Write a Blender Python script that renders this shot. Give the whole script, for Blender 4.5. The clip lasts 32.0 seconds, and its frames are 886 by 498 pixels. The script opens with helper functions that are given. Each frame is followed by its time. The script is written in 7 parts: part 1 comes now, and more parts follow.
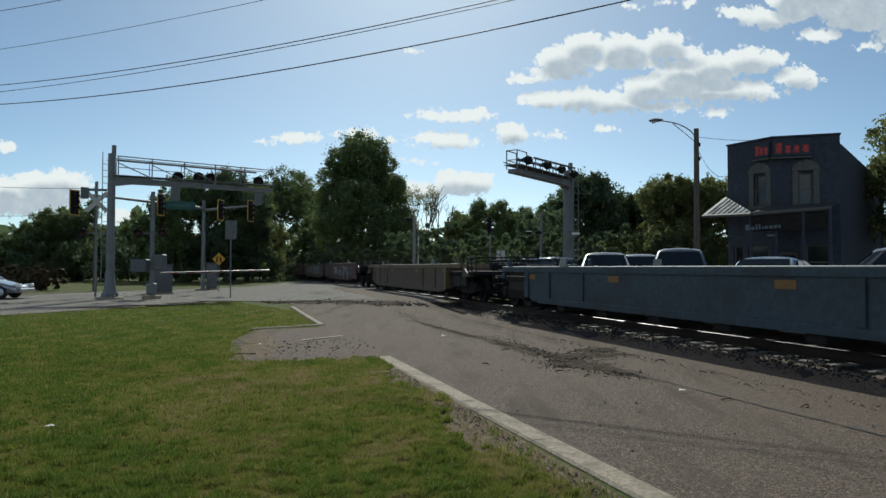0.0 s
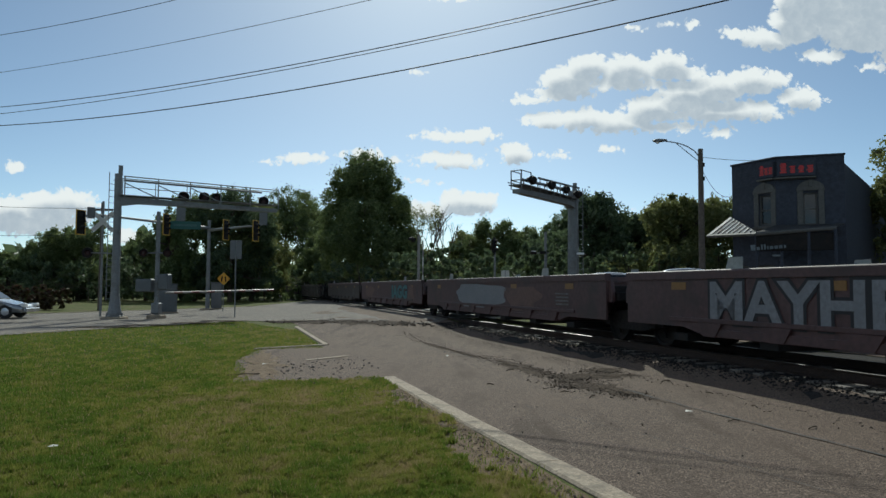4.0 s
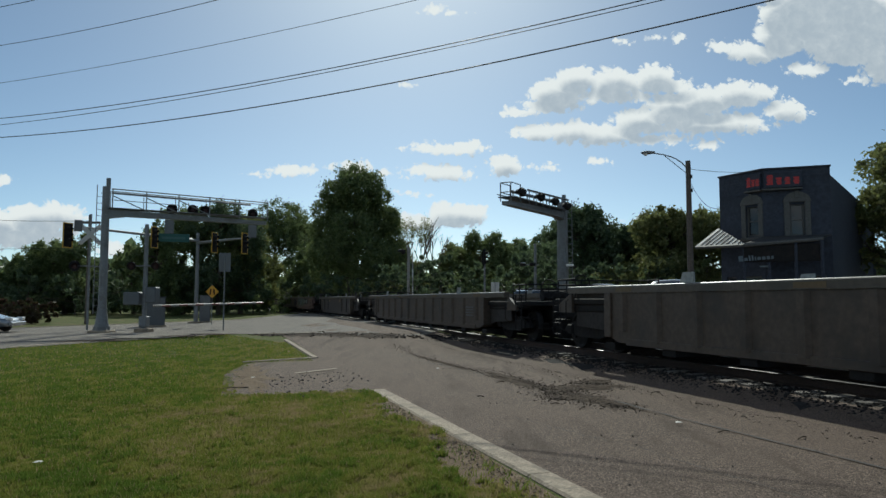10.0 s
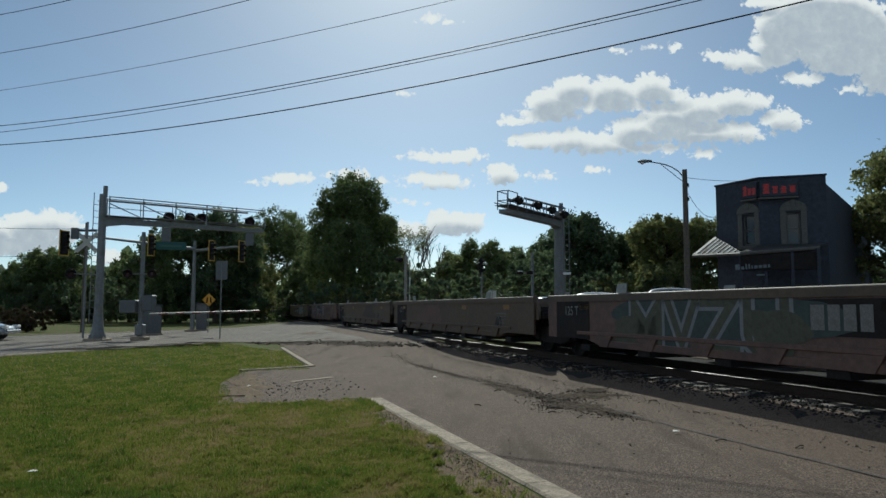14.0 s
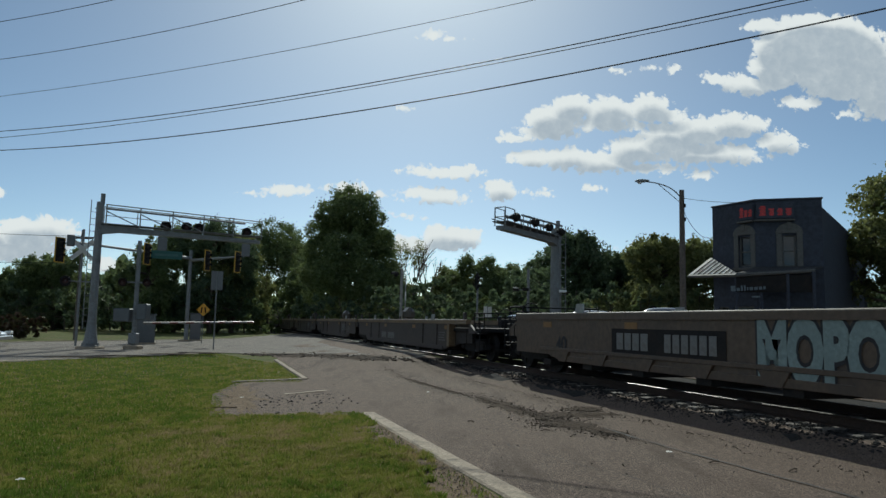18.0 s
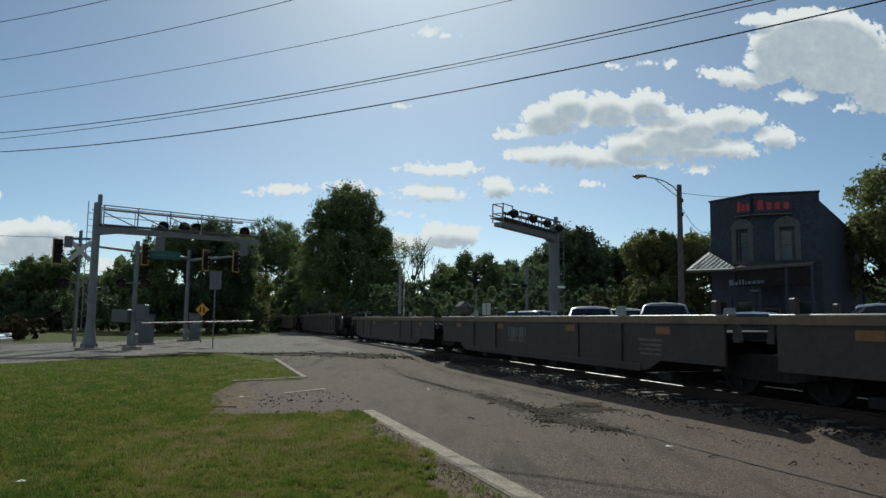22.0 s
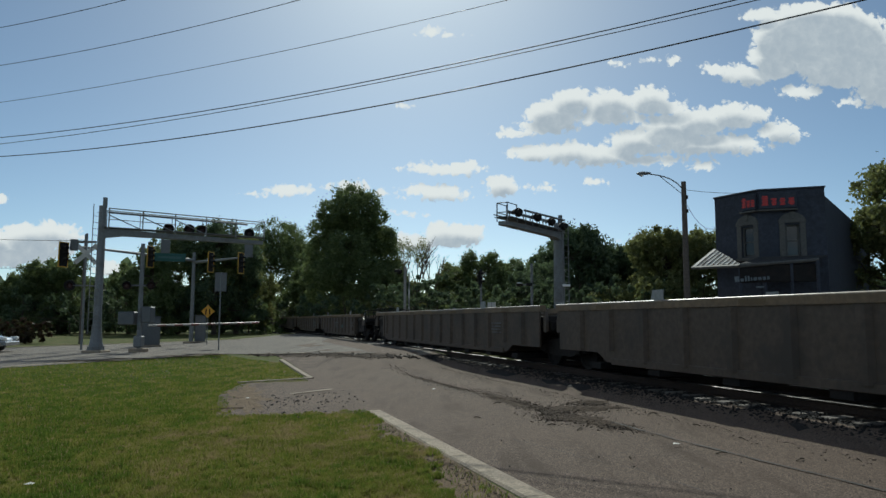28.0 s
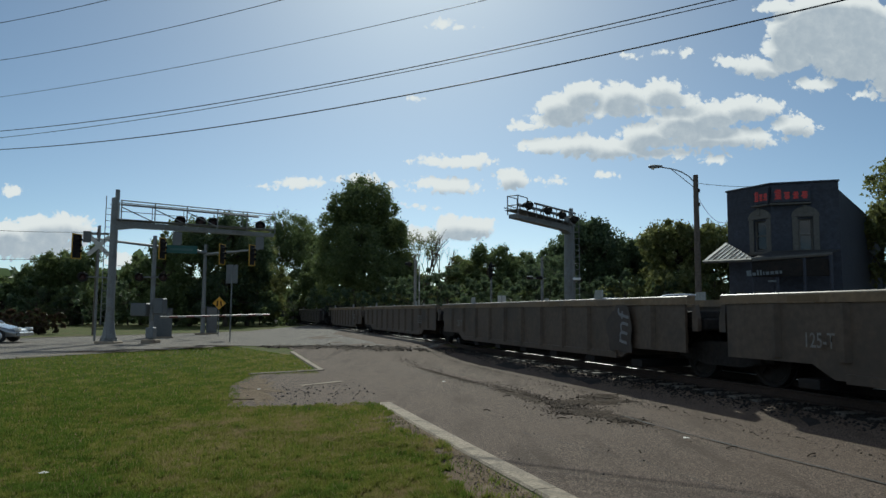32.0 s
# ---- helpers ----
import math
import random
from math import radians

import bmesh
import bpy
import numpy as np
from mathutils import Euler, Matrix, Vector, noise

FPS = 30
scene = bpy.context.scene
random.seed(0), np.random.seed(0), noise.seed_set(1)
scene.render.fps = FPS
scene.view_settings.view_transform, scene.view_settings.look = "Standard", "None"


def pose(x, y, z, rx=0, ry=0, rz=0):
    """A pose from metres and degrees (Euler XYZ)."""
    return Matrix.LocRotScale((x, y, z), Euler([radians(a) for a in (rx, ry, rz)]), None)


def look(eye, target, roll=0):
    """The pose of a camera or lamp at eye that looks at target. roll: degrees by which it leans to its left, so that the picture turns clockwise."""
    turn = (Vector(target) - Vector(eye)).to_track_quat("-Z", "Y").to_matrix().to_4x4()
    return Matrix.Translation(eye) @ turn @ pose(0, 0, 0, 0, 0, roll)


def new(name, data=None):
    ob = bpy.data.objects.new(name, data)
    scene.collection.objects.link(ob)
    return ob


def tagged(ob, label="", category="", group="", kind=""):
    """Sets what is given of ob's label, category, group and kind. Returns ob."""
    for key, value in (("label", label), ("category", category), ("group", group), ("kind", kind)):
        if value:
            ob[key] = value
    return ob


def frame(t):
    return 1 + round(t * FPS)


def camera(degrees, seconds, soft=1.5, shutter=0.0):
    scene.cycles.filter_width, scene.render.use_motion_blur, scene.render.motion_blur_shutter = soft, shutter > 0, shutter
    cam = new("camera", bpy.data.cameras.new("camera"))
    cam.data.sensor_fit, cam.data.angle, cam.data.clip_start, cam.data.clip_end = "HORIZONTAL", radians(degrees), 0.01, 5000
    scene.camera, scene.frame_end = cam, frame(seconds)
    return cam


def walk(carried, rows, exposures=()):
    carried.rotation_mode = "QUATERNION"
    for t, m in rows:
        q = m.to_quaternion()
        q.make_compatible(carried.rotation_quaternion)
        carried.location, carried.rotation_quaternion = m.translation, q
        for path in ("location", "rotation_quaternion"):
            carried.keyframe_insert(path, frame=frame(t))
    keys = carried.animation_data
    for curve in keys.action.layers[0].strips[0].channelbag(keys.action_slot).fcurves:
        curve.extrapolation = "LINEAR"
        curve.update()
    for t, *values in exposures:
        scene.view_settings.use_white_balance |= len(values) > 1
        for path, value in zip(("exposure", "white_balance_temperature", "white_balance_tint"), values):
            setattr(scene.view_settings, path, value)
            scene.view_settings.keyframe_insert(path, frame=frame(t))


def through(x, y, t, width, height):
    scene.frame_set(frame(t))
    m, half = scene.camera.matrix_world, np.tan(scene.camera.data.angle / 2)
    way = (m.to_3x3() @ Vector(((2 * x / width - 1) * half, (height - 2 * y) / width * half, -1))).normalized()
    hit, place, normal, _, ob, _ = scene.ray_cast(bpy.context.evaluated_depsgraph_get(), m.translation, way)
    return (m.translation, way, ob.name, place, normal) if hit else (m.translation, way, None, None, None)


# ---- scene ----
cam = camera(64.5, 32.0)
EYE = Vector((0.0, 0.0, 1.6))


def aim(yaw, pitch, roll):
    """The camera's pose from degrees: yaw to the left of +y, pitch up, roll as look() takes it."""
    a, b = radians(yaw), radians(pitch)
    ahead = Vector((-math.sin(a) * math.cos(b), math.cos(a) * math.cos(b), math.sin(b)))
    return look(EYE, EYE + ahead, roll)


# seconds, yaw, pitch, roll: a hand-held phone that stands in one spot
TURNS = [
    (0, 0.40, 1.57, 0.20), (0.5, 0.85, 1.61, 0.34), (1, 1.08, 1.75, 0.29), (1.5, 1.10, 2.26, 0.36), (2, 1.05, 2.74, 0.37),
    (2.5, 1.08, 2.97, 0.36), (3, 0.97, 3.09, 0.34), (3.5, 0.85, 3.21, 0.28), (5.5, 0.36, 3.07, 0.28), (6, 0.14, 3.18, 0.26),
    (6.5, 0.14, 3.26, 0.27), (7, 0.08, 3.48, 0.07), (7.5, 0.15, 3.53, 0.02), (8, 0.05, 3.84, 0.02), (8.5, -0.01, 4.10, 0.08),
    (9, 0.00, 4.11, -0.00), (9.5, -0.04, 4.01, 0.03), (10, -0.06, 4.17, 0.03), (10.5, -0.12, 4.32, -0.01), (11, -0.13, 4.37, 0.02),
    (11.5, -0.12, 4.39, -0.01), (12, -0.10, 4.50, 0.09), (12.5, -0.17, 4.66, 0.16), (13, -0.23, 4.91, 0.08), (13.5, -0.21, 5.01, 0.02),
    (14, -0.29, 4.84, 0.07), (14.5, -0.33, 4.57, 0.06), (16.5, -0.51, 5.54, 0.76), (17, -0.57, 5.76, 0.85), (17.5, -0.69, 5.91, 0.94),
    (18, -0.56, 6.07, 1.28), (18.5, -0.49, 6.19, 1.39), (19, -0.48, 6.38, 1.26), (19.5, -0.56, 6.32, 1.00), (20, -0.59, 6.23, 0.81),
    (20.5, -0.70, 6.17, 0.73), (21, -0.71, 6.02, 0.68), (21.5, -0.72, 5.91, 0.67), (22, -0.71, 5.85, 0.66), (22.5, -0.73, 5.85, 0.60),
    (23, -0.75, 5.86, 0.54), (23.5, -0.83, 5.87, 0.50), (24, -0.85, 5.78, 0.45), (24.5, -0.79, 5.69, 0.56), (25, -0.80, 5.80, 0.50),
    (25.5, -0.88, 5.89, 0.46), (27.5, -0.41, 5.80, 0.21), (28, -0.34, 5.80, 0.11), (28.5, -0.13, 6.01, 0.13), (29, 0.09, 5.96, 0.25),
    (29.5, 0.34, 5.84, 0.36), (30, 0.38, 5.41, 0.35), (30.5, 0.38, 5.36, 0.30), (31, 0.49, 5.28, 0.33), (31.5, 0.50, 5.33, 0.43),
    (32, 0.50, 5.22, 0.38),
]
walk(cam, [(t, aim(y, p, r)) for t, y, p, r in TURNS], exposures=[(0, -0.40, 6080, -1), (12, -0.50, 6080, -1), (24, -0.56, 6080, -1), (32, -0.56, 6080, -1)])
# ---- light ----
SUN_AZ, SUN_EL = -2.0, 37.0  # degrees to the right of +y, and up
a, b = radians(SUN_AZ), radians(SUN_EL)
SUN_DIR = Vector((math.sin(a) * math.cos(b), math.cos(a) * math.cos(b), math.sin(b)))
sun = new("sun", bpy.data.lights.new("sun", "SUN"))
sun.data.energy, sun.data.angle, sun.data.color = 4.4, radians(0.6), (1.0, 0.95, 0.86)
sun.matrix_basis = look(SUN_DIR * 200, (0, 0, 0))

# clouds: across and up (tangents from the eye), half width, half height
UPPER_CLOUD = [
    (0.168, 0.301, 0.045, 0.024), (0.193, 0.321, 0.035, 0.020), (0.250, 0.316, 0.041, 0.024), (0.308, 0.321, 0.034, 0.024),
    (0.332, 0.310, 0.037, 0.013), (0.110, 0.272, 0.031, 0.008), (0.233, 0.295, 0.090, 0.011), (0.159, 0.280, 0.045, 0.012),
]
LONG_CLOUD = [
    (0.135, 0.242, 0.034, 0.015), (0.184, 0.244, 0.045, 0.018), (0.241, 0.239, 0.057, 0.018), (0.290, 0.259, 0.049, 0.022), (0.331, 0.278, 0.039, 0.025),
    (0.381, 0.288, 0.045, 0.024), (0.430, 0.298, 0.043, 0.022), (0.459, 0.300, 0.029, 0.015), (0.495, 0.275, 0.034, 0.016), (0.520, 0.267, 0.018, 0.011),
    (0.372, 0.257, 0.114, 0.018), (0.298, 0.231, 0.090, 0.009), (0.383, 0.225, 0.016, 0.009),
]
HIGH_CLOUD = [
    (0.408, 0.369, 0.031, 0.011), (0.457, 0.361, 0.049, 0.017), (0.495, 0.382, 0.039, 0.032), (0.496, 0.420, 0.035, 0.031), (0.567, 0.429, 0.099, 0.047),
    (0.614, 0.387, 0.107, 0.050), (0.481, 0.453, 0.031, 0.012), (0.530, 0.335, 0.034, 0.012), (0.615, 0.321, 0.031, 0.008), (0.661, 0.336, 0.065, 0.025),
]
SMALL_CLOUDS = [
    (-0.015, 0.425, 0.022, 0.008), (0.013, 0.419, 0.015, 0.003), (-0.050, 0.313, 0.012, 0.003), (0.260, 0.377, 0.009, 0.004), (0.311, 0.382, 0.010, 0.003),
    (0.346, 0.382, 0.011, 0.008), (0.004, 0.218, 0.057, 0.011), (0.045, 0.222, 0.021, 0.009), (-0.006, 0.183, 0.057, 0.013), (-0.045, 0.153, 0.020, 0.004),
    (0.089, 0.194, 0.027, 0.016), (0.146, 0.191, 0.020, 0.006), (0.225, 0.199, 0.016, 0.005), (-0.127, 0.191, 0.031, 0.010), (-0.086, 0.183, 0.016, 0.006),
    (0.016, 0.122, 0.050, 0.020), (-0.032, 0.111, 0.039, 0.015), (0.045, 0.129, 0.019, 0.010), (-0.217, 0.187, 0.036, 0.010), (-0.270, 0.181, 0.020, 0.003),
    (0.287, 0.116, 0.021, 0.007),
]
WEST_CLOUDS = [(-0.570, 0.119, 0.061, 0.022), (-0.634, 0.171, 0.016, 0.010), (-0.613, 0.098, 0.090, 0.025), (-0.469, 0.073, 0.021, 0.011), (-0.647, 0.115, 0.049, 0.015)]
CLOUDS = UPPER_CLOUD + LONG_CLOUD + HIGH_CLOUD + SMALL_CLOUDS + WEST_CLOUDS
world = bpy.data.worlds.new("sky")
world.use_nodes = True
scene.world = world
wt = world.node_tree
wt.nodes.clear()


def wn(kind, **values):
    node = wt.nodes.new(kind)
    for k, v in values.items():
        node.inputs[k.replace("_", " ")].default_value = v
    return node


def wmath(op, *inputs):
    node = wt.nodes.new("ShaderNodeMath")
    node.operation = op
    for i, v in enumerate(inputs):
        if isinstance(v, (int, float)):
            node.inputs[i].default_value = v
        else:
            wt.links.new(v, node.inputs[i])
    return node.outputs[0]


sky = wt.nodes.new("ShaderNodeTexSky")
sky.sky_type, sky.sun_disc = "NISHITA", False
sky.sun_elevation, sky.sun_rotation = radians(SUN_EL), radians(SUN_AZ)
sky.air_density, sky.dust_density, sky.ozone_density = 0.6, 0.5, 0.2
coord = wt.nodes.new("ShaderNodeTexCoord")
sep = wt.nodes.new("ShaderNodeSeparateXYZ")
wt.links.new(coord.outputs["Generated"], sep.inputs[0])
ahead = wmath("MAXIMUM", sep.outputs[1], 0.05)
across, upward = wmath("DIVIDE", sep.outputs[0], ahead), wmath("DIVIDE", sep.outputs[2], ahead)
flat = wt.nodes.new("ShaderNodeCombineXYZ")
wt.links.new(across, flat.inputs[0]), wt.links.new(upward, flat.inputs[1])


def cloud(shift, knob, rough, swell, most):
    """How thick the clouds are at a place shift (across, up) away in the sky: depth inside the nearest billow, broken up by knobs."""
    at_ = wt.nodes.new("ShaderNodeVectorMath")
    at_.operation = "ADD"
    at_.inputs[1].default_value = (*shift, 0)
    wt.links.new(flat.outputs[0], at_.inputs[0])
    p = at_.outputs[0]
    deepest = None
    for cx, cy, rx, ry in CLOUDS:
        fit = wt.nodes.new("ShaderNodeVectorMath")
        fit.operation = "MULTIPLY_ADD"
        fit.inputs[1].default_value, fit.inputs[2].default_value = (1 / rx, 1 / ry, 0), (-cx / rx, -cy / ry, 0)
        wt.links.new(p, fit.inputs[0])
        far = wt.nodes.new("ShaderNodeVectorMath")
        far.operation = "LENGTH"
        wt.links.new(fit.outputs[0], far.inputs[0])
        r = min(rx, ry) * 1.15
        depth = wmath("MULTIPLY", wmath("SUBTRACT", 1.0, far.outputs["Value"]), r)
        deepest = depth if deepest is None else wmath("MAXIMUM", deepest, depth)
    billow = wn("ShaderNodeTexNoise", Scale=26.0, Detail=7.0, Roughness=0.62)
    wt.links.new(p, billow.inputs["Vector"])
    knobs = wn("ShaderNodeTexVoronoi", Scale=62.0, Detail=2.0, Roughness=0.55)
    knobs.voronoi_dimensions = "2D"
    bent = wt.nodes.new("ShaderNodeVectorMath")
    bent.operation = "MULTIPLY_ADD"
    bent.inputs[1].default_value = (0.03, 0.03, 0)
    wt.links.new(billow.outputs["Color"], bent.inputs[0]), wt.links.new(p, bent.inputs[2])
    wt.links.new(bent.outputs[0], knobs.inputs["Vector"])
    lumps = wmath("ADD", wmath("MULTIPLY", wmath("SUBTRACT", billow.outputs["Fac"], 0.49), rough), wmath("MULTIPLY", wmath("SUBTRACT", 0.42, knobs.outputs["Distance"]), knob))
    return wmath("ADD", wmath("MAXIMUM", wmath("MINIMUM", wmath("ADD", wmath("DIVIDE", deepest, 0.011), swell), most), -1.6), lumps)


def ramp(value, lo, hi):
    node = wt.nodes.new("ShaderNodeMapRange")
    node.interpolation_type = "SMOOTHSTEP"
    wt.links.new(value, node.inputs[0])
    node.inputs[1].default_value, node.inputs[2].default_value = lo, hi
    return node.outputs[0]


def blended(fac, c0, c1):
    node = wt.nodes.new("ShaderNodeMixRGB")
    wt.links.new(fac, node.inputs[0])
    node.inputs[1].default_value, node.inputs[2].default_value = (*c0, 1), (*c1, 1)
    return node.outputs[0]


# lit rims towards the sun, grey hearts away from it
thick, above = cloud((0.0, 0.0), 1.0, 1.9, 0.38, 1.6), cloud((-0.005, 0.017), 0.25, 0.9, 0.35, 1.3)
cover = ramp(thick, -0.05, 0.5)
core = ramp(above, 0.0, 1.5)
cloud_colour = blended(core, (9.6, 9.3, 9.2), (4.9, 5.3, 6.0))
# the same broken cloud, added out of view to raise the fill light
dome = wt.nodes.new("ShaderNodeVectorMath")
dome.operation = "SCALE"
wt.links.new(coord.outputs["Generated"], dome.inputs[0])
wt.links.new(wmath("DIVIDE", 1.0, wmath("ADD", wmath("MAXIMUM", sep.outputs[2], 0.0), 0.18)), dome.inputs["Scale"])
field = wn("ShaderNodeTexNoise", Scale=1.7, Detail=8.0, Roughness=0.58)
wt.links.new(dome.outputs[0], field.inputs["Vector"])
outside = ramp(wmath("MAXIMUM", wmath("SUBTRACT", wmath("ABSOLUTE", across), 0.78), wmath("SUBTRACT", upward, 0.62)), 0.0, 0.25)
fill_cover = wmath("MULTIPLY", ramp(field.outputs["Fac"], 0.50, 0.60), outside)
fill_colour = blended(ramp(field.outputs["Fac"], 0.56, 0.75), (9.3, 9.0, 9.0), (5.4, 5.7, 6.2))
mix = wt.nodes.new("ShaderNodeMixRGB")
hue = wt.nodes.new("ShaderNodeMixRGB")
hue.blend_type, hue.inputs[0].default_value, hue.inputs[2].default_value = "MULTIPLY", 1.0, (0.925, 1.0, 1.0, 1)  # a hazy late-summer sky
wt.links.new(sky.outputs[0], hue.inputs[1])
wt.links.new(cover, mix.inputs[0]), wt.links.new(hue.outputs[0], mix.inputs[1]), wt.links.new(cloud_colour, mix.inputs[2])
whole = wt.nodes.new("ShaderNodeMixRGB")
wt.links.new(fill_cover, whole.inputs[0]), wt.links.new(mix.outputs[0], whole.inputs[1]), wt.links.new(fill_colour, whole.inputs[2])
back = wt.nodes.new("ShaderNodeBackground")
back.inputs[1].default_value = 0.122
wt.links.new(whole.outputs[0], back.inputs[0])
wt.links.new(back.outputs[0], wt.nodes.new("ShaderNodeOutputWorld").inputs[0])
# ---- the track's frame: n across it (away from the eye), s along it (into the distance) ----
PHI = radians(17.8)
NV, SV = Vector((math.cos(PHI), math.sin(PHI), 0)), Vector((-math.sin(PHI), math.cos(PHI), 0))
TRACK_N, RAIL_Z = 9.62, 0.40


def at(n, s, z=0.0):
    return NV * n + SV * s + Vector((0, 0, z))


def polar(az, dist, z=0.0):
    """A place by its bearing from the eye (degrees to the right of +y) and distance."""
    return Vector((math.sin(radians(az)) * dist, math.cos(radians(az)) * dist, z))


def ease(x):
    x = min(1.0, max(0.0, x))
    return x * x * (3 - 2 * x)


def rise(n, s=0.0):
    """The ground's height: a flat street, a step up to the bed, a hump where the road crosses, level ground beyond."""
    p = n - TRACK_N
    hump = ease((s - 20) / 9) * (1 - ease((s - 66) / 10))
    if p > 0:
        return 0.22 + 0.14 * hump * (1 - ease((p - 2.5) / 6)) + 0.08 * ease((p - 2.5) / 4)
    return max(0.22 * ease((p + 2.3) / 1.1), 0.36 * hump * ease((p + 8.5) / 6.2))


def ground_z(v):
    return rise(v.dot(NV), v.dot(SV))


class Shape:
    """Vertices and faces gathered for one mesh."""

    def __init__(self):
        self.v, self.f, self.m, self.smooth = [], [], [], False

    def add(self, verts, faces, mat=0):
        k = len(self.v)
        self.v += [tuple(p) for p in verts]
        self.f += [tuple(i + k for i in f) for f in faces]
        self.m += [mat] * len(faces)
        return self

    def box(self, x0, x1, y0, y1, z0, z1, c=0.0, mat=0, m=None):
        xs, ys, zs = sorted((x0, x1)), sorted((y0, y1)), sorted((z0, z1))
        c = min(c, (xs[1] - xs[0]) * 0.4, (ys[1] - ys[0]) * 0.4, (zs[1] - zs[0]) * 0.4)
        if c <= 0:
            v = [(xs[i], ys[j], zs[k]) for i in (0, 1) for j in (0, 1) for k in (0, 1)]
            f = [(0, 1, 3, 2), (4, 6, 7, 5), (0, 4, 5, 1), (2, 3, 7, 6), (0, 2, 6, 4), (1, 5, 7, 3)]
        else:
            v, f = [], []
            def corner(i, j, k, axis):
                p = [xs[i] + (c if i == 0 else -c), ys[j] + (c if j == 0 else -c), zs[k] + (c if k == 0 else -c)]
                p[axis] = (xs, ys, zs)[axis][(i, j, k)[axis]]
                return tuple(p)
            index = {}
            for i in (0, 1):
                for j in (0, 1):
                    for k in (0, 1):
                        for axis in (0, 1, 2):
                            index[i, j, k, axis] = len(v)
                            v.append(corner(i, j, k, axis))
            for axis in (0, 1, 2):
                o = [q for q in (0, 1, 2) if q != axis]
                for side in (0, 1):
                    loop = []
                    for aa, bb in ((0, 0), (1, 0), (1, 1), (0, 1)):
                        key = [0, 0, 0]
                        key[axis], key[o[0]], key[o[1]] = side, aa, bb
                        loop.append(index[(*key, axis)])
                    f.append(tuple(loop))
            for a1, a2 in ((0, 1), (0, 2), (1, 2)):
                a3 = 3 - a1 - a2
                for p in (0, 1):
                    for q in (0, 1):
                        key0, key1 = [0, 0, 0], [0, 0, 0]
                        key0[a1] = key1[a1] = p
                        key0[a2] = key1[a2] = q
                        key0[a3], key1[a3] = 0, 1
                        f.append((index[(*key0, a1)], index[(*key0, a2)], index[(*key1, a2)], index[(*key1, a1)]))
            for i in (0, 1):
                for j in (0, 1):
                    for k in (0, 1):
                        f.append((index[i, j, k, 0], index[i, j, k, 1], index[i, j, k, 2]))
        if m is not None:
            v = [m @ Vector(p) for p in v]
        return self.add(v, f, mat)

    def tube(self, p0, p1, r0, r1=None, seg=8, mat=0, caps=True):
        p0, p1, r1 = Vector(p0), Vector(p1), r0 if r1 is None else r1
        z = (p1 - p0).normalized()
        x = z.orthogonal().normalized()
        y = z.cross(x)
        ring = [(math.cos(2 * math.pi * i / seg), math.sin(2 * math.pi * i / seg)) for i in range(seg)]
        v = [p0 + (x * c + y * s) * r0 for c, s in ring] + [p1 + (x * c + y * s) * r1 for c, s in ring]
        f = [(i, (i + 1) % seg, seg + (i + 1) % seg, seg + i) for i in range(seg)]
        if caps:
            f += [tuple(range(seg - 1, -1, -1)), tuple(range(seg, 2 * seg))]
        return self.add(v, f, mat)

    def path(self, pts, r, seg=6, mat=0):
        """A bent round bar through the points, in one piece."""
        pts = [Vector(p) for p in pts]
        rings = []
        for i, p in enumerate(pts):
            z = (pts[min(i + 1, len(pts) - 1)] - pts[max(i - 1, 0)]).normalized()
            x = z.cross(Vector((0.31, 0.2, 0.93))).normalized()
            y = z.cross(x)
            rings += [p + (x * math.cos(2 * math.pi * j / seg) + y * math.sin(2 * math.pi * j / seg)) * r for j in range(seg)]
        k = len(pts)
        f = [(i * seg + j, i * seg + (j + 1) % seg, (i + 1) * seg + (j + 1) % seg, (i + 1) * seg + j) for i in range(k - 1) for j in range(seg)]
        f += [tuple(range(seg - 1, -1, -1)), tuple(range((k - 1) * seg, k * seg))]
        return self.add(rings, f, mat)

    def prism(self, outline, lo, hi, axis="y", mat=0):
        """A flat outline pushed through from lo to hi: (x, z) along y, (x, y) along z, (y, z) along x."""
        k = len(outline)
        put = {"y": lambda a, b, h: (a, h, b), "z": lambda a, b, h: (a, b, h), "x": lambda a, b, h: (h, a, b)}[axis]
        v = [put(p, q, lo) for p, q in outline] + [put(p, q, hi) for p, q in outline]
        f = [(i, (i + 1) % k, k + (i + 1) % k, k + i) for i in range(k)] + [tuple(range(k - 1, -1, -1)), tuple(range(k, 2 * k))]
        return self.add(v, f, mat)

    def lathe(self, profile, m=None, seg=16, mat=0):
        """A profile of (radius, height) turned about z."""
        v = [(r * math.cos(2 * math.pi * i / seg), r * math.sin(2 * math.pi * i / seg), h) for r, h in profile for i in range(seg)]
        f = [(j * seg + i, j * seg + (i + 1) % seg, (j + 1) * seg + (i + 1) % seg, (j + 1) * seg + i) for j in range(len(profile) - 1) for i in range(seg)]
        f += [tuple(range(seg - 1, -1, -1)), tuple(range((len(profile) - 1) * seg, len(profile) * seg))]
        if m is not None:
            v = [m @ Vector(p) for p in v]
        return self.add(v, f, mat)

    def mesh(self, name, *mats):
        data = bpy.data.meshes.new(name)
        data.from_pydata(self.v, [], self.f)
        for mat in mats:
            data.materials.append(mat)
        if len(mats) > 1:
            data.polygons.foreach_set("material_index", self.m)
        if self.smooth:
            data.polygons.foreach_set("use_smooth", [True] * len(self.f))
        data.validate()
        bm = bmesh.new()
        bm.from_mesh(data)
        if len(self.f) < 20000:
            bmesh.ops.recalc_face_normals(bm, faces=bm.faces)
            bm.to_mesh(data)
        bm.free()
        return data


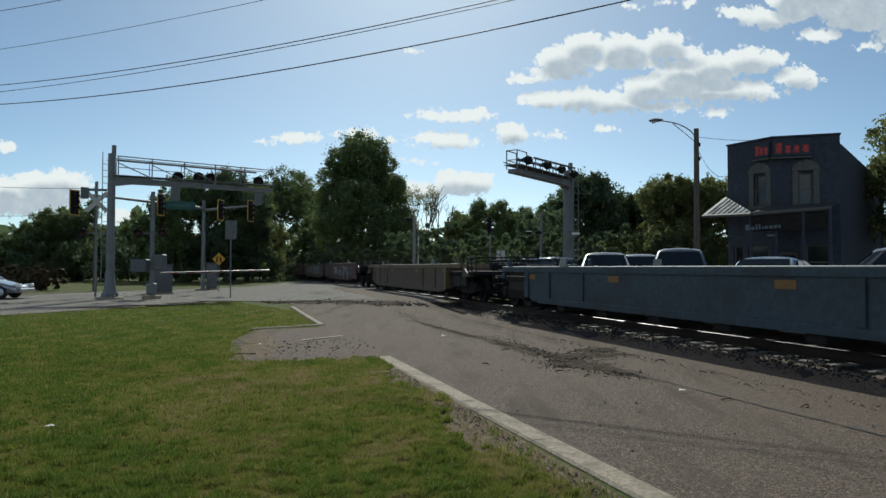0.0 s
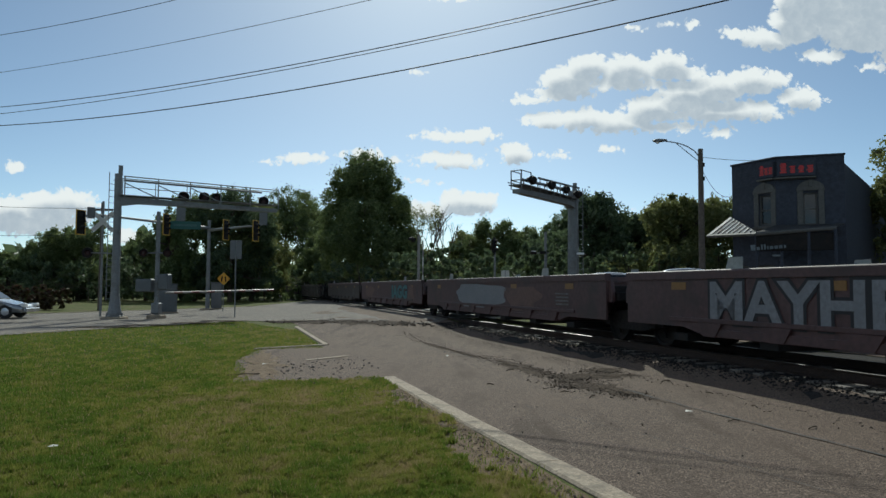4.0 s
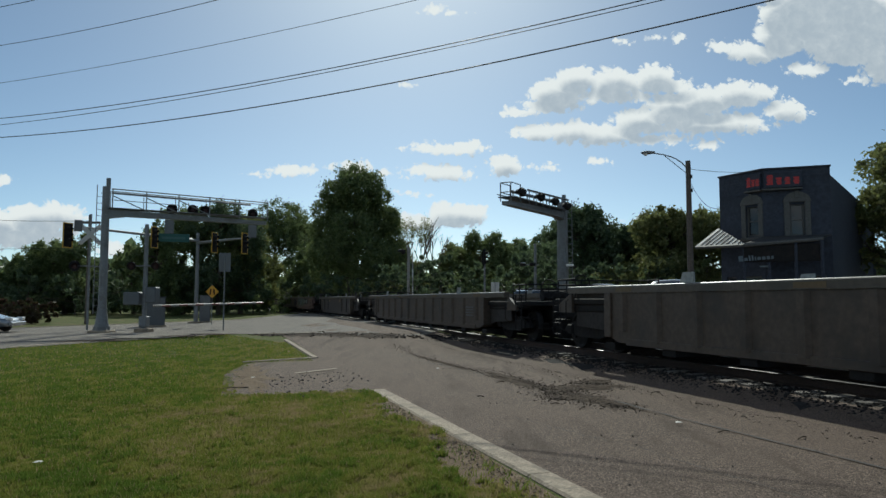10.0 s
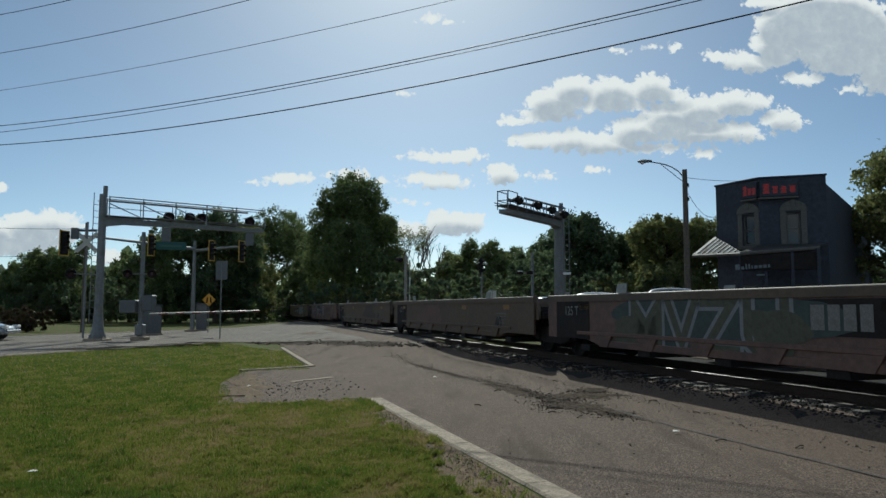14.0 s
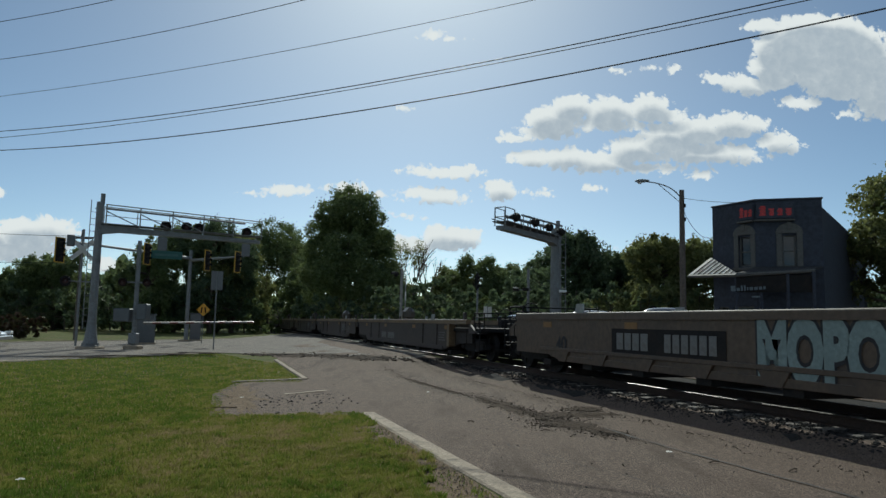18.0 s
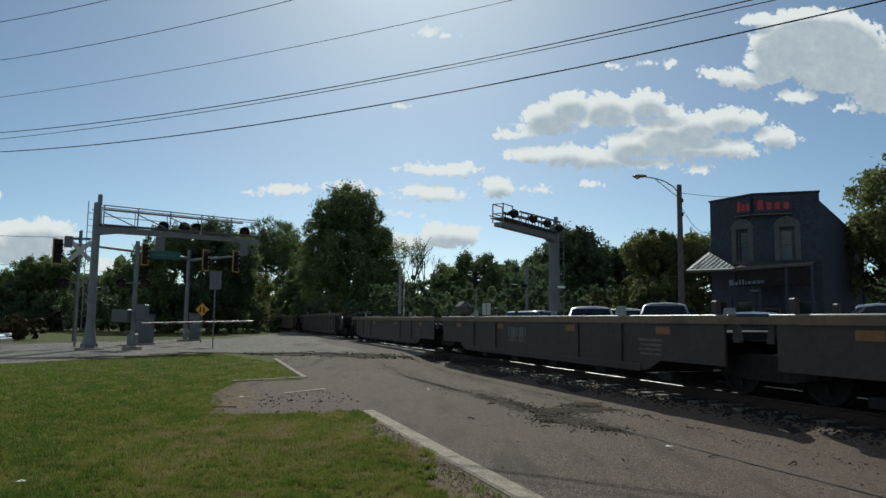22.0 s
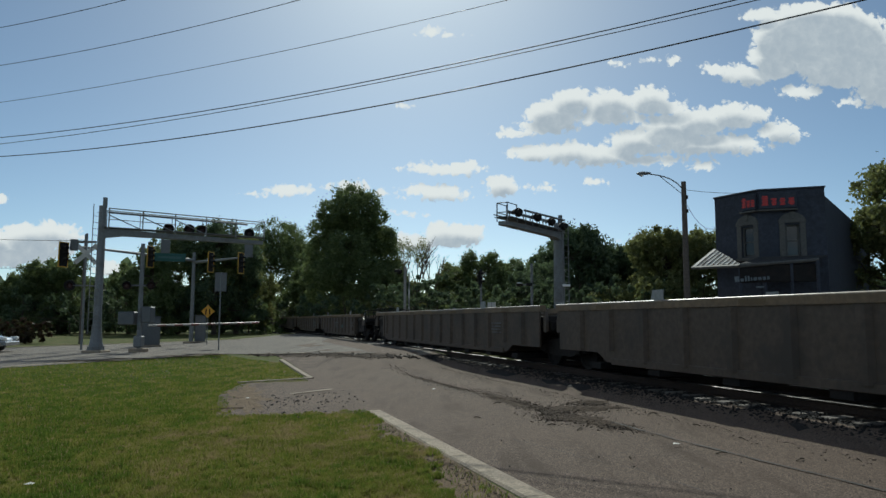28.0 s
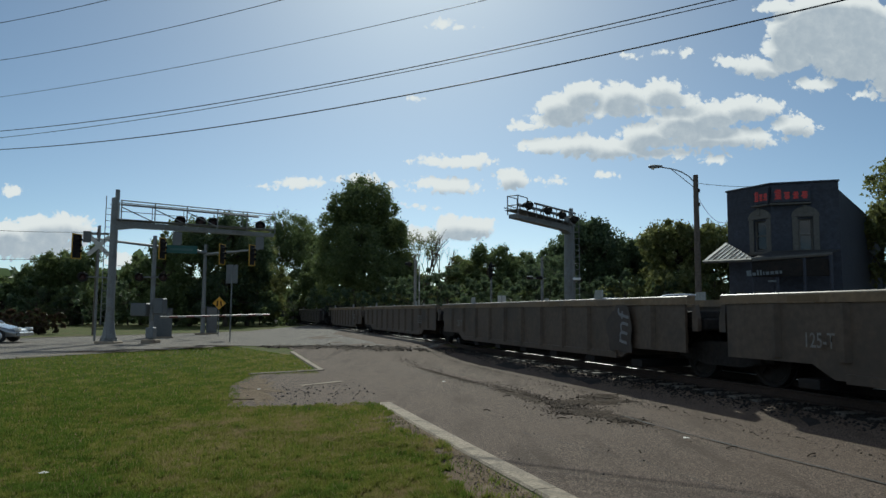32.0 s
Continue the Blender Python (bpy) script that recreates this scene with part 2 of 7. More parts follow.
def part(name, shape, material, parent=None, label="", m=None):
    """One mesh object under a thing or a part; shape: a Shape or ready mesh data."""
    mats = material if isinstance(material, (tuple, list)) else (material,)
    data = shape.mesh(name, *mats) if isinstance(shape, Shape) else shape
    ob = new(name, data)
    if parent is not None:
        ob.parent = parent
    if m is not None:
        ob.matrix_basis = m
    return tagged(ob, label)


def thing(name, label, category, m=None, group="", kind=""):
    ob = new(name)
    ob.empty_display_size = 0.3
    if m is not None:
        ob.matrix_basis = m
    return tagged(ob, label, category, group, kind)


def struct(name, shape, material, label="", category=""):
    return tagged(part(name, shape, material), label, category, kind="structure")


# ---- materials ----
def material(name, base, rough=0.6, metal=0.0, spread=0.25, grain=12.0, blotch=1.2, bump=0.15, second=None, emit=None, trans=0.0, vary=0.0, coat=0.0, spec=0.5):
    """A worn surface: base colour broken up by grain and by larger blotches, with a little relief.
    second: a colour that shows in patches (rust, dirt); vary: change from object to object."""
    mat = bpy.data.materials.new(name)
    mat.use_nodes = True
    nt = mat.node_tree
    bsdf = nt.nodes["Principled BSDF"]
    tc = nt.nodes.new("ShaderNodeTexCoord")
    def noise_node(scale, detail):
        node = nt.nodes.new("ShaderNodeTexNoise")
        node.inputs["Scale"].default_value, node.inputs["Detail"].default_value, node.inputs["Roughness"].default_value = scale, detail, 0.62
        nt.links.new(tc.outputs["Object"], node.inputs["Vector"])
        return node.outputs["Fac"]
    fine, large = noise_node(grain, 6.0), noise_node(blotch, 5.0)
    def mixed(fac, c0, c1, lo=0.35, hi=0.65):
        r = nt.nodes.new("ShaderNodeMapRange")
        nt.links.new(fac, r.inputs[0])
        r.inputs[1].default_value, r.inputs[2].default_value = lo, hi
        mx = nt.nodes.new("ShaderNodeMixRGB")
        nt.links.new(r.outputs[0], mx.inputs[0])
        for slot, c in ((1, c0), (2, c1)):
            if isinstance(c, tuple):
                mx.inputs[slot].default_value = (*c, 1)
            else:
                nt.links.new(c, mx.inputs[slot])
        return mx.outputs[0]
    lo, hi = tuple(c * (1 - spread) for c in base), tuple(min(1, c * (1 + spread)) for c in base)
    col = mixed(fine, lo, hi)
    col = mixed(large, col, second if second else tuple(c * (1 - spread * 0.7) for c in base), *((0.5, 0.66) if second else (0.4, 0.75)))
    if vary:
        info = nt.nodes.new("ShaderNodeObjectInfo")
        hsv = nt.nodes.new("ShaderNodeHueSaturation")
        r = nt.nodes.new("ShaderNodeMapRange")
        nt.links.new(info.outputs["Random"], r.inputs[0])
        r.inputs[3].default_value, r.inputs[4].default_value = 1 - vary, 1 + vary
        nt.links.new(r.outputs[0], hsv.inputs["Value"])
        nt.links.new(col, hsv.inputs["Color"])
        col = hsv.outputs[0]
    nt.links.new(col, bsdf.inputs["Base Color"])
    bsdf.inputs["Roughness"].default_value, bsdf.inputs["Metallic"].default_value = rough, metal
    bsdf.inputs["Coat Weight"].default_value, bsdf.inputs["Specular IOR Level"].default_value = coat, spec
    bsdf.inputs["Transmission Weight"].default_value = trans
    if bump:
        bp = nt.nodes.new("ShaderNodeBump")
        bp.inputs["Strength"].default_value, bp.inputs["Distance"].default_value = bump, 0.02
        nt.links.new(fine, bp.inputs["Height"])
        nt.links.new(bp.outputs[0], bsdf.inputs["Normal"])
    if emit:
        bsdf.inputs["Emission Color"].default_value, bsdf.inputs["Emission Strength"].default_value = (*emit[:3], 1), emit[3]
    return mat


def leafy(name, c0, c1, through=0.35):
    """Leaves: colour changes from clump to clump, and some light comes through."""
    mat = bpy.data.materials.new(name)
    mat.use_nodes = True
    nt = mat.node_tree
    nt.nodes.clear()
    geo = nt.nodes.new("ShaderNodeNewGeometry")
    mx = nt.nodes.new("ShaderNodeMixRGB")
    mx.inputs[1].default_value, mx.inputs[2].default_value = (*c0, 1), (*c1, 1)
    nt.links.new(geo.outputs["Random Per Island"], mx.inputs[0])
    d, tr, gl = nt.nodes.new("ShaderNodeBsdfDiffuse"), nt.nodes.new("ShaderNodeBsdfTranslucent"), nt.nodes.new("ShaderNodeBsdfGlossy")
    gl.inputs["Roughness"].default_value = 0.45
    gl.inputs["Color"].default_value = (0.5, 0.5, 0.5, 1)
    for node in (d, tr):
        nt.links.new(mx.outputs[0], node.inputs["Color"])
    m1, m2 = nt.nodes.new("ShaderNodeMixShader"), nt.nodes.new("ShaderNodeMixShader")
    m1.inputs[0].default_value, m2.inputs[0].default_value = through, 0.05
    nt.links.new(d.outputs[0], m1.inputs[1]), nt.links.new(tr.outputs[0], m1.inputs[2])
    nt.links.new(m1.outputs[0], m2.inputs[1]), nt.links.new(gl.outputs[0], m2.inputs[2])
    nt.links.new(m2.outputs[0], nt.nodes.new("ShaderNodeOutputMaterial").inputs[0])
    return mat


SOIL = material("soil", (0.15, 0.108, 0.07), 0.95, spread=0.6, grain=55, blotch=5.0, bump=0.35, second=(0.23, 0.175, 0.12), spec=0.1)
TURF = material("turf", (0.085, 0.10, 0.028), 0.95, spread=0.5, grain=24, blotch=0.5, bump=0.8, second=(0.14, 0.115, 0.055), spec=0.1)
CONCRETE = material("concrete", (0.34, 0.275, 0.20), 0.9, spread=0.35, grain=34, blotch=3.0, bump=0.6, second=(0.2, 0.165, 0.12))
BALLAST = material("ballast", (0.038, 0.035, 0.033), 0.95, spread=0.5, grain=30, blotch=1.0, bump=0.8, spec=0.15)
STEEL = material("galvanised_steel", (0.20, 0.21, 0.215), 0.6, 0.3, spread=0.2, grain=20, blotch=2.0, second=(0.15, 0.15, 0.145))
RAILTOP = material("rail_steel", (0.26, 0.25, 0.24), 0.36, 1.0, spread=0.2, grain=40, bump=0.05)
RUST = material("rusty_steel", (0.055, 0.036, 0.028), 0.85, 0.1, spread=0.4, grain=30, blotch=3)
TIE = material("tie_wood", (0.14, 0.12, 0.10), 0.8, spread=0.4, grain=18, blotch=2, vary=0.25)
BLACK = material("black_iron", (0.015, 0.014, 0.014), 0.75, 0.0, spread=0.4, grain=20, blotch=2, second=(0.026, 0.021, 0.018), spec=0.25)


def paving(name, base, speck, stain_, scale=1.0):
    """Worn asphalt: pale and dark chips, mottling, and dirt dragged along the way of traffic."""
    mat = bpy.data.materials.new(name)
    mat.use_nodes = True
    nt = mat.node_tree
    bsdf = nt.nodes["Principled BSDF"]
    bsdf.inputs["Roughness"].default_value, bsdf.inputs["Specular IOR Level"].default_value = 0.93, 0.2
    tc, turn = nt.nodes.new("ShaderNodeTexCoord"), nt.nodes.new("ShaderNodeMapping")
    turn.inputs["Rotation"].default_value, turn.inputs["Scale"].default_value = (0, 0, -PHI), (1.0, 0.16, 1.0)
    nt.links.new(tc.outputs["Object"], turn.inputs["Vector"])
    def nz(scale, detail, vec, rough=0.6):
        node = nt.nodes.new("ShaderNodeTexNoise")
        node.inputs["Scale"].default_value, node.inputs["Detail"].default_value, node.inputs["Roughness"].default_value = scale, detail, rough
        nt.links.new(vec, node.inputs["Vector"])
        return node.outputs["Fac"]
    def rng_(v, lo, hi):
        r = nt.nodes.new("ShaderNodeMapRange")
        nt.links.new(v, r.inputs[0])
        r.inputs[1].default_value, r.inputs[2].default_value = lo, hi
        return r.outputs[0]
    def mx(fac, a0, b0):
        node = nt.nodes.new("ShaderNodeMixRGB")
        nt.links.new(fac, node.inputs[0])
        for i, c in ((1, a0), (2, b0)):
            if isinstance(c, tuple):
                node.inputs[i].default_value = (*c, 1)
            else:
                nt.links.new(c, node.inputs[i])
        return node.outputs[0]
    obj = tc.outputs["Object"]
    chips, mott, drag, big = nz(62 * scale, 5, obj, 0.8), nz(4 * scale, 6, obj), nz(1.6 * scale, 5, turn.outputs[0]), nz(0.28 * scale, 4, obj)
    dark = tuple(c * 0.5 for c in base)
    col = mx(rng_(chips, 0.38, 0.6), dark, speck)
    cells = nt.nodes.new("ShaderNodeTexVoronoi")
    cells.inputs["Scale"].default_value = 85 * scale
    nt.links.new(obj, cells.inputs["Vector"])
    pick = nt.nodes.new("ShaderNodeSeparateXYZ")
    nt.links.new(cells.outputs["Color"], pick.inputs[0])
    col = mx(rng_(pick.outputs[0], 0.72, 0.80), col, tuple(c * 0.38 for c in base))
    col = mx(rng_(pick.outputs[1], 0.86, 0.92), col, tuple(min(1, c * 1.5) for c in speck))
    col = mx(rng_(mott, 0.54, 1.1), col, base)
    col = mx(rng_(drag, 0.52, 0.72), col, stain_)
    pale = tuple(min(1, c * 1.25) for c in base)
    soft = nt.nodes.new("ShaderNodeMath")
    soft.operation = "MULTIPLY"
    soft.inputs[1].default_value = 0.5
    nt.links.new(rng_(big, 0.42, 0.66), soft.inputs[0])
    col = mx(soft.outputs[0], col, pale)
    nt.links.new(col, bsdf.inputs["Base Color"])
    bp = nt.nodes.new("ShaderNodeBump")
    bp.inputs["Strength"].default_value, bp.inputs["Distance"].default_value = 0.9, 0.012
    nt.links.new(chips, bp.inputs["Height"])
    nt.links.new(bp.outputs[0], bsdf.inputs["Normal"])
    return mat


ASPHALT = paving("asphalt", (0.122, 0.088, 0.067), (0.208, 0.156, 0.121), (0.07, 0.05, 0.037))
ROAD = paving("road_asphalt", (0.175, 0.152, 0.128), (0.265, 0.237, 0.203), (0.12, 0.107, 0.096), 0.7)
# ---- ground ----
def sheet(name, rows, cols, fn, mat):
    """A grid of places fn(i, j)."""
    sh = Shape()
    sh.smooth = True
    v = [fn(i, j) for i in range(rows) for j in range(cols)]
    f = [(i * cols + j, i * cols + j + 1, (i + 1) * cols + j + 1, (i + 1) * cols + j) for i in range(rows - 1) for j in range(cols - 1)]
    sh.add(v, f)
    return struct(name, sh, mat)


def spaced(*stops):
    """Values from (from, to, count) stretches."""
    out = []
    for a0, a1, k in stops:
        out += [a0 + (a1 - a0) * i / k for i in range(k)]
    return out + [stops[-1][1]]


NS = spaced((-900, -60, 10), (-60, -8, 26), (-8, 5, 26), (5, 12, 28), (12, 60, 16), (60, 900, 8))
SS = spaced((-900, -40, 10), (-40, 0, 12), (0, 40, 80), (40, 110, 40), (110, 1500, 14))


def lie(n, s):
    k = noise.noise(Vector((n * 0.35, s * 0.35, 0.0))) * 0.008
    return rise(n, s) - 0.018 + k


ground = sheet("ground", len(NS), len(SS), lambda i, j: at(NS[i], SS[j], lie(NS[i], SS[j])), TURF)
tagged(ground, "dry green grass ground round the crossing", "ground")


def slab(name, outline, lift, mat, label, category, step=1.0):
    """A paved patch inside an outline of (n, s), draped over the ground."""
    bm = bmesh.new()
    bm.faces.new([bm.verts.new((p, q, 0)) for p, q in outline])
    lo = [min(p[i] for p in outline) for i in (0, 1)]
    hi = [max(p[i] for p in outline) for i in (0, 1)]
    for i, axis in ((0, (1, 0, 0)), (1, (0, 1, 0))):
        k = lo[i] + step
        while k < hi[i]:
            co = (k, 0, 0) if i == 0 else (0, k, 0)
            bmesh.ops.bisect_plane(bm, geom=bm.verts[:] + bm.edges[:] + bm.faces[:], plane_co=co, plane_no=axis)
            k += step if k < 45 else step * 4
    for v in bm.verts:
        n, s = v.co.x, v.co.y
        v.co = at(n, s, rise(n, s) + lift + noise.noise(Vector((n * 0.5, s * 0.5, 3.0))) * 0.008)
    bmesh.ops.recalc_face_normals(bm, faces=bm.faces)
    for f in bm.faces:
        if f.normal.z < 0:
            f.normal_flip()
        f.smooth = True
    data = bpy.data.meshes.new(name)
    bm.to_mesh(data)
    bm.free()
    data.materials.append(mat)
    return tagged(new(name, data), label, category, kind="structure")


slab("street", [(2.9, -30), (8.6, -30), (8.6, 52), (6.0, 41.0), (2.72, 37.7), (2.8, 20.5), (0.75, 18.6), (0.2, 16.0), (0.12, 12.4), (2.9, 12.2)], 0.0, ASPHALT, "worn grey asphalt street beside the railway", "street", 0.8)
slab("road", [(-70, -48), (-6.7, 26.5), (-4.8, 28.8), (-2.9, 30.8), (0.9, 35.0), (1.9, 33.9), (3.0, 32.4), (4.5, 28.9), (5.8, 26.6), (7.0, 25.7), (7.9, 26.3), (8.78, 27.8), (8.78, 67), (4.0, 61.5), (-4.5, 52), (-10.6, 45.8), (-90, -34)], 0.006, ROAD, "pale asphalt road leading over the level crossing", "road", 2.0)
slab("road", [(11.0, 45.5), (40, 73), (60, 92), (60, 116), (30, 90), (11.0, 69)], 0.006, ROAD, "pale asphalt road beyond the railway", "road", 2.0)
slab("parking_lot", [(12.6, -30), (23, -30), (60, 60), (40, 70), (13.0, 45)], 0.01, ASPHALT, "grey asphalt lot between railway and pub", "parking lot", 2.0)


def kerb(name, pts, width=0.21, height=0.03, lift=0.0):
    for k, (p, q) in enumerate(zip(pts, pts[1:])):
        p, q = Vector((*p, 0)), Vector((*q, 0))
        way = (q - p)
        pieces = max(1, round(way.length / 2.4))
        side = Vector((-way.y, way.x, 0)).normalized() * width / 2
        for i in range(pieces):
            a0, a1 = p + way * (i / pieces), p + way * ((i + 1) / pieces) - way.normalized() * 0.012
            sh = Shape()
            v = []
            for z, w in ((-0.08, 1), (height - 0.02, 1), (height, 0.8)):
                for c in (a0 - side * w, a0 + side * w, a1 + side * w, a1 - side * w):
                    v.append(at(c.x, c.y, rise(c.x, c.y) + z + lift))
            f = [(8, 9, 10, 11)] + [(j * 4 + m_, j * 4 + (m_ + 1) % 4, j * 4 + 4 + (m_ + 1) % 4, j * 4 + 4 + m_) for j in (0, 1) for m_ in range(4)]
            sh.add(v, f)
            struct(name, sh, CONCRETE, "weathered concrete kerb stone along the street", "kerb")


kerb("kerb", [(2.80, 12.45), (2.84, 8.0), (2.92, 4.0), (3.0, -2.0), (3.1, -12)], 0.27, 0.012)
kerb("kerb", [(2.62, 28.2), (2.66, 19.75), (0.7, 18.87)], 0.16)
kerb("kerb", [(-6.6, 27.2), (-4.9, 29.6), (-2.9, 31.2), (0.5, 34.9)], 0.2)
kerb("kerb", [(1.9, 33.6), (3.9, 30.9)], 0.22, 0.05)
kerb("kerb", [(-40, 16.5), (-10.6, 46.2), (-4.5, 52.4), (4.0, 61.9)], 0.2)
# ---- railway ----
def track_bed():
    sh = Shape()
    sh.smooth = True
    rows = [s for s in spaced((-60, 0, 20), (0, 60, 120), (60, 330, 40))]
    cols = [-2.3, -1.7, -1.2, -0.5, 0.5, 1.2, 2.2, 3.6]
    heights = [-0.03, 0.0, -0.005, 0.0, 0.0, 0.0, 0.03, -0.02]
    v = []
    for s in rows:
        for c, h in zip(cols, heights):
            v.append(at(TRACK_N + c + noise.noise(Vector((s, c, 1))) * 0.15, s, rise(TRACK_N + c, 0) + h + noise.noise(Vector((s * 2.1, c * 2.1, 0))) * 0.03))
    k = len(cols)
    f = [(i * k + j, i * k + j + 1, i * k + k + j + 1, i * k + k + j) for i in range(len(rows) - 1) for j in range(k - 1)]
    sh.add(v, f)
    return struct("ballast_bed", sh, BALLAST, "dark crushed stone ballast under the track", "ballast")


track_bed()
track = thing("railway_track", "steel rails on dark wooden ties in ballast", "railway track", Matrix.Translation(at(TRACK_N, 0, RAIL_Z)) @ pose(0, 0, 0, 0, 0, 107.8), kind="structure")
RAIL_PROFILE = [(-0.07, -0.17), (0.07, -0.17), (0.07, -0.155), (0.012, -0.135), (0.012, -0.045), (0.036, -0.03), (0.036, -0.003), (0.028, 0.0), (-0.028, 0.0), (-0.036, -0.003), (-0.036, -0.03), (-0.012, -0.045), (-0.012, -0.135), (-0.07, -0.155)]
for side in (-0.7535, 0.7535):
    sh = Shape().prism([(y + side, z) for y, z in RAIL_PROFILE], -60, 320, "x")
    sh.m = [1 if 6 <= i <= 8 else 0 for i in range(len(sh.m))]
    part("rail", sh, (RUST, RAILTOP), track)
tie_mesh = Shape().box(-0.115, 0.115, -1.3, 1.3, -0.34, -0.165, 0.012).mesh("tie", TIE)
far_ties = Shape()
for i in range(-20, 560):
    x = i * 0.53
    if 0 <= i < 150:
        part("tie", tie_mesh, None, track, m=Matrix.Translation((x + random.uniform(-0.04, 0.04), random.uniform(-0.08, 0.08), random.uniform(-0.012, 0.004))) @ pose(0, 0, 0, 0, 0, random.uniform(-1.5, 1.5)))
    else:
        far_ties.box(x - 0.115, x + 0.115, -1.3, 1.3, -0.34, -0.17)
tagged(part("distant_ties", far_ties, TIE, track), kind="stuff")

# concrete panels of the level crossing, level with the rails
PANEL = material("crossing_concrete", (0.46, 0.44, 0.41), 0.85, spread=0.2, grain=18, blotch=1.2, second=(0.3, 0.28, 0.26), vary=0.12)
crossing = thing("crossing_panels", "pale concrete panels between and beyond the rails", "level crossing", Matrix.Translation(at(TRACK_N, 0, RAIL_Z)) @ pose(0, 0, 0, 0, 0, 107.8), kind="structure")
for y0, y1 in ((-0.66, 0.66), (-2.3, -0.84)):
    panel_mesh = Shape().box(0, 2.42, y0, y1, -0.2, -0.012, 0.02).mesh("panel", PANEL)
    for i in range(16):
        part("panel", panel_mesh, None, crossing, m=Matrix.Translation((28.3 + i * 2.44, 0, random.uniform(-0.008, 0.0))))
# ---- the train: empty container well cars ----
V = 15.5  # metres a second, towards the eye along -s


def paint(name, base, second, rough=0.58):
    return material(name, base, rough, 0.0, spread=0.22, grain=9, blotch=0.9, bump=0.08, second=second)


CAR_YELLOW = paint("faded_yellow_paint", (0.092, 0.064, 0.043), (0.064, 0.047, 0.035))
CHORD_YELLOW = paint("yellow_chord_paint", (0.160, 0.107, 0.056), (0.098, 0.071, 0.045), 0.4)
CHORD_TAN = paint("tan_chord_paint", (0.087, 0.067, 0.048), (0.055, 0.045, 0.035), 0.4)
CAR_DULL = paint("dirty_tan_paint", (0.080, 0.059, 0.043), (0.048, 0.038, 0.030))
CAR_MAROON = paint("maroon_paint", (0.073, 0.038, 0.038), (0.045, 0.029, 0.028))
CAR_GREY = paint("slate_blue_paint", (0.036, 0.058, 0.078), (0.028, 0.038, 0.048))
CAR_BROWN = paint("rust_brown_paint", (0.045, 0.034, 0.029), (0.030, 0.023, 0.021))
CAR_PINK = paint("chalky_red_paint", (0.126, 0.070, 0.057), (0.079, 0.048, 0.042))
PALE_RED = paint("pale_red_spray_paint", (0.17, 0.09, 0.085), (0.12, 0.065, 0.06))
WHITE_SPRAY = material("white_spray_paint", (0.32, 0.335, 0.35), 0.6, spread=0.15, grain=14, blotch=2)
GREY_SPRAY = material("silver_spray_paint", (0.19, 0.20, 0.22), 0.55, spread=0.2, grain=14, blotch=2)
TEAL_SPRAY = material("teal_spray_paint", (0.05, 0.16, 0.17), 0.6, spread=0.2, grain=14, blotch=2)
SEA_SPRAY = material("sea_green_spray_paint", (0.04, 0.06, 0.06), 0.65, spread=0.3, grain=8, blotch=2)
OLIVE_SPRAY = material("olive_spray_paint", (0.075, 0.08, 0.055), 0.65, spread=0.3, grain=8, blotch=2)
DARK_SPRAY = material("dark_spray_paint", (0.014, 0.014, 0.018), 0.6, spread=0.2, grain=14, blotch=2)
MINT_SPRAY = material("mint_spray_paint", (0.21, 0.275, 0.27), 0.6, spread=0.2, grain=14, blotch=2)
ORANGE_TAPE = material("yellow_reflector", (0.22, 0.115, 0.03), 0.5, spread=0.15, grain=20)
# end sheets: a little lighter and browner than black_iron
DARK_STEEL = material("dark_brown_steel", (0.034, 0.029, 0.026), 0.8, spread=0.4, grain=10, blotch=1.5)
GUIDE = material("guide_plate_steel", (0.3, 0.31, 0.3), 0.4, 0.3, spread=0.2, grain=14)
DULL_TAPE = material("faded_reflector", (0.13, 0.085, 0.035), 0.5, spread=0.2, grain=20)
FAINT_WHITE = material("faded_white_paint", (0.13, 0.13, 0.13), 0.6, spread=0.3, grain=20, blotch=4, second=(0.06, 0.05, 0.045))
DIM_WHITE = material("worn_white_stencil", (0.17, 0.17, 0.165), 0.6, spread=0.25, grain=30, blotch=6, second=(0.13, 0.12, 0.11))


def frame_truck():
    """A freight truck: two side frames, bolster, springs; wheels apart."""
    sh = Shape()
    for y in (-1.0, 1.0):
        outline = [(-1.25, 0.42), (-1.05, 0.62), (-0.45, 0.72), (0.45, 0.72), (1.05, 0.62), (1.25, 0.42), (0.85, 0.38), (0.5, 0.30), (-0.5, 0.30), (-0.85, 0.38)]
        sh.prism(outline, y - 0.07, y + 0.07, "y")
        for x in (-0.89, 0.89):
            sh.box(x - 0.13, x + 0.13, y - 0.12, y + 0.12, 0.36, 0.60, 0.03)
        for x in (-0.18, 0, 0.18):
            sh.tube((x, y, 0.34), (x, y, 0.58), 0.07, seg=8)
    sh.box(-0.22, 0.22, -1.0, 1.0, 0.48, 0.68, 0.03)
    sh.box(-0.35, 0.35, -0.35, 0.35, 0.62, 0.86, 0.04)
    sh.box(-1.7, 1.7, -0.3, 0.3, 0.13, 0.75, 0.04)
    for x in (-1.32, 1.32):
        sh.tube((x, -0.85, 0.38), (x, 0.85, 0.38), 0.04, seg=6)
    return sh.mesh("truck_frame", BLACK)


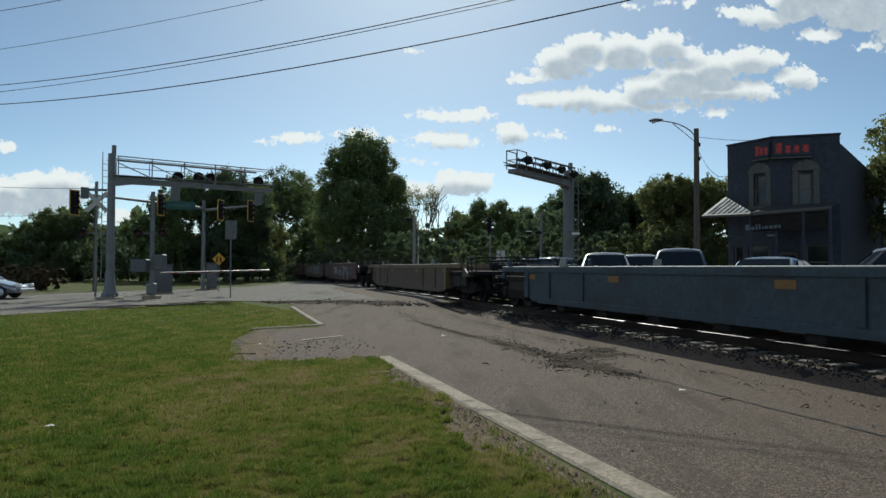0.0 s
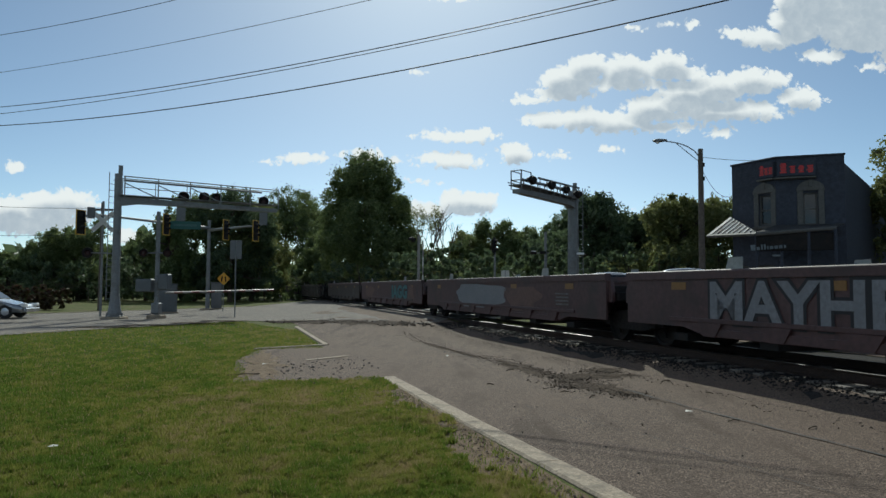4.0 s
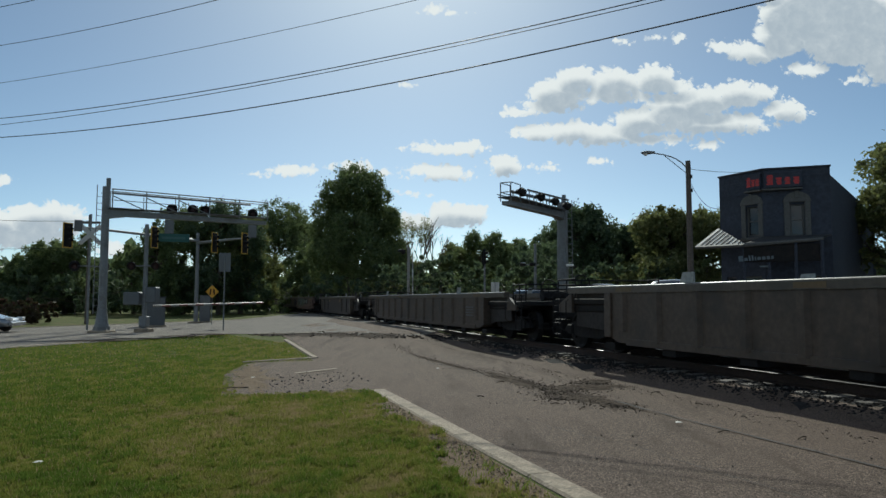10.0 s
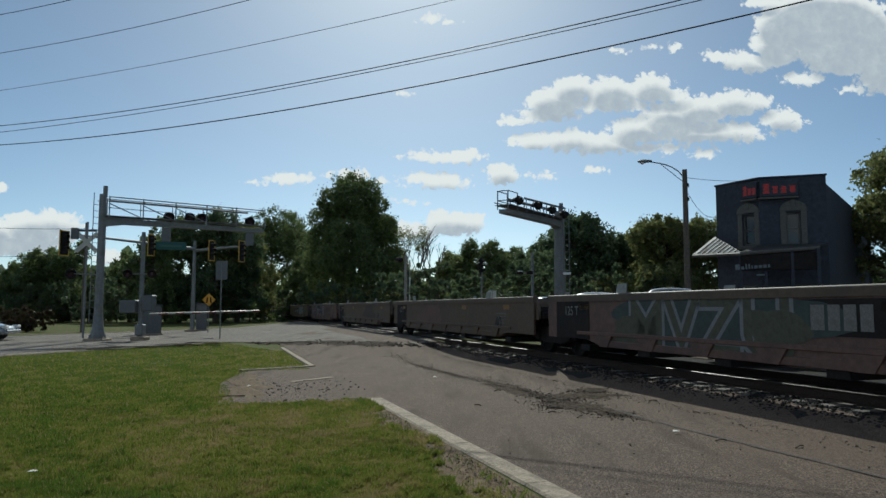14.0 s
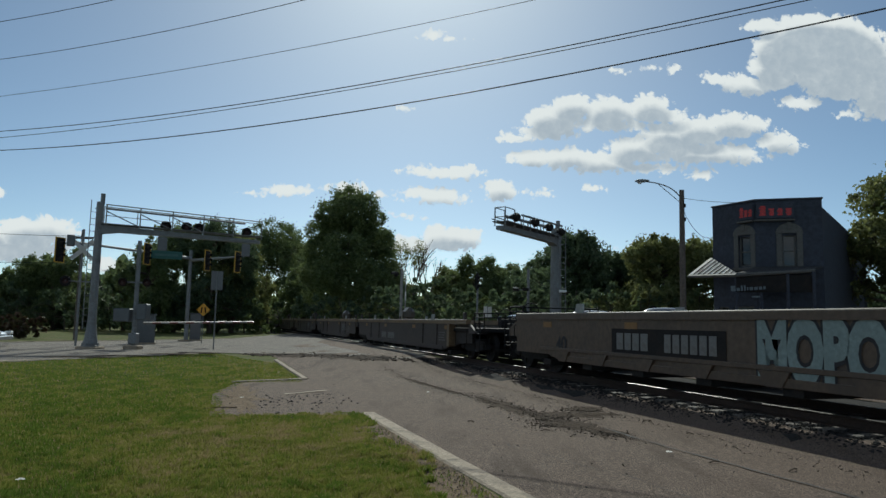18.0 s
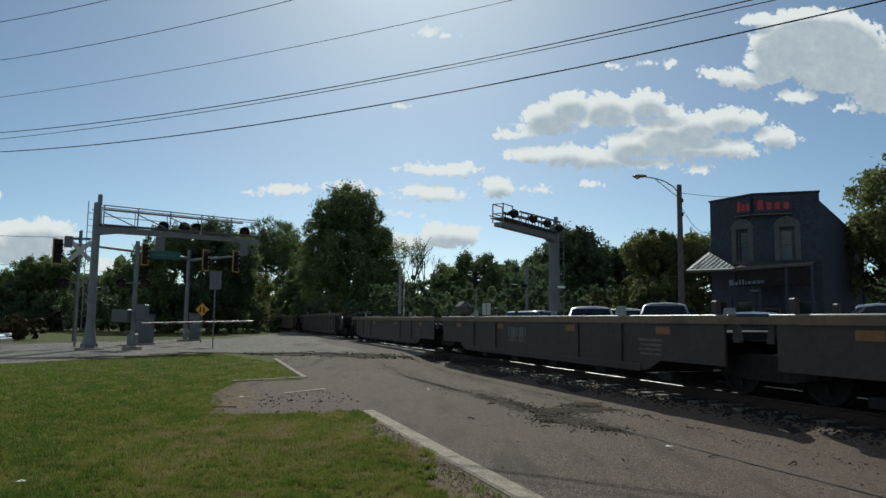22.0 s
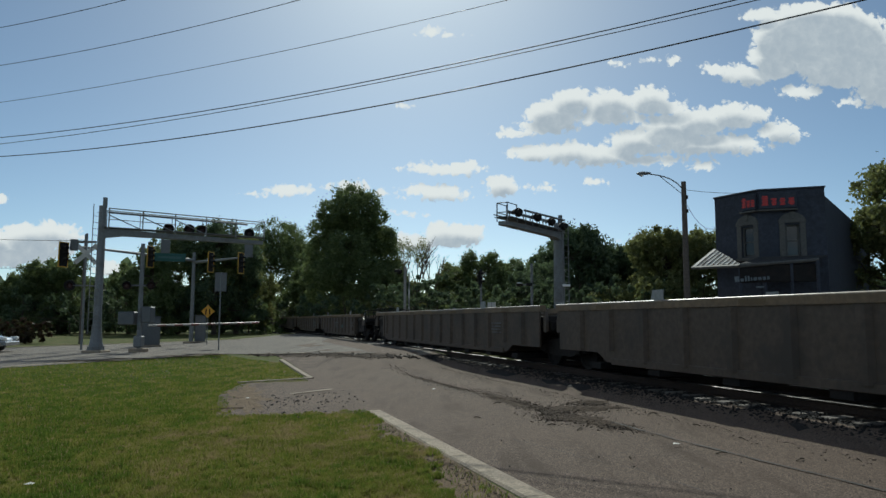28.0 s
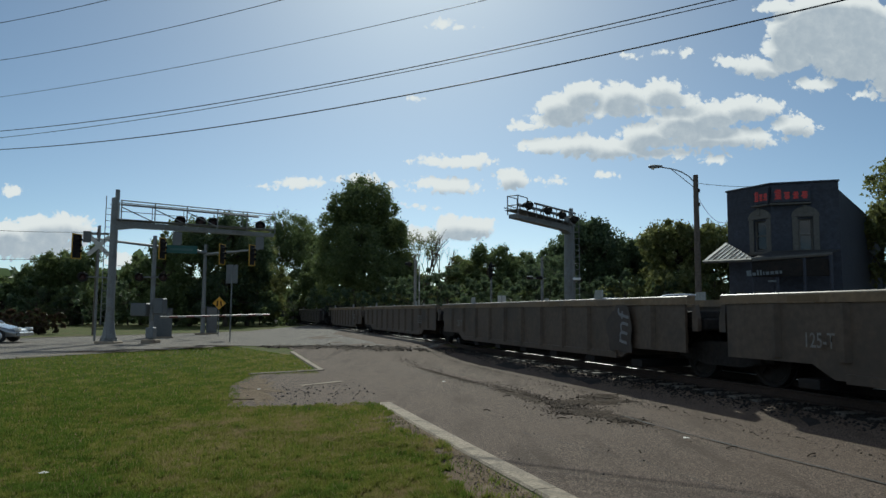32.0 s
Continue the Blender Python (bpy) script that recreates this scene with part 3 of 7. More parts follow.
def wheelset():
    sh = Shape()
    for y in (-1, 1):
        prof = [(0.08, -0.1), (0.46, -0.075), (0.485, -0.07), (0.485, -0.045), (0.46, -0.04), (0.455, 0.065), (0.40, 0.065), (0.37, 0.03), (0.16, 0.02), (0.12, 0.1), (0.05, 0.12)]
        sh.lathe(prof, Matrix.Translation((0, 0.7535 * y, 0)) @ pose(0, 0, 0, -90 * y, 0, 0), 20)
    sh.tube((0, -0.9, 0), (0, 0.9, 0), 0.08, seg=10)
    sh.box(-0.03, 0.03, -0.86, -0.82, -0.3, 0.3)
    sh.box(-0.03, 0.03, 0.82, 0.86, -0.3, 0.3)
    return sh.mesh("wheelset", BLACK)


TRUCK_MESH, WHEEL_MESH = frame_truck(), wheelset()
WHEELS = []  # (wheelset, its place along its car, the car's start)


def truck(car, x, start):
    t = part("truck", TRUCK_MESH, None, car, "black cast steel truck", Matrix.Translation((x, 0, 0)))
    for dx in (-0.89, 0.89):
        w = part("wheelset", WHEEL_MESH, None, t, m=Matrix.Translation((dx, 0, 0.46)))
        WHEELS.append((w, start + x + dx, dx))


def side_outline(x0, x1, zt, zb, bays):
    """A well's side sheet: raised over the trucks, cut back to the bulkhead at the coupling ends."""
    pts = []
    for x, inward, bay in ((x0, 1, bays[0]), (x1, -1, bays[1])):
        if bay > 1:
            end = [(x + inward * bay, zt), (x + inward * bay, zb + 0.12), (x + inward * (bay + 0.4), zb)]
        else:
            end = [(x + inward * bay, zt), (x + inward * bay, 0.5), (x + inward * 1.9, 0.5), (x + inward * 2.3, zb)]
        pts += end if inward > 0 else end[::-1]
    return pts


def unit(car, x0, x1, zt, kind, body, chord, ends=(False, False)):
    """One well between x0 and x1: sides, chords, floor, end platforms and their fittings."""
    zb, half = 0.40 if kind == "step" else 0.30, 1.42
    well = Shape()
    bays = [0.0 if kind == "step" else 1.8 if e else 0.12 for e in ends]
    for y in (-1, 1):
        side = side_outline(x0, x1, zt - 0.1, zb + 0.02 * (kind == "step"), bays)
        well.prism(side, y * half, y * (half - 0.05), "y")
    inset = {"rib": 3.15, "smooth": 2.45, "step": 2.35}[kind]
    for y in (-1, 1):
        well.box(x0 + inset, x1 - inset, y * 1.39, y * 1.28, zb - 0.02, zb + 0.05)
    for x in (x0 + inset - 0.06, x1 - inset + 0.06):
        well.box(x - 0.06, x + 0.06, -half + 0.05, half - 0.05, zb, zt - 0.25)
    u = part("well", well, body, car)
    for x, out, bay in ((x0, -1, bays[0]), (x1, 1, bays[1])):
        for y in (-1, 1) if bay > 1 else ():
            part("end_sheet", Shape().prism([(x, zt - 0.16), (x, 0.58), (x - out * (bay - 0.5), 0.52), (x - out * bay, zb + 0.1), (x - out * bay, zt - 0.16)], y * (half - 0.2), y * (half - 0.26), "y"), DARK_STEEL, u, "black recessed end sheet")
            part("bulkhead_post", Shape().box(x - out * (bay - 0.12), x - out * (bay + 0.14), y * (half - 0.2), y * (half + 0.05), zb + 0.1, zt - 0.165, 0.015), chord if kind == "smooth" else body, u)
    # pans added to the open floor to block sun, slotted over the rails
    for y0, y1 in ((-0.94, -0.75), (-0.5, 0.5), (0.75, 0.94)):
        part("floor_pan", Shape().box(x0 + inset, x1 - inset, y0, y1, zb - 0.02, zb + 0.05), body, u)
    for y in (-1, 1):
        edge, r = half + 0.035, 0.035
        rim = [(y * (half - 0.13), zt - 0.16), (y * edge, zt - 0.16)] + [(y * (edge - r + r * math.cos(a0)), zt - r + r * math.sin(a0)) for a0 in (0.0, 0.4, 0.8, 1.1, 1.32, 1.57)] + [(y * (half - 0.13), zt)]
        top = Shape().prism(rim, x0, x1, "x")
        part("top_chord", top, chord, u)
        part("bottom_chord", Shape().box(x0 + 2.5, x1 - 2.5, y * (half - 0.12), y * (half + 0.03), zb - 0.04, zb + 0.1, 0.01), body, u)
    # cross bearers under the floor
    k = round((x1 - x0 - 3.6) / 2.1)
    for i in range(k + 1):
        x = x0 + 1.8 + (x1 - x0 - 3.6) * i / k
        part("cross_bearer", Shape().box(x - 0.2, x + 0.2, -half + 0.02, half - 0.02, zb - 0.17, zb - 0.025, 0.01), BLACK, u)
    # end platforms
    for x, e, out in ((x0, ends[0], -1), (x1, ends[1], 1)):
        reach = 1.0 if e else 0.1
        deck = part("end_platform", Shape().box(x - out * (inset - 0.1), x + out * reach, -1.3, 1.3, zt - 0.42, zt - 0.28, 0.02), BLACK, u)
        part("centre_sill", Shape().box(x - out * 1.5, x + out * (reach + 0.05), -0.35, 0.35, 0.62, zt - 0.42, 0.03), BLACK, u)
        part("bolster", Shape().box(x - out * (inset - 0.15), x + out * (reach - 0.35 if e else 0.25), -1.25, 1.25, 0.92, zt - 0.41, 0.03), BLACK, u)
        for y in (-1, 1):
            part("end_post", Shape().prism([(x, 0.9), (x, zt - 0.17), (x + out * 0.1, zt - 0.17), (x + out * (0.16 + 0.5 * e), zt - 0.42), (x + out * (0.16 + 0.5 * e), 0.9)], y * 1.36, y * 1.28, "y"), body, u)
            if e:
                for h in (zt - 0.44, 0.72):
                    part("sill_step", Shape().box(x + out * (reach - 0.42), x + out * reach, y * 1.32, y * 1.08, h - 0.03, h, 0.008), BLACK, u)
                part("grab_iron", Shape().path([(x + out * 0.1, y * 1.4, zt - 0.3), (x + out * 0.1, y * 1.46, zt - 0.34), (x + out * 0.1, y * 1.46, zt - 0.8), (x + out * 0.1, y * 1.4, zt - 0.84)], 0.014, 5), BLACK, u)
    for f in (0.22, 0.78):
        x = x0 + (x1 - x0) * f
        for y in (-1, 1):
            part("container_guide", Shape().prism([(x - 0.2, zt - 0.01), (x + 0.2, zt - 0.01), (x + 0.12, zt + 0.2), (x - 0.2, zt + 0.2)], y * (half - 0.02), y * (half - 0.05), "y"), GUIDE, u, "pale sloped steel plate")
    if kind == "rib":
        k = round((x1 - x0 - 2.4) / 1.22)
        for i in range(k + 1):
            x = x0 + 1.2 + (x1 - x0 - 2.4) * i / k
            if not x0 + bays[0] + 0.3 < x < x1 - bays[1] - 0.3:
                continue
            low = zb + 0.06 if x0 + 2.5 < x < x1 - 2.5 else 0.56
            for y in (-1, 1):
                part("side_post", Shape().prism([(x - 0.13, y * (half + 0.001)), (x - 0.07, y * (half + 0.075)), (x + 0.07, y * (half + 0.075)), (x + 0.13, y * (half + 0.001))], low, zt - 0.17, "z"), body, u)
    if kind == "step":
        for y in (-1, 1):
            part("side_rail", Shape().box(x0 + 1.5, x1 - 1.5, y * half, y * (half + 0.035), 0.60, 0.68, 0.008), body, u)
            k = 6
            for i in range(k + 1):
                x = x0 + 2.7 + (x1 - x0 - 5.4) * i / k
                part("bracket", Shape().prism([(x - 0.32, 0.6), (x + 0.32, 0.6), (x + 0.16, zb - 0.04), (x - 0.16, zb - 0.04)], y * (half + 0.002), y * (half + 0.05), "y"), body, u)
    if kind == "smooth":
        for y in (-1, 1):
            for x in (x0 + 3.2, x0 + 5.0, x1 - 5.0, x1 - 3.2):
                part("stanchion", Shape().box(x - 0.05, x + 0.05, y * half, y * (half + 0.04), zb + 0.12, zt - 0.17, 0.008), body, u)
            for x in (x0 + 0.4, x1 - 0.4):
                part("guide_post", Shape().box(x - 0.07, x + 0.07, y * (half - 0.12), y * (half - 0.02), zt - 0.1, zt + 0.24, 0.02), body, u)
    return u


def handrails(car, x, zt, out, up=0.2):
    """Brake end: a railing with uprights, steps and a hand-brake wheel."""
    for y in (-1.2, 1.2):
        for dx, r in ((0.0, 0.02), (0.45, 0.016), (0.9, 0.02)):
            part("rail_post", Shape().tube((x - out * dx, y, zt - 0.35), (x - out * dx, y, zt + up), r, seg=6), BLACK, car)
        for h in (up, up * 0.3, -0.12):
            part("handrail", Shape().tube((x, y, zt + h), (x - out * 0.9, y, zt + h), 0.02, seg=6), BLACK, car)
        steps = Shape()
        side = y + (0.15 if y > 0 else -0.15)
        for h in (0.35, 0.62, 0.9):
            steps.tube((x, side, h), (x - out * 0.4, side, h), 0.018, seg=6)
        for dx in (0, 0.4):
            steps.tube((x - out * dx, side, 0.33), (x - out * dx, side, zt - 0.1), 0.018, seg=6)
        part("ladder", steps, BLACK, car)
    for h in (up, up * 0.3):
        part("handrail", Shape().tube((x, -1.2, zt + h), (x, 1.2, zt + h), 0.02, seg=6), BLACK, car)
    wheel = Shape()
    for i in range(14):
        a0, a1 = 2 * math.pi * i / 14, 2 * math.pi * (i + 1) / 14
        wheel.tube((x + out * 0.06, 0.5 + 0.26 * math.cos(a0), zt - 0.02 + up * 0.5 + 0.26 * math.sin(a0)), (x + out * 0.06, 0.5 + 0.26 * math.cos(a1), zt - 0.02 + up * 0.5 + 0.26 * math.sin(a1)), 0.016, seg=5)
    wheel.tube((x, 0.5, zt - 0.4), (x + out * 0.06, 0.5, zt + 0.2), 0.014, seg=5)
    wheel.tube((x + out * 0.06, 0.24, zt - 0.02 + up * 0.5), (x + out * 0.06, 0.76, zt - 0.02 + up * 0.5), 0.014, seg=5)
    part("brake_wheel", wheel, BLACK, car)
    tank = Shape()
    tank.tube((x - out * 0.5, -0.5, zt - 0.1), (x - out * 0.5, 0.45, zt - 0.1), 0.17, seg=12)
    part("air_tank", tank, BLACK, car)


def coupler(car, x, out):
    sh = Shape().box(x, x + out * 0.55, -0.11, 0.11, 0.72, 0.96, 0.02)
    sh.box(x + out * 0.5, x + out * 0.88, -0.17, 0.14, 0.68, 1.02, 0.05)
    part("coupler", sh, BLACK, car)
    hose = Shape().path([(x, 0.3, 0.7), (x + out * 0.25, 0.36, 0.42), (x + out * 0.6, 0.3, 0.36), (x + out * 0.9, 0.2, 0.5)], 0.025, 6)
    part("air_hose", hose, BLACK, car)


CARS = []
UNITS = []  # (from, to, well, the car's start, chord height, kind)


def well_car(label, joints, zts, kind, bodies, chord):
    """joints: where the car starts, its articulations, and its end, along the train."""
    joints = [j - 1.3 for j in joints]
    joints[0], joints[-1] = joints[0] - 0.9, joints[-1] - 0.9
    start = joints[0]
    car = thing("well_car", label, "rail car", group="cars of the freight train")
    CARS.append((car, start))
    last = len(joints) - 2
    for i in range(len(joints) - 1):
        x0, x1 = joints[i] - start, joints[i + 1] - start
        x0 += 2.0 if i == 0 else 0.45
        x1 -= 2.0 if i == last else 0.45
        u = unit(car, x0, x1, zts[i % len(zts)] - RAIL_Z, kind, bodies[i % len(bodies)], chord, (i == 0, i == last))
        UNITS.append((start + x0, start + x1, u, start, zts[i % len(zts)] - RAIL_Z, kind))
    total = joints[-1] - start
    truck(car, 2.3, start), truck(car, total - 2.3, start)
    for j in joints[1:-1]:
        truck(car, j - start, start)
    coupler(car, 1.0, -1), coupler(car, total - 1.0, 1)
    handrails(car, 1.0, zts[0] - RAIL_Z, -1, 0.62 if kind == "step" and start < 100 else 0.2)
    handrails(car, total - 1.0, zts[-1] - RAIL_Z, 1)
    return car


well_car("slate blue steel container well car, empty, dirty", [2.5, 24.2], [1.66], "smooth", [CAR_GREY], CAR_GREY)
well_car("faded yellow container well car, empty", [24.2, 45.0], [1.78], "smooth", [CAR_YELLOW], CHORD_YELLOW)
maroon = well_car("five-unit maroon well car covered in graffiti, empty", [45.0, 61.2, 77.0, 92.8, 108.2, 126.3], [1.95], "step", [CAR_MAROON, CAR_MAROON, CAR_MAROON, CAR_MAROON, CAR_BROWN], CAR_MAROON)
well_car("rust-brown ribbed well car, empty", [126.3, 150.2], [1.88], "rib", [CAR_BROWN], CAR_BROWN)
well_car("dull tan ribbed well car with yellow chord, empty", [150.2, 174.6], [1.92], "rib", [CAR_DULL], CHORD_TAN)
well_car("dull tan ribbed well car with yellow chord, empty", [174.6, 198.2], [1.85], "rib", [CAR_DULL], CHORD_TAN)
well_car("grimy brown low well car, empty", [198.2, 218.4], [1.85], "smooth", [CAR_BROWN], CHORD_TAN)
well_car("five-unit faded yellow well car with graffiti, empty", [218.4, 235.1, 251.3, 266.8, 282.4, 301.2], [1.93], "step", [CAR_PINK, CAR_YELLOW, CAR_YELLOW, CAR_PINK, CAR_YELLOW], CAR_YELLOW)
well_car("five-unit low dark well car with yellow chord, empty", [301.2, 320.3, 336.3, 351.4, 367.2, 386.4], [1.76], "smooth", [CAR_BROWN], CHORD_YELLOW)
well_car("dark ribbed well car with tan chord, empty", [386.4, 410.6], [2.02], "rib", [CAR_BROWN], CHORD_TAN)
well_car("three-unit tan ribbed well car, empty", [410.6, 432.0, 451.6, 474.4], [2.0], "rib", [CAR_DULL], CHORD_YELLOW)
well_car("five-unit tan ribbed well car with yellow chord, empty", [474.4, 491.9, 507.9, 524.0, 540.0, 557.5], [1.95], "rib", [CAR_DULL], CHORD_YELLOW)
well_car("rust-brown ribbed well car, empty", [557.5, 581.0], [1.9], "rib", [CAR_BROWN], CAR_BROWN)
well_car("rust-brown ribbed well car, empty", [581.0, 604.5], [1.9], "rib", [CAR_BROWN], CAR_BROWN)


# ---- lettering, spray paint and reflectors on the near sides ----
def letters(body, width, height, swell=0.0, grow=0.0):
    """Flat letters in the built-in font, fitted to a width and height, centred."""
    fit = None
    for offset in ((swell, swell + grow) if grow else (swell,)):
        curve = bpy.data.curves.new("lettering", "FONT")
        curve.body, curve.extrude, curve.offset, curve.resolution_u = body, 0.0, offset, 3
        ob = bpy.data.objects.new("lettering", curve)
        scene.collection.objects.link(ob)
        data = bpy.data.meshes.new_from_object(ob.evaluated_get(bpy.context.evaluated_depsgraph_get()))
        bpy.data.objects.remove(ob)
        co = np.empty(len(data.vertices) * 3, dtype=np.float32)
        data.vertices.foreach_get("co", co)
        co = co.reshape(-1, 3)
        fit = (co.min(0), co.max(0)) if fit is None else fit
    lo, hi = fit
    co[:, 0] = (co[:, 0] - (lo[0] + hi[0]) / 2) * width / (hi[0] - lo[0])
    co[:, 1] = (co[:, 1] - (lo[1] + hi[1]) / 2) * height / (hi[1] - lo[1])
    data.vertices.foreach_set("co", co.ravel())
    return data


SIDE = Matrix(((-1, 0, 0, 0), (0, 0, 1, 0), (0, 1, 0, 0), (0, 0, 0, 1)))


def on_side(q, z, lift=0.0, tilt=0.0):
    """The well at train place q (as the list of joints counts), and the pose of a mark on its near side."""
    q -= 1.3
    for q0, q1, u, start, zt, kind in UNITS:
        if q0 <= q < q1:
            y = 1.42 + (0.082 if kind == "rib" else 0.008) + lift
            return u, Matrix.Translation((q - start, y, z)) @ SIDE @ pose(0, 0, 0, 0, 0, tilt)
    return None, None


def sprayed(q, z, body, width, height, mat, edge=None, swell=0.05, tilt=0.0):
    u, m = on_side(q, z, 0.0045, tilt)
    if edge:
        d = letters(body, width, height, swell, 0.05)
        d.materials.append(edge)
        part("graffiti_outline", d, None, u, m=m)
    d = letters(body, width, height, swell)
    d.materials.append(mat)
    part("graffiti", d, None, u, "spray-painted lettering", on_side(q, z, 0.0065, tilt)[1])


def blob(q, z, rx, rz, mat, seed, name="graffiti", lift=0.003):
    """A sprayed patch with a wavy rim."""
    u, m = on_side(q, z, lift)
    ph = random.Random(seed)
    a1, a2, a3 = (ph.uniform(0, 6.28) for _ in range(3))
    pts = []
    for i in range(40):
        t = 2 * math.pi * i / 40
        k = 1 + 0.16 * math.sin(3 * t + a1) + 0.10 * math.sin(5 * t + a2) + 0.06 * math.sin(8 * t + a3)
        pts.append((rx * k * math.cos(t), max(-rz, min(rz, rz * k * 1.2 * math.sin(t))), 0))
    part(name, Shape().add([(0, 0, 0)] + pts, [(0, 1 + i, 1 + (i + 1) % 40) for i in range(40)]), mat, u, m=m)


def ring(q, z, r, w, mat):
    u, m = on_side(q, z, 0.005)
    k = 24
    v = [(rr * math.cos(2 * math.pi * i / k), rr * math.sin(2 * math.pi * i / k), 0) for rr in (r, r - w) for i in range(k)]
    part("graffiti", Shape().add(v, [(i, (i + 1) % k, k + (i + 1) % k, k + i) for i in range(k)]), mat, u, m=m)


def bars(q, z, widths, height, mat, gap=0.08, name="stencil_bar"):
    """Marks that cannot be lettered, as plain bars."""
    total = sum(widths) + gap * (len(widths) - 1)
    x = q + total / 2
    for w in widths:
        u, m = on_side(x - w / 2, z, 0.004)
        if u:
            part(name, Shape().box(-w / 2, w / 2, -height / 2, height / 2, 0, 0.004), mat, u, m=m)
        x -= w + gap


# the maroon five-unit car
ring(55.8, 1.0, 0.36, 0.07, WHITE_SPRAY)
bars(54.7, 1.0, (0.1, 0.1, 0.3, 0.25), 0.5, WHITE_SPRAY, 0.07, "graffiti")
sprayed(52.8, 0.9, "alal", 1.7, 0.95, WHITE_SPRAY, DARK_SPRAY, 0.0)
blob(50.4, 0.85, 1.1, 0.46, GREY_SPRAY, 3)
blob(50.2, 0.8, 0.4, 0.28, DARK_SPRAY, 5, lift=0.006)
sprayed(71.5, 0.98, "MAYHEM", 4.7, 0.72, GREY_SPRAY, DARK_SPRAY, 0.03)
sprayed(66.2, 0.90, "DOINK", 4.9, 1.05, GREY_SPRAY, DARK_SPRAY, 0.07)
blob(63.4, 0.72, 0.36, 0.36, TEAL_SPRAY, 9)
ring(63.4, 0.72, 0.38, 0.08, DARK_SPRAY)
sprayed(97.6, 0.92, "JAGG", 3.5, 0.85, TEAL_SPRAY, DARK_SPRAY, 0.05)
blob(95.2, 0.9, 0.6, 0.4, CAR_PINK, 12)
sprayed(102.8, 1.0, "C", 0.22, 0.4, FAINT_WHITE, None, 0.02)
sprayed(117.2, 0.95, "B", 0.22, 0.42, FAINT_WHITE, None, 0.02)
blob(86.0, 0.95, 2.4, 0.4, GREY_SPRAY, 21), blob(82.2, 0.9, 1.2, 0.35, CAR_PINK, 22)
blob(105.0, 0.9, 1.2, 0.38, CAR_PINK, 23), blob(113.0, 0.95, 1.1, 0.35, CAR_BROWN, 24)
# the yellow five-unit car
blob(228.6, 0.9, 2.7, 0.5, SEA_SPRAY, 31), blob(227.0, 0.82, 0.6, 0.36, OLIVE_SPRAY, 32, lift=0.0055), blob(230.9, 0.75, 0.7, 0.3, OLIVE_SPRAY, 36, lift=0.0055)
sprayed(228.8, 0.9, "MVZU", 4.2, 0.95, OLIVE_SPRAY, GREY_SPRAY, 0.01)
u, m = on_side(224.9, 1.08)
part("stencil_panel", Shape().box(-1.75, 1.75, -0.26, 0.26, -0.002, 0.002), BLACK, u, "black panel under worn white marks", m)
bars(225.8, 1.08, (0.24, 0.2, 0.2, 0.2), 0.36, DIM_WHITE, 0.06)
bars(224.1, 1.08, (0.19,) * 6, 0.36, DIM_WHITE, 0.06)
blob(245.0, 0.95, 1.6, 0.4, CAR_PINK, 33), blob(256.5, 1.0, 1.4, 0.36, CAR_BROWN, 34)
blob(276.2, 0.95, 3.0, 0.46, PALE_RED, 35, lift=0.0)
sprayed(276.1, 0.9, "RATPR1", 5.6, 1.0, DARK_SPRAY, WHITE_SPRAY, 0.04)
sprayed(271.4, 0.9, "UTCK", 2.8, 0.75, CAR_BROWN, None, 0.04)
blob(271.4, 0.9, 1.9, 0.44, CAR_PINK, 37, lift=0.001)
u, m = on_side(291.7, 0.92)
part("stencil_panel", Shape().box(-1.75, 1.75, -0.26, 0.26, -0.002, 0.002), BLACK, u, "black panel under worn white marks", m)
bars(292.7, 0.92, (0.24, 0.22, 0.22, 0.24), 0.34, DIM_WHITE, 0.06)
bars(290.9, 0.92, (0.19,) * 6, 0.34, DIM_WHITE, 0.06)
sprayed(287.9, 0.92, "MOPOE", 2.7, 0.98, MINT_SPRAY, DARK_SPRAY, 0.06)
for q in (233.4, 249.4, 265.2, 281.0):
    u, m = on_side(q, 1.0)
    part("stencil_panel", Shape().box(-0.8, 0.8, -0.5, 0.38, -0.002, 0.002), BLACK, u, m=m)
    sprayed(q, 1.15, "125 T", 0.62, 0.22, DIM_WHITE, None, 0.01)
for q in (238.0, 254.2, 264.0, 279.7, 285.2, 295.7):
    sprayed(q, 0.78, "40", 0.52, 0.38, DARK_SPRAY, None, 0.02)
# the low five-unit car, and the last tan one
bars(313.8, 0.62, (0.2, 0.16, 0.16, 0.18), 0.28, DIM_WHITE, 0.05)
bars(312.4, 0.62, (0.15,) * 6, 0.28, DIM_WHITE, 0.05)
for q in (324.4, 340.6, 360.2):
    bars(q, 0.85, (0.1, 0.34, 0.1, 0.34, 0.1), 0.4, FAINT_WHITE, 0.05)
sprayed(483.3, 1.0, "nfz", 1.4, 0.6, FAINT_WHITE, None, 0.0)
blob(510.6, 0.9, 0.5, 0.5, CAR_BROWN, 42)
for q in (494.0, 494.8):
    sprayed(q, 0.95, "Gl", 0.32, 0.62, GREY_SPRAY, None, 0.0, -12)
sprayed(510.5, 0.95, "mf", 0.7, 0.45, GREY_SPRAY, None, 0.0, 80)
for q in (489.3, 505.3, 521.3):
    sprayed(q, 0.85, "125-T", 0.52, 0.22, DIM_WHITE, None, 0.01)
bars(481.2, 0.8, (0.4,), 0.2, TEAL_SPRAY)
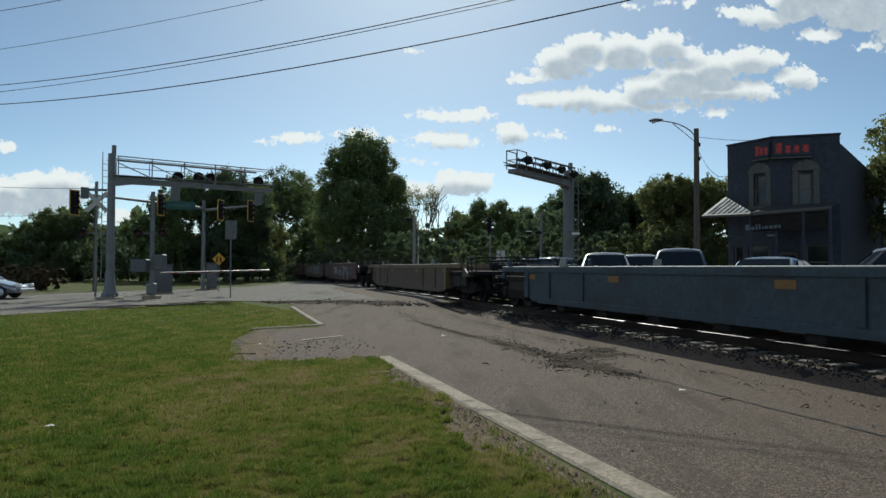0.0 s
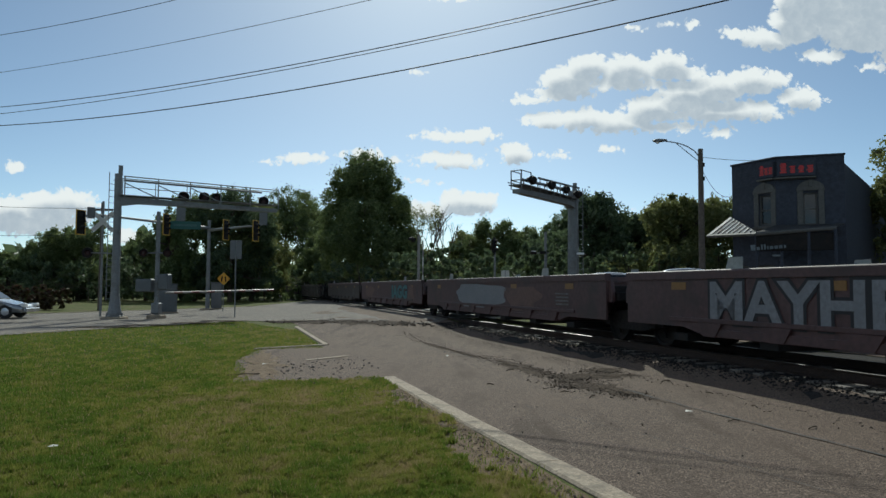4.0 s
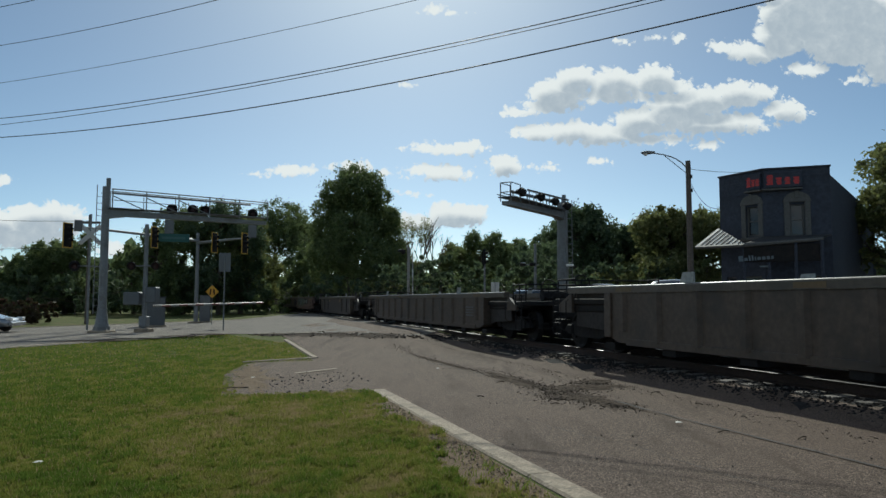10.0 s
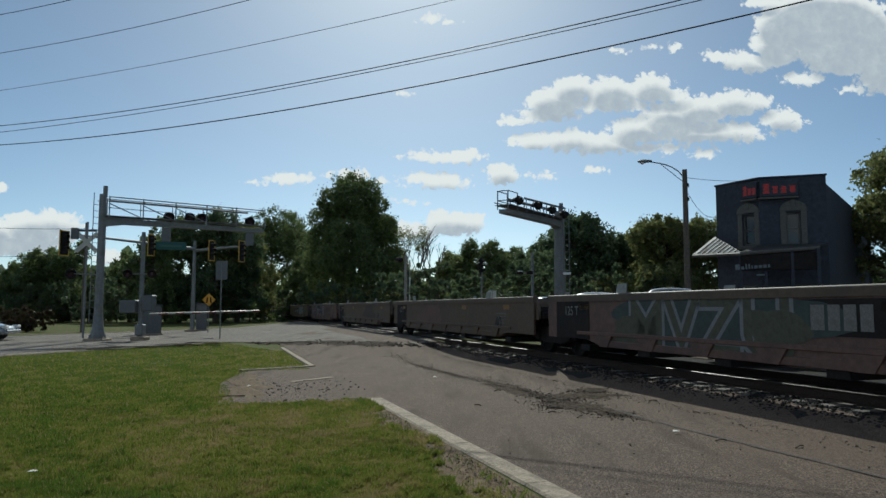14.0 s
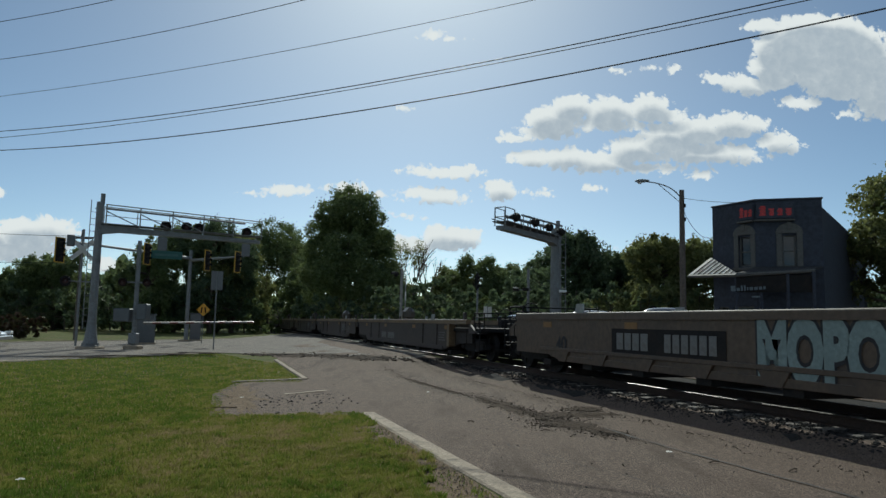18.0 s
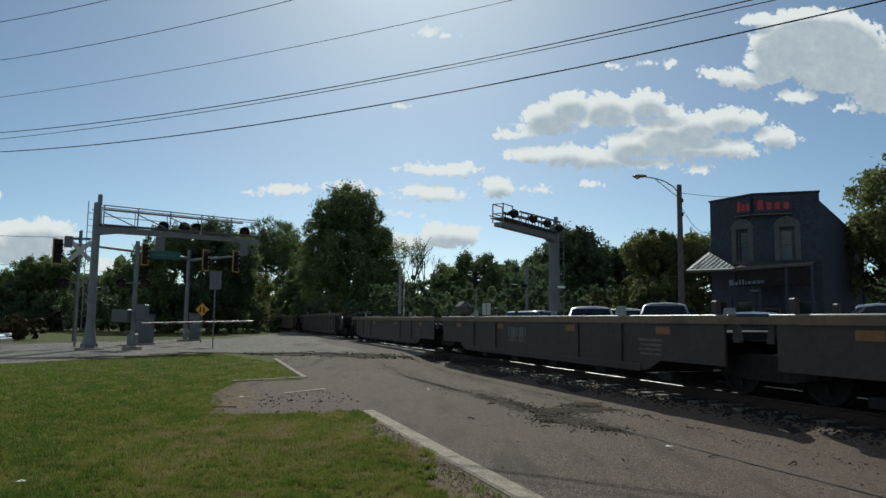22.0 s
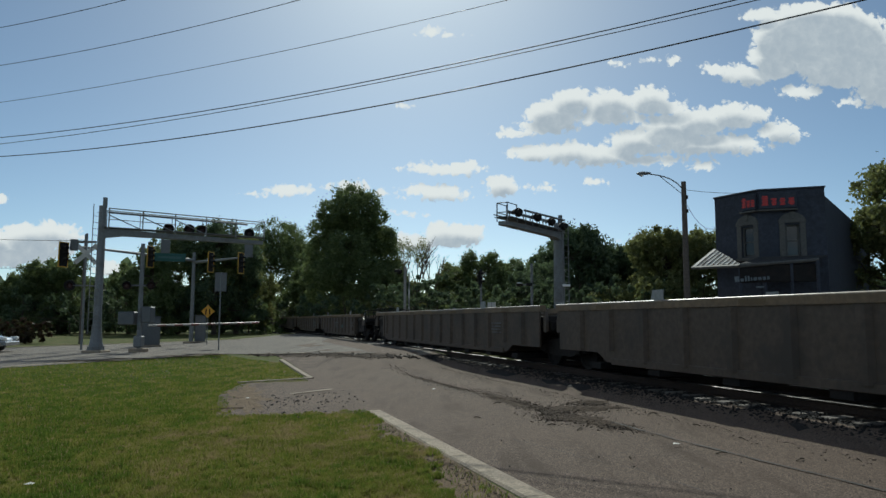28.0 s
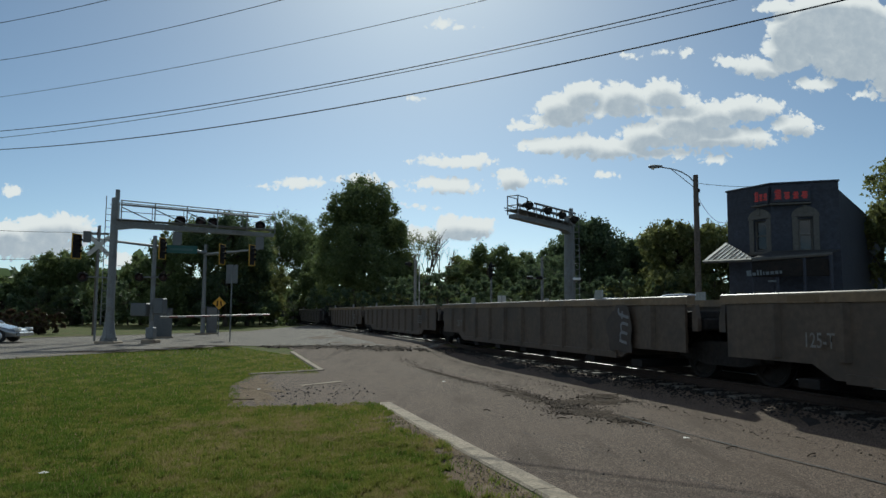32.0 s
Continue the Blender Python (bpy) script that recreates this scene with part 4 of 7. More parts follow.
# tan connector boxes that stand over the joints of the low car
for q in (314.3, 331.0, 346.6, 368.2):
    u, m = on_side(q, 1.0)
    box_ = Shape().box(-0.5, 0.5, -0.05, 0.62, -1.6, -1.1, 0.2)
    part("connector_box", box_, CHORD_TAN, u, m=Matrix.Translation((0, 0, 0.35)) @ m)
# reflectors and data stencils on every well
for q0, q1, u, start, zt, kind in UNITS[:-2]:
    y = 1.42 + (0.08 if kind == "rib" else 0.004)
    for f in (0.12, 0.36, 0.64, 0.88):
        x = q0 + (q1 - q0) * f - start
        if kind == "rib":
            part("reflector", Shape().box(x - 0.3, x + 0.3, 1.452, 1.459, zt - 0.14, zt - 0.05), DULL_TAPE, u)
        else:
            part("reflector", Shape().box(x - 0.22, x + 0.22, y, y + 0.006, zt - 0.36, zt - 0.22), ORANGE_TAPE, u)
    x = q0 + (q1 - q0) * 0.15 - start
    for i in range(4):
        part("stencil_bar", Shape().box(x - 0.4, x + 0.35 - 0.05 * (i % 2), y, y + 0.004, zt - 0.5 - i * 0.09, zt - 0.46 - i * 0.09), FAINT_WHITE, u)
# ---- crossing signals ----
RED_LENS = material("red_lens", (0.04, 0.008, 0.008), 0.4, spread=0.1)
SIGNAL_YELLOW = material("signal_yellow", (0.55, 0.33, 0.03), 0.5, spread=0.15, grain=10)
SIGN_YELLOW = material("sign_yellow", (0.62, 0.31, 0.02), 0.4, spread=0.1, grain=10)
SIGN_GREEN = material("sign_green", (0.012, 0.085, 0.075), 0.4, spread=0.1)
SIGN_WHITE = material("sign_white", (0.55, 0.55, 0.52), 0.5, spread=0.15)
GATE_WHITE = material("gate_white", (0.27, 0.26, 0.245), 0.6, spread=0.25, grain=6)
ALU = material("sign_back", (0.14, 0.145, 0.15), 0.5, 0.4, spread=0.15)
STRIPE_RED = material("gate_red", (0.16, 0.05, 0.045), 0.5, spread=0.15)
SIGN_GREEN_BAR = material("sign_lettering", (0.05, 0.13, 0.12), 0.5, spread=0.2)
CABINET = material("cabinet_grey", (0.12, 0.13, 0.135), 0.5, 0.3, spread=0.12)
LAMP_GLASS = material("lamp_lens", (0.8, 0.8, 0.78), 0.15, spread=0.05)


def facing(p, target=None):
    """A frame at p whose y axis looks at the eye (or at target), z up."""
    d = (EYE if target is None else target) - p
    return Matrix.Translation(p) @ pose(0, 0, 0, 0, 0, math.degrees(math.atan2(d.y, d.x)) - 90)


def flasher(parent, p, m_inv, r=0.30, target=None):
    """One crossing light: black disc, hood and red lens."""
    m = m_inv @ facing(p, target)
    disc = Shape()
    disc.lathe([(r, -0.02), (r, 0.0), (r * 0.98, 0.02)], m @ pose(0, 0, 0, -90, 0, 0), 20)
    disc.lathe([(0.14, -0.16), (0.17, -0.04), (0.17, 0.0)], m @ pose(0, -0.02, 0, -90, 0, 0), 14)
    f = part("flasher", disc, BLACK, parent)
    hood = Shape()
    v, k = [], 10
    for i in range(k):
        b = math.pi * (i / (k - 1) * 1.2 - 0.1)
        v += [m @ Vector((q * math.cos(b), d, q * math.sin(b))) for q, d in ((0.17, 0.02), (0.17, 0.3), (0.16, 0.3), (0.16, 0.02))]
    hood.add(v, [(4 * i + a0, 4 * i + (a0 + 1) % 4, 4 * i + 4 + (a0 + 1) % 4, 4 * i + 4 + a0) for i in range(k - 1) for a0 in range(4)] + [(0, 1, 2, 3), (4 * k - 4, 4 * k - 3, 4 * k - 2, 4 * k - 1)])
    part("hood", hood, BLACK, f)
    part("lens", Shape().lathe([(0.145, 0.0), (0.14, 0.03), (0.08, 0.05)], m @ pose(0, 0.02, 0, -90, 0, 0), 14), RED_LENS, f)


def cantilever(label, base, mast_h, mast_r, tip, arm_z, arm_h, heads, ladder_side, r=0.28, style="truss"):
    """A thick mast with a walkway arm: box chord, railings with lattice, crossing lights."""
    ob = thing("signal_cantilever", label, "crossing signal", Matrix.Translation(base))
    arm_dir = Vector((tip.x - base.x, tip.y - base.y, 0))
    length = arm_dir.length
    turn = pose(0, 0, 0, 0, 0, math.degrees(math.atan2(arm_dir.y, arm_dir.x)))
    inv = Matrix.Translation(base).inverted()
    sh = Shape()
    sh.smooth = False
    sh.tube((0, 0, 0.3), (0, 0, mast_h), mast_r, mast_r * 0.86, 14)
    sh.lathe([(mast_r * 2.0, 0.1), (mast_r * 2.0, 0.17), (mast_r * 1.75, 0.2), (mast_r * 1.4, 0.55), (mast_r * 1.12, 1.0), (mast_r * 0.98, 1.3)], None, 14)
    for i in range(8):
        a0 = math.pi * i / 4
        sh.tube((mast_r * 1.85 * math.cos(a0), mast_r * 1.85 * math.sin(a0), 0.16), (mast_r * 1.85 * math.cos(a0), mast_r * 1.85 * math.sin(a0), 0.3), 0.03, seg=6)
    part("mast", sh, STEEL, ob)
    part("footing", Shape().box(-0.5, 0.5, -0.5, 0.5, -0.3, 0.12, 0.05), CONCRETE, ob)
    part("vent_pipe", Shape().tube((0.1, 0, mast_h - 0.1), (0.1, 0, mast_h + 0.42), 0.11, seg=10), STEEL, ob)
    z0, z1 = arm_z - base.z, arm_z + arm_h - base.z
    chord = Shape()
    chord.prism([(0, z0 - 0.12), (0, z0 + 0.34), (length * 0.1, z0 + 0.34), (length, z0 + 0.22), (length, z0 + 0.04), (length * 0.12, z0 + 0.04)], -0.2, 0.2, "y")
    chord.v = [tuple(turn @ Vector(v)) for v in chord.v]
    part("arm", chord, STEEL, ob)
    # (height, radius, from, to) of the rails, as shares of the walkway
    rails = {"truss": ((1.0, 0.03, 0.0, 1.0), (0.78, 0.055, 0.0, 0.88), (0.42, 0.02, 0.0, 0.42)), "pipe": ((1.0, 0.075, 0.0, 0.78), (0.45, 0.025, 0.0, 1.0))}[style]
    for y in (-0.42, 0.42):
        rail = Shape()
        for h, r_, f0, f1 in rails if y < 0 else rails[:1]:
            ends_ = [(max(0.2, f * length), y, z0 + 0.4 - 0.1 * f + (z1 - z0 - 0.4 - 0.02 * f) * h) for f in (f0, f1)]
            rail.tube(*ends_, r_ if y < 0 else r_ * 0.7, seg=7)
        rail.v = [tuple(turn @ Vector(v)) for v in rail.v]
        part("railing", rail, STEEL, ob)
        k = max(4, round(length / (1.5 if style == "truss" else 0.8)))
        for i in range(k + 1):
            x = 0.25 + (length - 0.28) * i / k
            if style == "pipe" and x > length * 0.78:
                continue
            post = Shape().tube((x, y, z0 + 0.2), (x, y, z1 - 0.06 * i / k), 0.03 if y < 0 else 0.02, seg=6)
            if y < 0 and i < k * (0.5 if style == "truss" else 0.75):
                x2 = 0.25 + (length - 0.28) * (i + 1) / k
                post.tube((x, y, z1 - 0.25 * (z1 - z0)), (x2, y, z0 + 0.35), 0.028, seg=5)
            post.v = [tuple(turn @ Vector(v)) for v in post.v]
            part("railing_post", post, STEEL, ob)
    if style == "pipe":
        cage = Shape()
        x0, x1 = length * 0.85, length
        for x in (x0, x1):
            for y in (-0.26, 0.26):
                cage.tube((x, y, z0 + 0.2), (x, y, z1 + 0.1), 0.028, seg=6)
        for z in (z0 + 0.62, z1 + 0.1):
            for a0, a1 in (((x0, -0.26), (x1, -0.26)), ((x1, -0.26), (x1, 0.26)), ((x1, 0.26), (x0, 0.26))):
                cage.tube((*a0, z), (*a1, z), 0.025, seg=6)
        cage.v = [tuple(turn @ Vector(v)) for v in cage.v]
        part("end_cage", cage, STEEL, ob)
    grate = Shape().box(0.1, length, -0.4, 0.4, z0 + 0.40, z0 + 0.43, m=turn)
    part("walkway", grate, STEEL, ob)
    lad = Shape()
    for y in (-0.22, 0.22):
        lad.tube((mast_r + 0.2, y, 0.9), (mast_r + 0.2, y, mast_h + 0.1), 0.022, seg=5)
    k = int((mast_h - 1.0) / 0.32)
    for i in range(k):
        lad.tube((mast_r + 0.2, -0.22, 1.0 + i * 0.32), (mast_r + 0.2, 0.22, 1.0 + i * 0.32), 0.014, seg=5)
    for h in (1.2, mast_h * 0.5, mast_h - 0.3):
        lad.tube((mast_r * 0.8, 0, h), (mast_r + 0.2, 0, h), 0.02, seg=5)
    side = pose(0, 0, 0, 0, 0, ladder_side)
    lad.v = [tuple(side @ Vector(v)) for v in lad.v]
    part("ladder", lad, STEEL, ob)
    for i, (fx, fz) in enumerate(heads):
        p = base + turn @ Vector((fx * length, 0.55, 0)) + Vector((0, 0, z0 + fz))
        p += (EYE - p).normalized() * 0.2
        p.z = base.z + z0 + fz
        flasher(ob, p, inv, r, target=None if style == "truss" else p + Vector((-30, 60, 0)))
    return ob


base = polar(-25.75, 38.6)
left_arm = cantilever("grey steel cantilever with crossing lights and walkway railing", base, 7.25, 0.205, polar(-14.2, 40.3), 5.75, 1.35,
                      [(0.40, 0.62), (0.53, 0.66), (0.61, 0.66), (0.93, 0.66)], 150)
for fx in (0.40, 0.93):
    p = polar(-25.75, 38.6).lerp(polar(-14.2, 40.3), fx) + Vector((0, -0.6, 5.35))
    part("sign_panel", Shape().box(-0.22, 0.22, -0.02, 0.02, -0.35, 0.35, 0.01, m=Matrix.Translation(-base) @ facing(p)), ALU, left_arm)
base = polar(9.75, 36.8, 0.3)
cantilever("grey steel cantilever with railing and crossing lights, beyond the track", base, 6.35, 0.30, polar(5.2, 31.2), 5.8, 0.95,
           [(0.10, 0.55), (0.34, 0.6), (0.60, 0.62), (0.92, 0.6)], -60, r=0.21, style="pipe")
for z in (3.38,):
    m = polar(10.3, 36.4, z)
    part("lamp", Shape().box(-0.2, 0.2, -0.14, 0.14, -0.06, 0.06, 0.02, m=Matrix.Translation(-base) @ facing(m)), LAMP_GLASS, bpy.data.objects["signal_cantilever.001"], "small white lamp")


def traffic_head(parent, p, inv, k=3, turned=0.0, bordered=True):
    m = inv @ facing(p) @ pose(0, 0, 0, 0, 0, turned) @ Matrix.Scale(0.86, 4)
    h = part("signal_head", Shape().box(-0.17, 0.17, -0.2, 0.05, -0.56, 0.56, 0.03, m=m), BLACK, parent, "black traffic light head")
    plate = Shape().box(-0.36, 0.36, -0.03, 0.0, -0.74, 0.74, 0.01, m=m)
    part("backplate", plate, BLACK, h)
    if bordered:
        edge = Shape()
        for x in (-0.37, 0.37):
            edge.box(x - 0.028, x + 0.028, -0.034, 0.012, -0.78, 0.78, m=m)
        for z in (-0.75, 0.75):
            edge.box(-0.41, 0.41, -0.033, 0.011, z - 0.028, z + 0.028, m=m)
        part("border", edge, SIGNAL_YELLOW, h, "yellow border")
    for i in range(k):
        z = 0.36 - 0.36 * i
        part("lens", Shape().lathe([(0.14, 0.0), (0.13, 0.03), (0.05, 0.05)], m @ pose(0, 0.06, z, -90, 0, 0), 14), BLACK, h)
        visor = Shape()
        for j in range(8):
            a0, a1 = math.pi * j / 8, math.pi * (j + 1) / 8
            q = [(0.165 * math.cos(b), d, z + 0.165 * math.sin(b)) for b, d in ((a0, 0.05), (a1, 0.05), (a1, 0.28), (a0, 0.28))]
            visor.add([m @ Vector(v) for v in q], [(0, 1, 2, 3)])
        part("visor", visor, BLACK, h)


# mast with traffic lights on two arms
base = polar(-19.25, 52)
lights = thing("traffic_light", "grey pole with long arms carrying traffic lights", "traffic light", Matrix.Translation(base))
inv = Matrix.Translation(-base)
part("pole", Shape().tube((0, 0, 0), (0, 0, 6.3), 0.15, 0.10, 12), STEEL, lights)
part("base_plate", Shape().box(-0.4, 0.4, -0.4, 0.4, -0.1, 0.12, 0.02), CONCRETE, lights)
part("arm", Shape().tube((0, 0, 5.75), inv @ polar(-27.6, 42, 5.5), 0.11, 0.06, 10), STEEL, lights)
part("arm", Shape().tube((0, 0, 5.6), inv @ polar(-15.3, 46, 5.55), 0.10, 0.05, 10), STEEL, lights)
traffic_head(lights, polar(-28.15, 41.8, 5.0), inv, turned=48)
traffic_head(lights, polar(-22.35, 46.5, 5.45), inv, turned=55)
traffic_head(lights, polar(-18.0, 47.5, 5.3), inv, turned=58)
traffic_head(lights, polar(-15.75, 45.7, 5.15), inv, turned=58)
part("street_sign", Shape().box(-0.95, 0.95, -0.02, 0.02, -0.26, 0.26, 0.01, m=inv @ facing(polar(-21.0, 47.8, 5.55))), SIGN_GREEN, lights, "dark green street name sign")
part("sign_bars", Shape().box(-0.7, 0.7, 0.022, 0.026, -0.07, 0.07, m=inv @ facing(polar(-21.0, 47.8, 5.55))), SIGN_GREEN_BAR, lights)
part("walk_signal", Shape().box(-0.2, 0.2, -0.12, 0.12, -0.3, 0.3, 0.03, m=inv @ facing(polar(-27.5, 42, 5.55))), ALU, lights)


def crossbuck(p0, top, sign_z, label, flash_z=None, r=0.06):
    ob = thing("crossbuck", label, "railroad sign", Matrix.Translation(p0))
    inv = Matrix.Translation(-p0)
    part("post", Shape().tube((0, 0, -0.1), (0, 0, top), r, seg=8), STEEL, ob)
    m = inv @ facing(p0 + Vector((0, 0, sign_z))) @ pose(0, 0.1, 0)
    for a0 in (45, -45):
        part("blade", Shape().box(-0.72, 0.72, -0.015 + a0 * 0.0004, 0.015 + a0 * 0.0004, -0.115, 0.115, 0.008, m=m @ pose(0, 0, 0, 0, a0, 0)), SIGN_WHITE, ob, "white crossbuck blade")
    if flash_z:
        part("cross_arm", Shape().tube(m @ Vector((-0.75, 0, flash_z - sign_z)), m @ Vector((0.75, 0, flash_z - sign_z)), 0.035, seg=6), STEEL, ob)
        for x in (-0.7, 0.7):
            flasher(ob, p0 + (m.to_3x3() @ Vector((x, 0.1, 0))) + Vector((0, 0, flash_z)), inv, 0.28)
    return ob


crossbuck(polar(-26.7, 42), 6.2, 5.1, "white crossbuck sign on a grey post with lights", 3.4)
# gate with its post, lights, drive box and lowered striped arm
base = polar(-22.9, 38.2)
gate = thing("crossing_gate", "lowered red and white crossing gate beside the road", "crossing gate", Matrix.Translation(base))
inv = Matrix.Translation(-base)
part("post", Shape().tube((0, 0, 0.2), (0, 0, 5.4), 0.12, 0.10, 10), STEEL, gate)
part("footing", Shape().box(-0.36, 0.36, -0.36, 0.36, -0.3, 0.2, 0.04), CONCRETE, gate)
part("junction_box", Shape().box(-0.2, 0.2, -0.22, 0.22, 0.25, 0.8, 0.04), STEEL, gate)
part("drive_box", Shape().box(-0.95, -0.15, -0.35, 0.35, 1.35, 2.0, 0.05), CABINET, gate)
part("lamp_box", Shape().box(0.15, 0.65, -0.3, 0.3, 1.45, 2.25, 0.05), CABINET, gate)
for x in (-0.6, 0.6):
    flasher(gate, base + Vector((x, -0.3, 3.3)), inv, 0.21)
part("light_arm", Shape().tube((-0.6, -0.1, 3.3), (0.6, -0.1, 3.3), 0.04, seg=6), STEEL, gate)
end = inv @ polar(-14.3, 41.5, 1.45)
arm_pts = [Vector((0.3, 0.3, 1.3)).lerp(end, i / 14) for i in range(15)]
for i, (p, q) in enumerate(zip(arm_pts, arm_pts[1:])):
    part("arm_section", Shape().tube(p, q, 0.055, seg=6), STRIPE_RED if i % 2 else GATE_WHITE, gate)


def cabinet(p, w, d, h, label, mat=None):
    ob = thing("cabinet", label, "equipment cabinet", facing(p))
    part("body", Shape().box(-w / 2, w / 2, -d / 2, d / 2, 0.08, h, 0.03), mat or CABINET, ob)
    part("plinth", Shape().box(-w / 2 - 0.08, w / 2 + 0.08, -d / 2 - 0.08, d / 2 + 0.08, -0.25, 0.1, 0.02), CONCRETE, ob)
    part("door", Shape().box(-w / 2 + 0.05, w / 2 - 0.05, d / 2, d / 2 + 0.02, 0.18, h - 0.1, 0.008), mat or CABINET, ob)
    part("lid", Shape().box(-w / 2 - 0.04, w / 2 + 0.04, -d / 2 - 0.04, d / 2 + 0.06, h, h + 0.05, 0.015), mat or CABINET, ob)
    return ob


cabinet(polar(-22.2, 46), 1.2, 0.9, 1.75, "grey metal crossing equipment cabinet beside the road")
cabinet(polar(-18.6, 53.5), 0.75, 0.6, 1.9, "pale grey signal cabinet at the road side", ALU)


def sign_post(p, top, label, shape_fn, r=0.03):
    ob = thing("road_sign", label, "road sign", Matrix.Translation(p))
    part("post", Shape().tube((0, 0, -0.15), (0, 0, top), r, seg=7), STEEL, ob)
    shape_fn(ob, Matrix.Translation(-p))
    return ob


p = polar(-18.1, 48.5)


def diamond(ob, inv):
    m = inv @ facing(p + Vector((0, 0, 2.15))) @ pose(0, 0.05, 0, 0, 45, 0)
    part("panel", Shape().box(-0.3, 0.3, -0.012, 0.012, -0.3, 0.3, 0.006, m=m), SIGN_YELLOW, ob, "yellow diamond warning panel")
    m2 = inv @ facing(p + Vector((0, 0, 2.15))) @ pose(0, 0.07, 0)
    for x in (-0.11, 0.11):
        part("stripe", Shape().box(x - 0.04, x + 0.04, -0.004, 0.004, -0.22, 0.15, m=m2 @ pose(0, 0, 0, 0, -x * 60, 0)), BLACK, ob)


sign_post(p, 2.6, "yellow diamond warning sign on a thin post", diamond)
p2 = polar(-17.22, 39.0)
sign_post(p2, 4.1, "back of a grey rectangular road sign on a post", lambda ob, inv: part("panel", Shape().box(-0.3, 0.3, -0.012, 0.012, -0.5, 0.5, 0.008, m=inv @ facing(p2 + Vector((0, 0, 3.6)))), ALU, ob, "bare grey metal sign back"), 0.035)
p3 = polar(4.3, 52, 0.3)
sign_post(p3, 2.6, "small white sign on a post beyond the track", lambda ob, inv: part("panel", Shape().box(-0.3, 0.3, -0.012, 0.012, -0.42, 0.42, 0.008, m=inv @ facing(p3 + Vector((0, 0, 2.2)))), SIGN_WHITE, ob))
# signals on the far side of the crossing
base = polar(3.45, 50, 0.3)
far_light = thing("traffic_light", "traffic light on a short pole beyond the track", "traffic light", Matrix.Translation(base))
part("pole", Shape().tube((0, 0, -0.1), (0, 0, 4.6), 0.07, seg=8), STEEL, far_light)
traffic_head(far_light, base + Vector((0, 0, 4.3)), Matrix.Translation(-base), turned=75, bordered=False)
base = polar(-2.75, 50, 0.3)
far_gate = thing("crossing_gate", "raised white and red gate arm on its post, beyond the track", "crossing gate", Matrix.Translation(base))
part("post", Shape().tube((0, 0, -0.1), (0, 0, 5.1), 0.10, seg=8), GATE_WHITE, far_gate)
for i in range(6):
    part("arm_section", Shape().tube((0.3, -0.1, 1.0 + i * 0.62), (0.3, -0.1, 1.62 + i * 0.62), 0.05, seg=6), SIGN_WHITE if i % 2 else GATE_WHITE, far_gate)
part("drive_box", Shape().box(-0.25, 0.45, -0.3, 0.3, 0.7, 1.25, 0.04), CABINET, far_gate)
flasher(far_gate, base + Vector((-0.42, 0, 4.75)), Matrix.Translation(-base), 0.2, target=base + Vector((-60, 40, 0)))
base = polar(7.55, 40, 0.3)
far_post = thing("signal_post", "thin grey post with crossing lamps beyond the track", "crossing signal", Matrix.Translation(base))
part("post", Shape().tube((0, 0, -0.1), (0, 0, 4.5), 0.08, seg=8), STEEL, far_post)
part("cross_arm", Shape().tube((-0.75, 0, 3.3), (0.2, 0, 3.3), 0.035, seg=6), STEEL, far_post)
for x in (-0.7, -0.15):
    part("lamp", Shape().box(x - 0.17, x + 0.17, -0.12, 0.12, 3.23, 3.41, 0.03), BLACK, far_post)
part("reflector", Shape().box(-0.85, -0.55, -0.14, -0.125, 3.38, 3.42), LAMP_GLASS, far_post)

# ---- utility pole, street lamp, overhead wires ----
WOOD = material("pole_wood", (0.12, 0.10, 0.085), 0.9, spread=0.35, grain=9, blotch=2, bump=0.4)
CABLE = material("black_cable", (0.015, 0.015, 0.016), 0.6, spread=0.2)
base = polar(19.5, 37, 0.3)
pole_top = EYE.z + 37 * math.tan(radians(10.7))
pole = thing("utility_pole", "weathered wooden utility pole with a street lamp", "utility pole", Matrix.Translation(base))
part("pole", Shape().tube((0, 0, -0.3), (0, 0, pole_top - 0.3), 0.17, 0.12, 12), WOOD, pole)
inv = Matrix.Translation(-base)
head = inv @ polar(16.75, 36.8, EYE.z + 37 * math.tan(radians(11.42)))
root = Vector((0, 0, pole_top - 0.75))
arc = [root.lerp(head, k / 6) + Vector((0, 0, 0.28 * math.sin(math.pi * (k / 6) ** 0.7))) for k in range(7)]
part("lamp_arm", Shape().path(arc, 0.03, 7), STEEL, pole)
part("brace", Shape().tube((0, 0, pole_top - 1.0), arc[4], 0.018, seg=6), STEEL, pole)
m = Matrix.Translation(head) @ pose(0, 0, 0, 0, 0, math.degrees(math.atan2(head.y, head.x)))
lum = Shape()
lum.smooth = True
rings = [(-0.2, 0.07, 0.05), (0.0, 0.11, 0.08), (0.2, 0.15, 0.10), (0.38, 0.14, 0.08), (0.5, 0.06, 0.03)]
for i, (x, wy, wz) in enumerate(rings[:-1]):
    x2, wy2, wz2 = rings[i + 1]
    v = []
    for xx, a1, b1 in ((x, wy, wz), (x2, wy2, wz2)):
        v += [m @ Vector((xx, a1 * math.cos(t), b1 * math.sin(t) + 0.02)) for t in [2 * math.pi * j / 10 for j in range(10)]]
    lum.add(v, [(j, (j + 1) % 10, 10 + (j + 1) % 10, 10 + j) for j in range(10)])
part("lamp_head", lum, STEEL, pole, "grey cobra-head street lamp")
part("lamp_lens", Shape().lathe([(0.03, -0.14), (0.1, -0.1), (0.12, -0.05)], m @ pose(0.26, 0, 0), 12), LAMP_GLASS, pole)
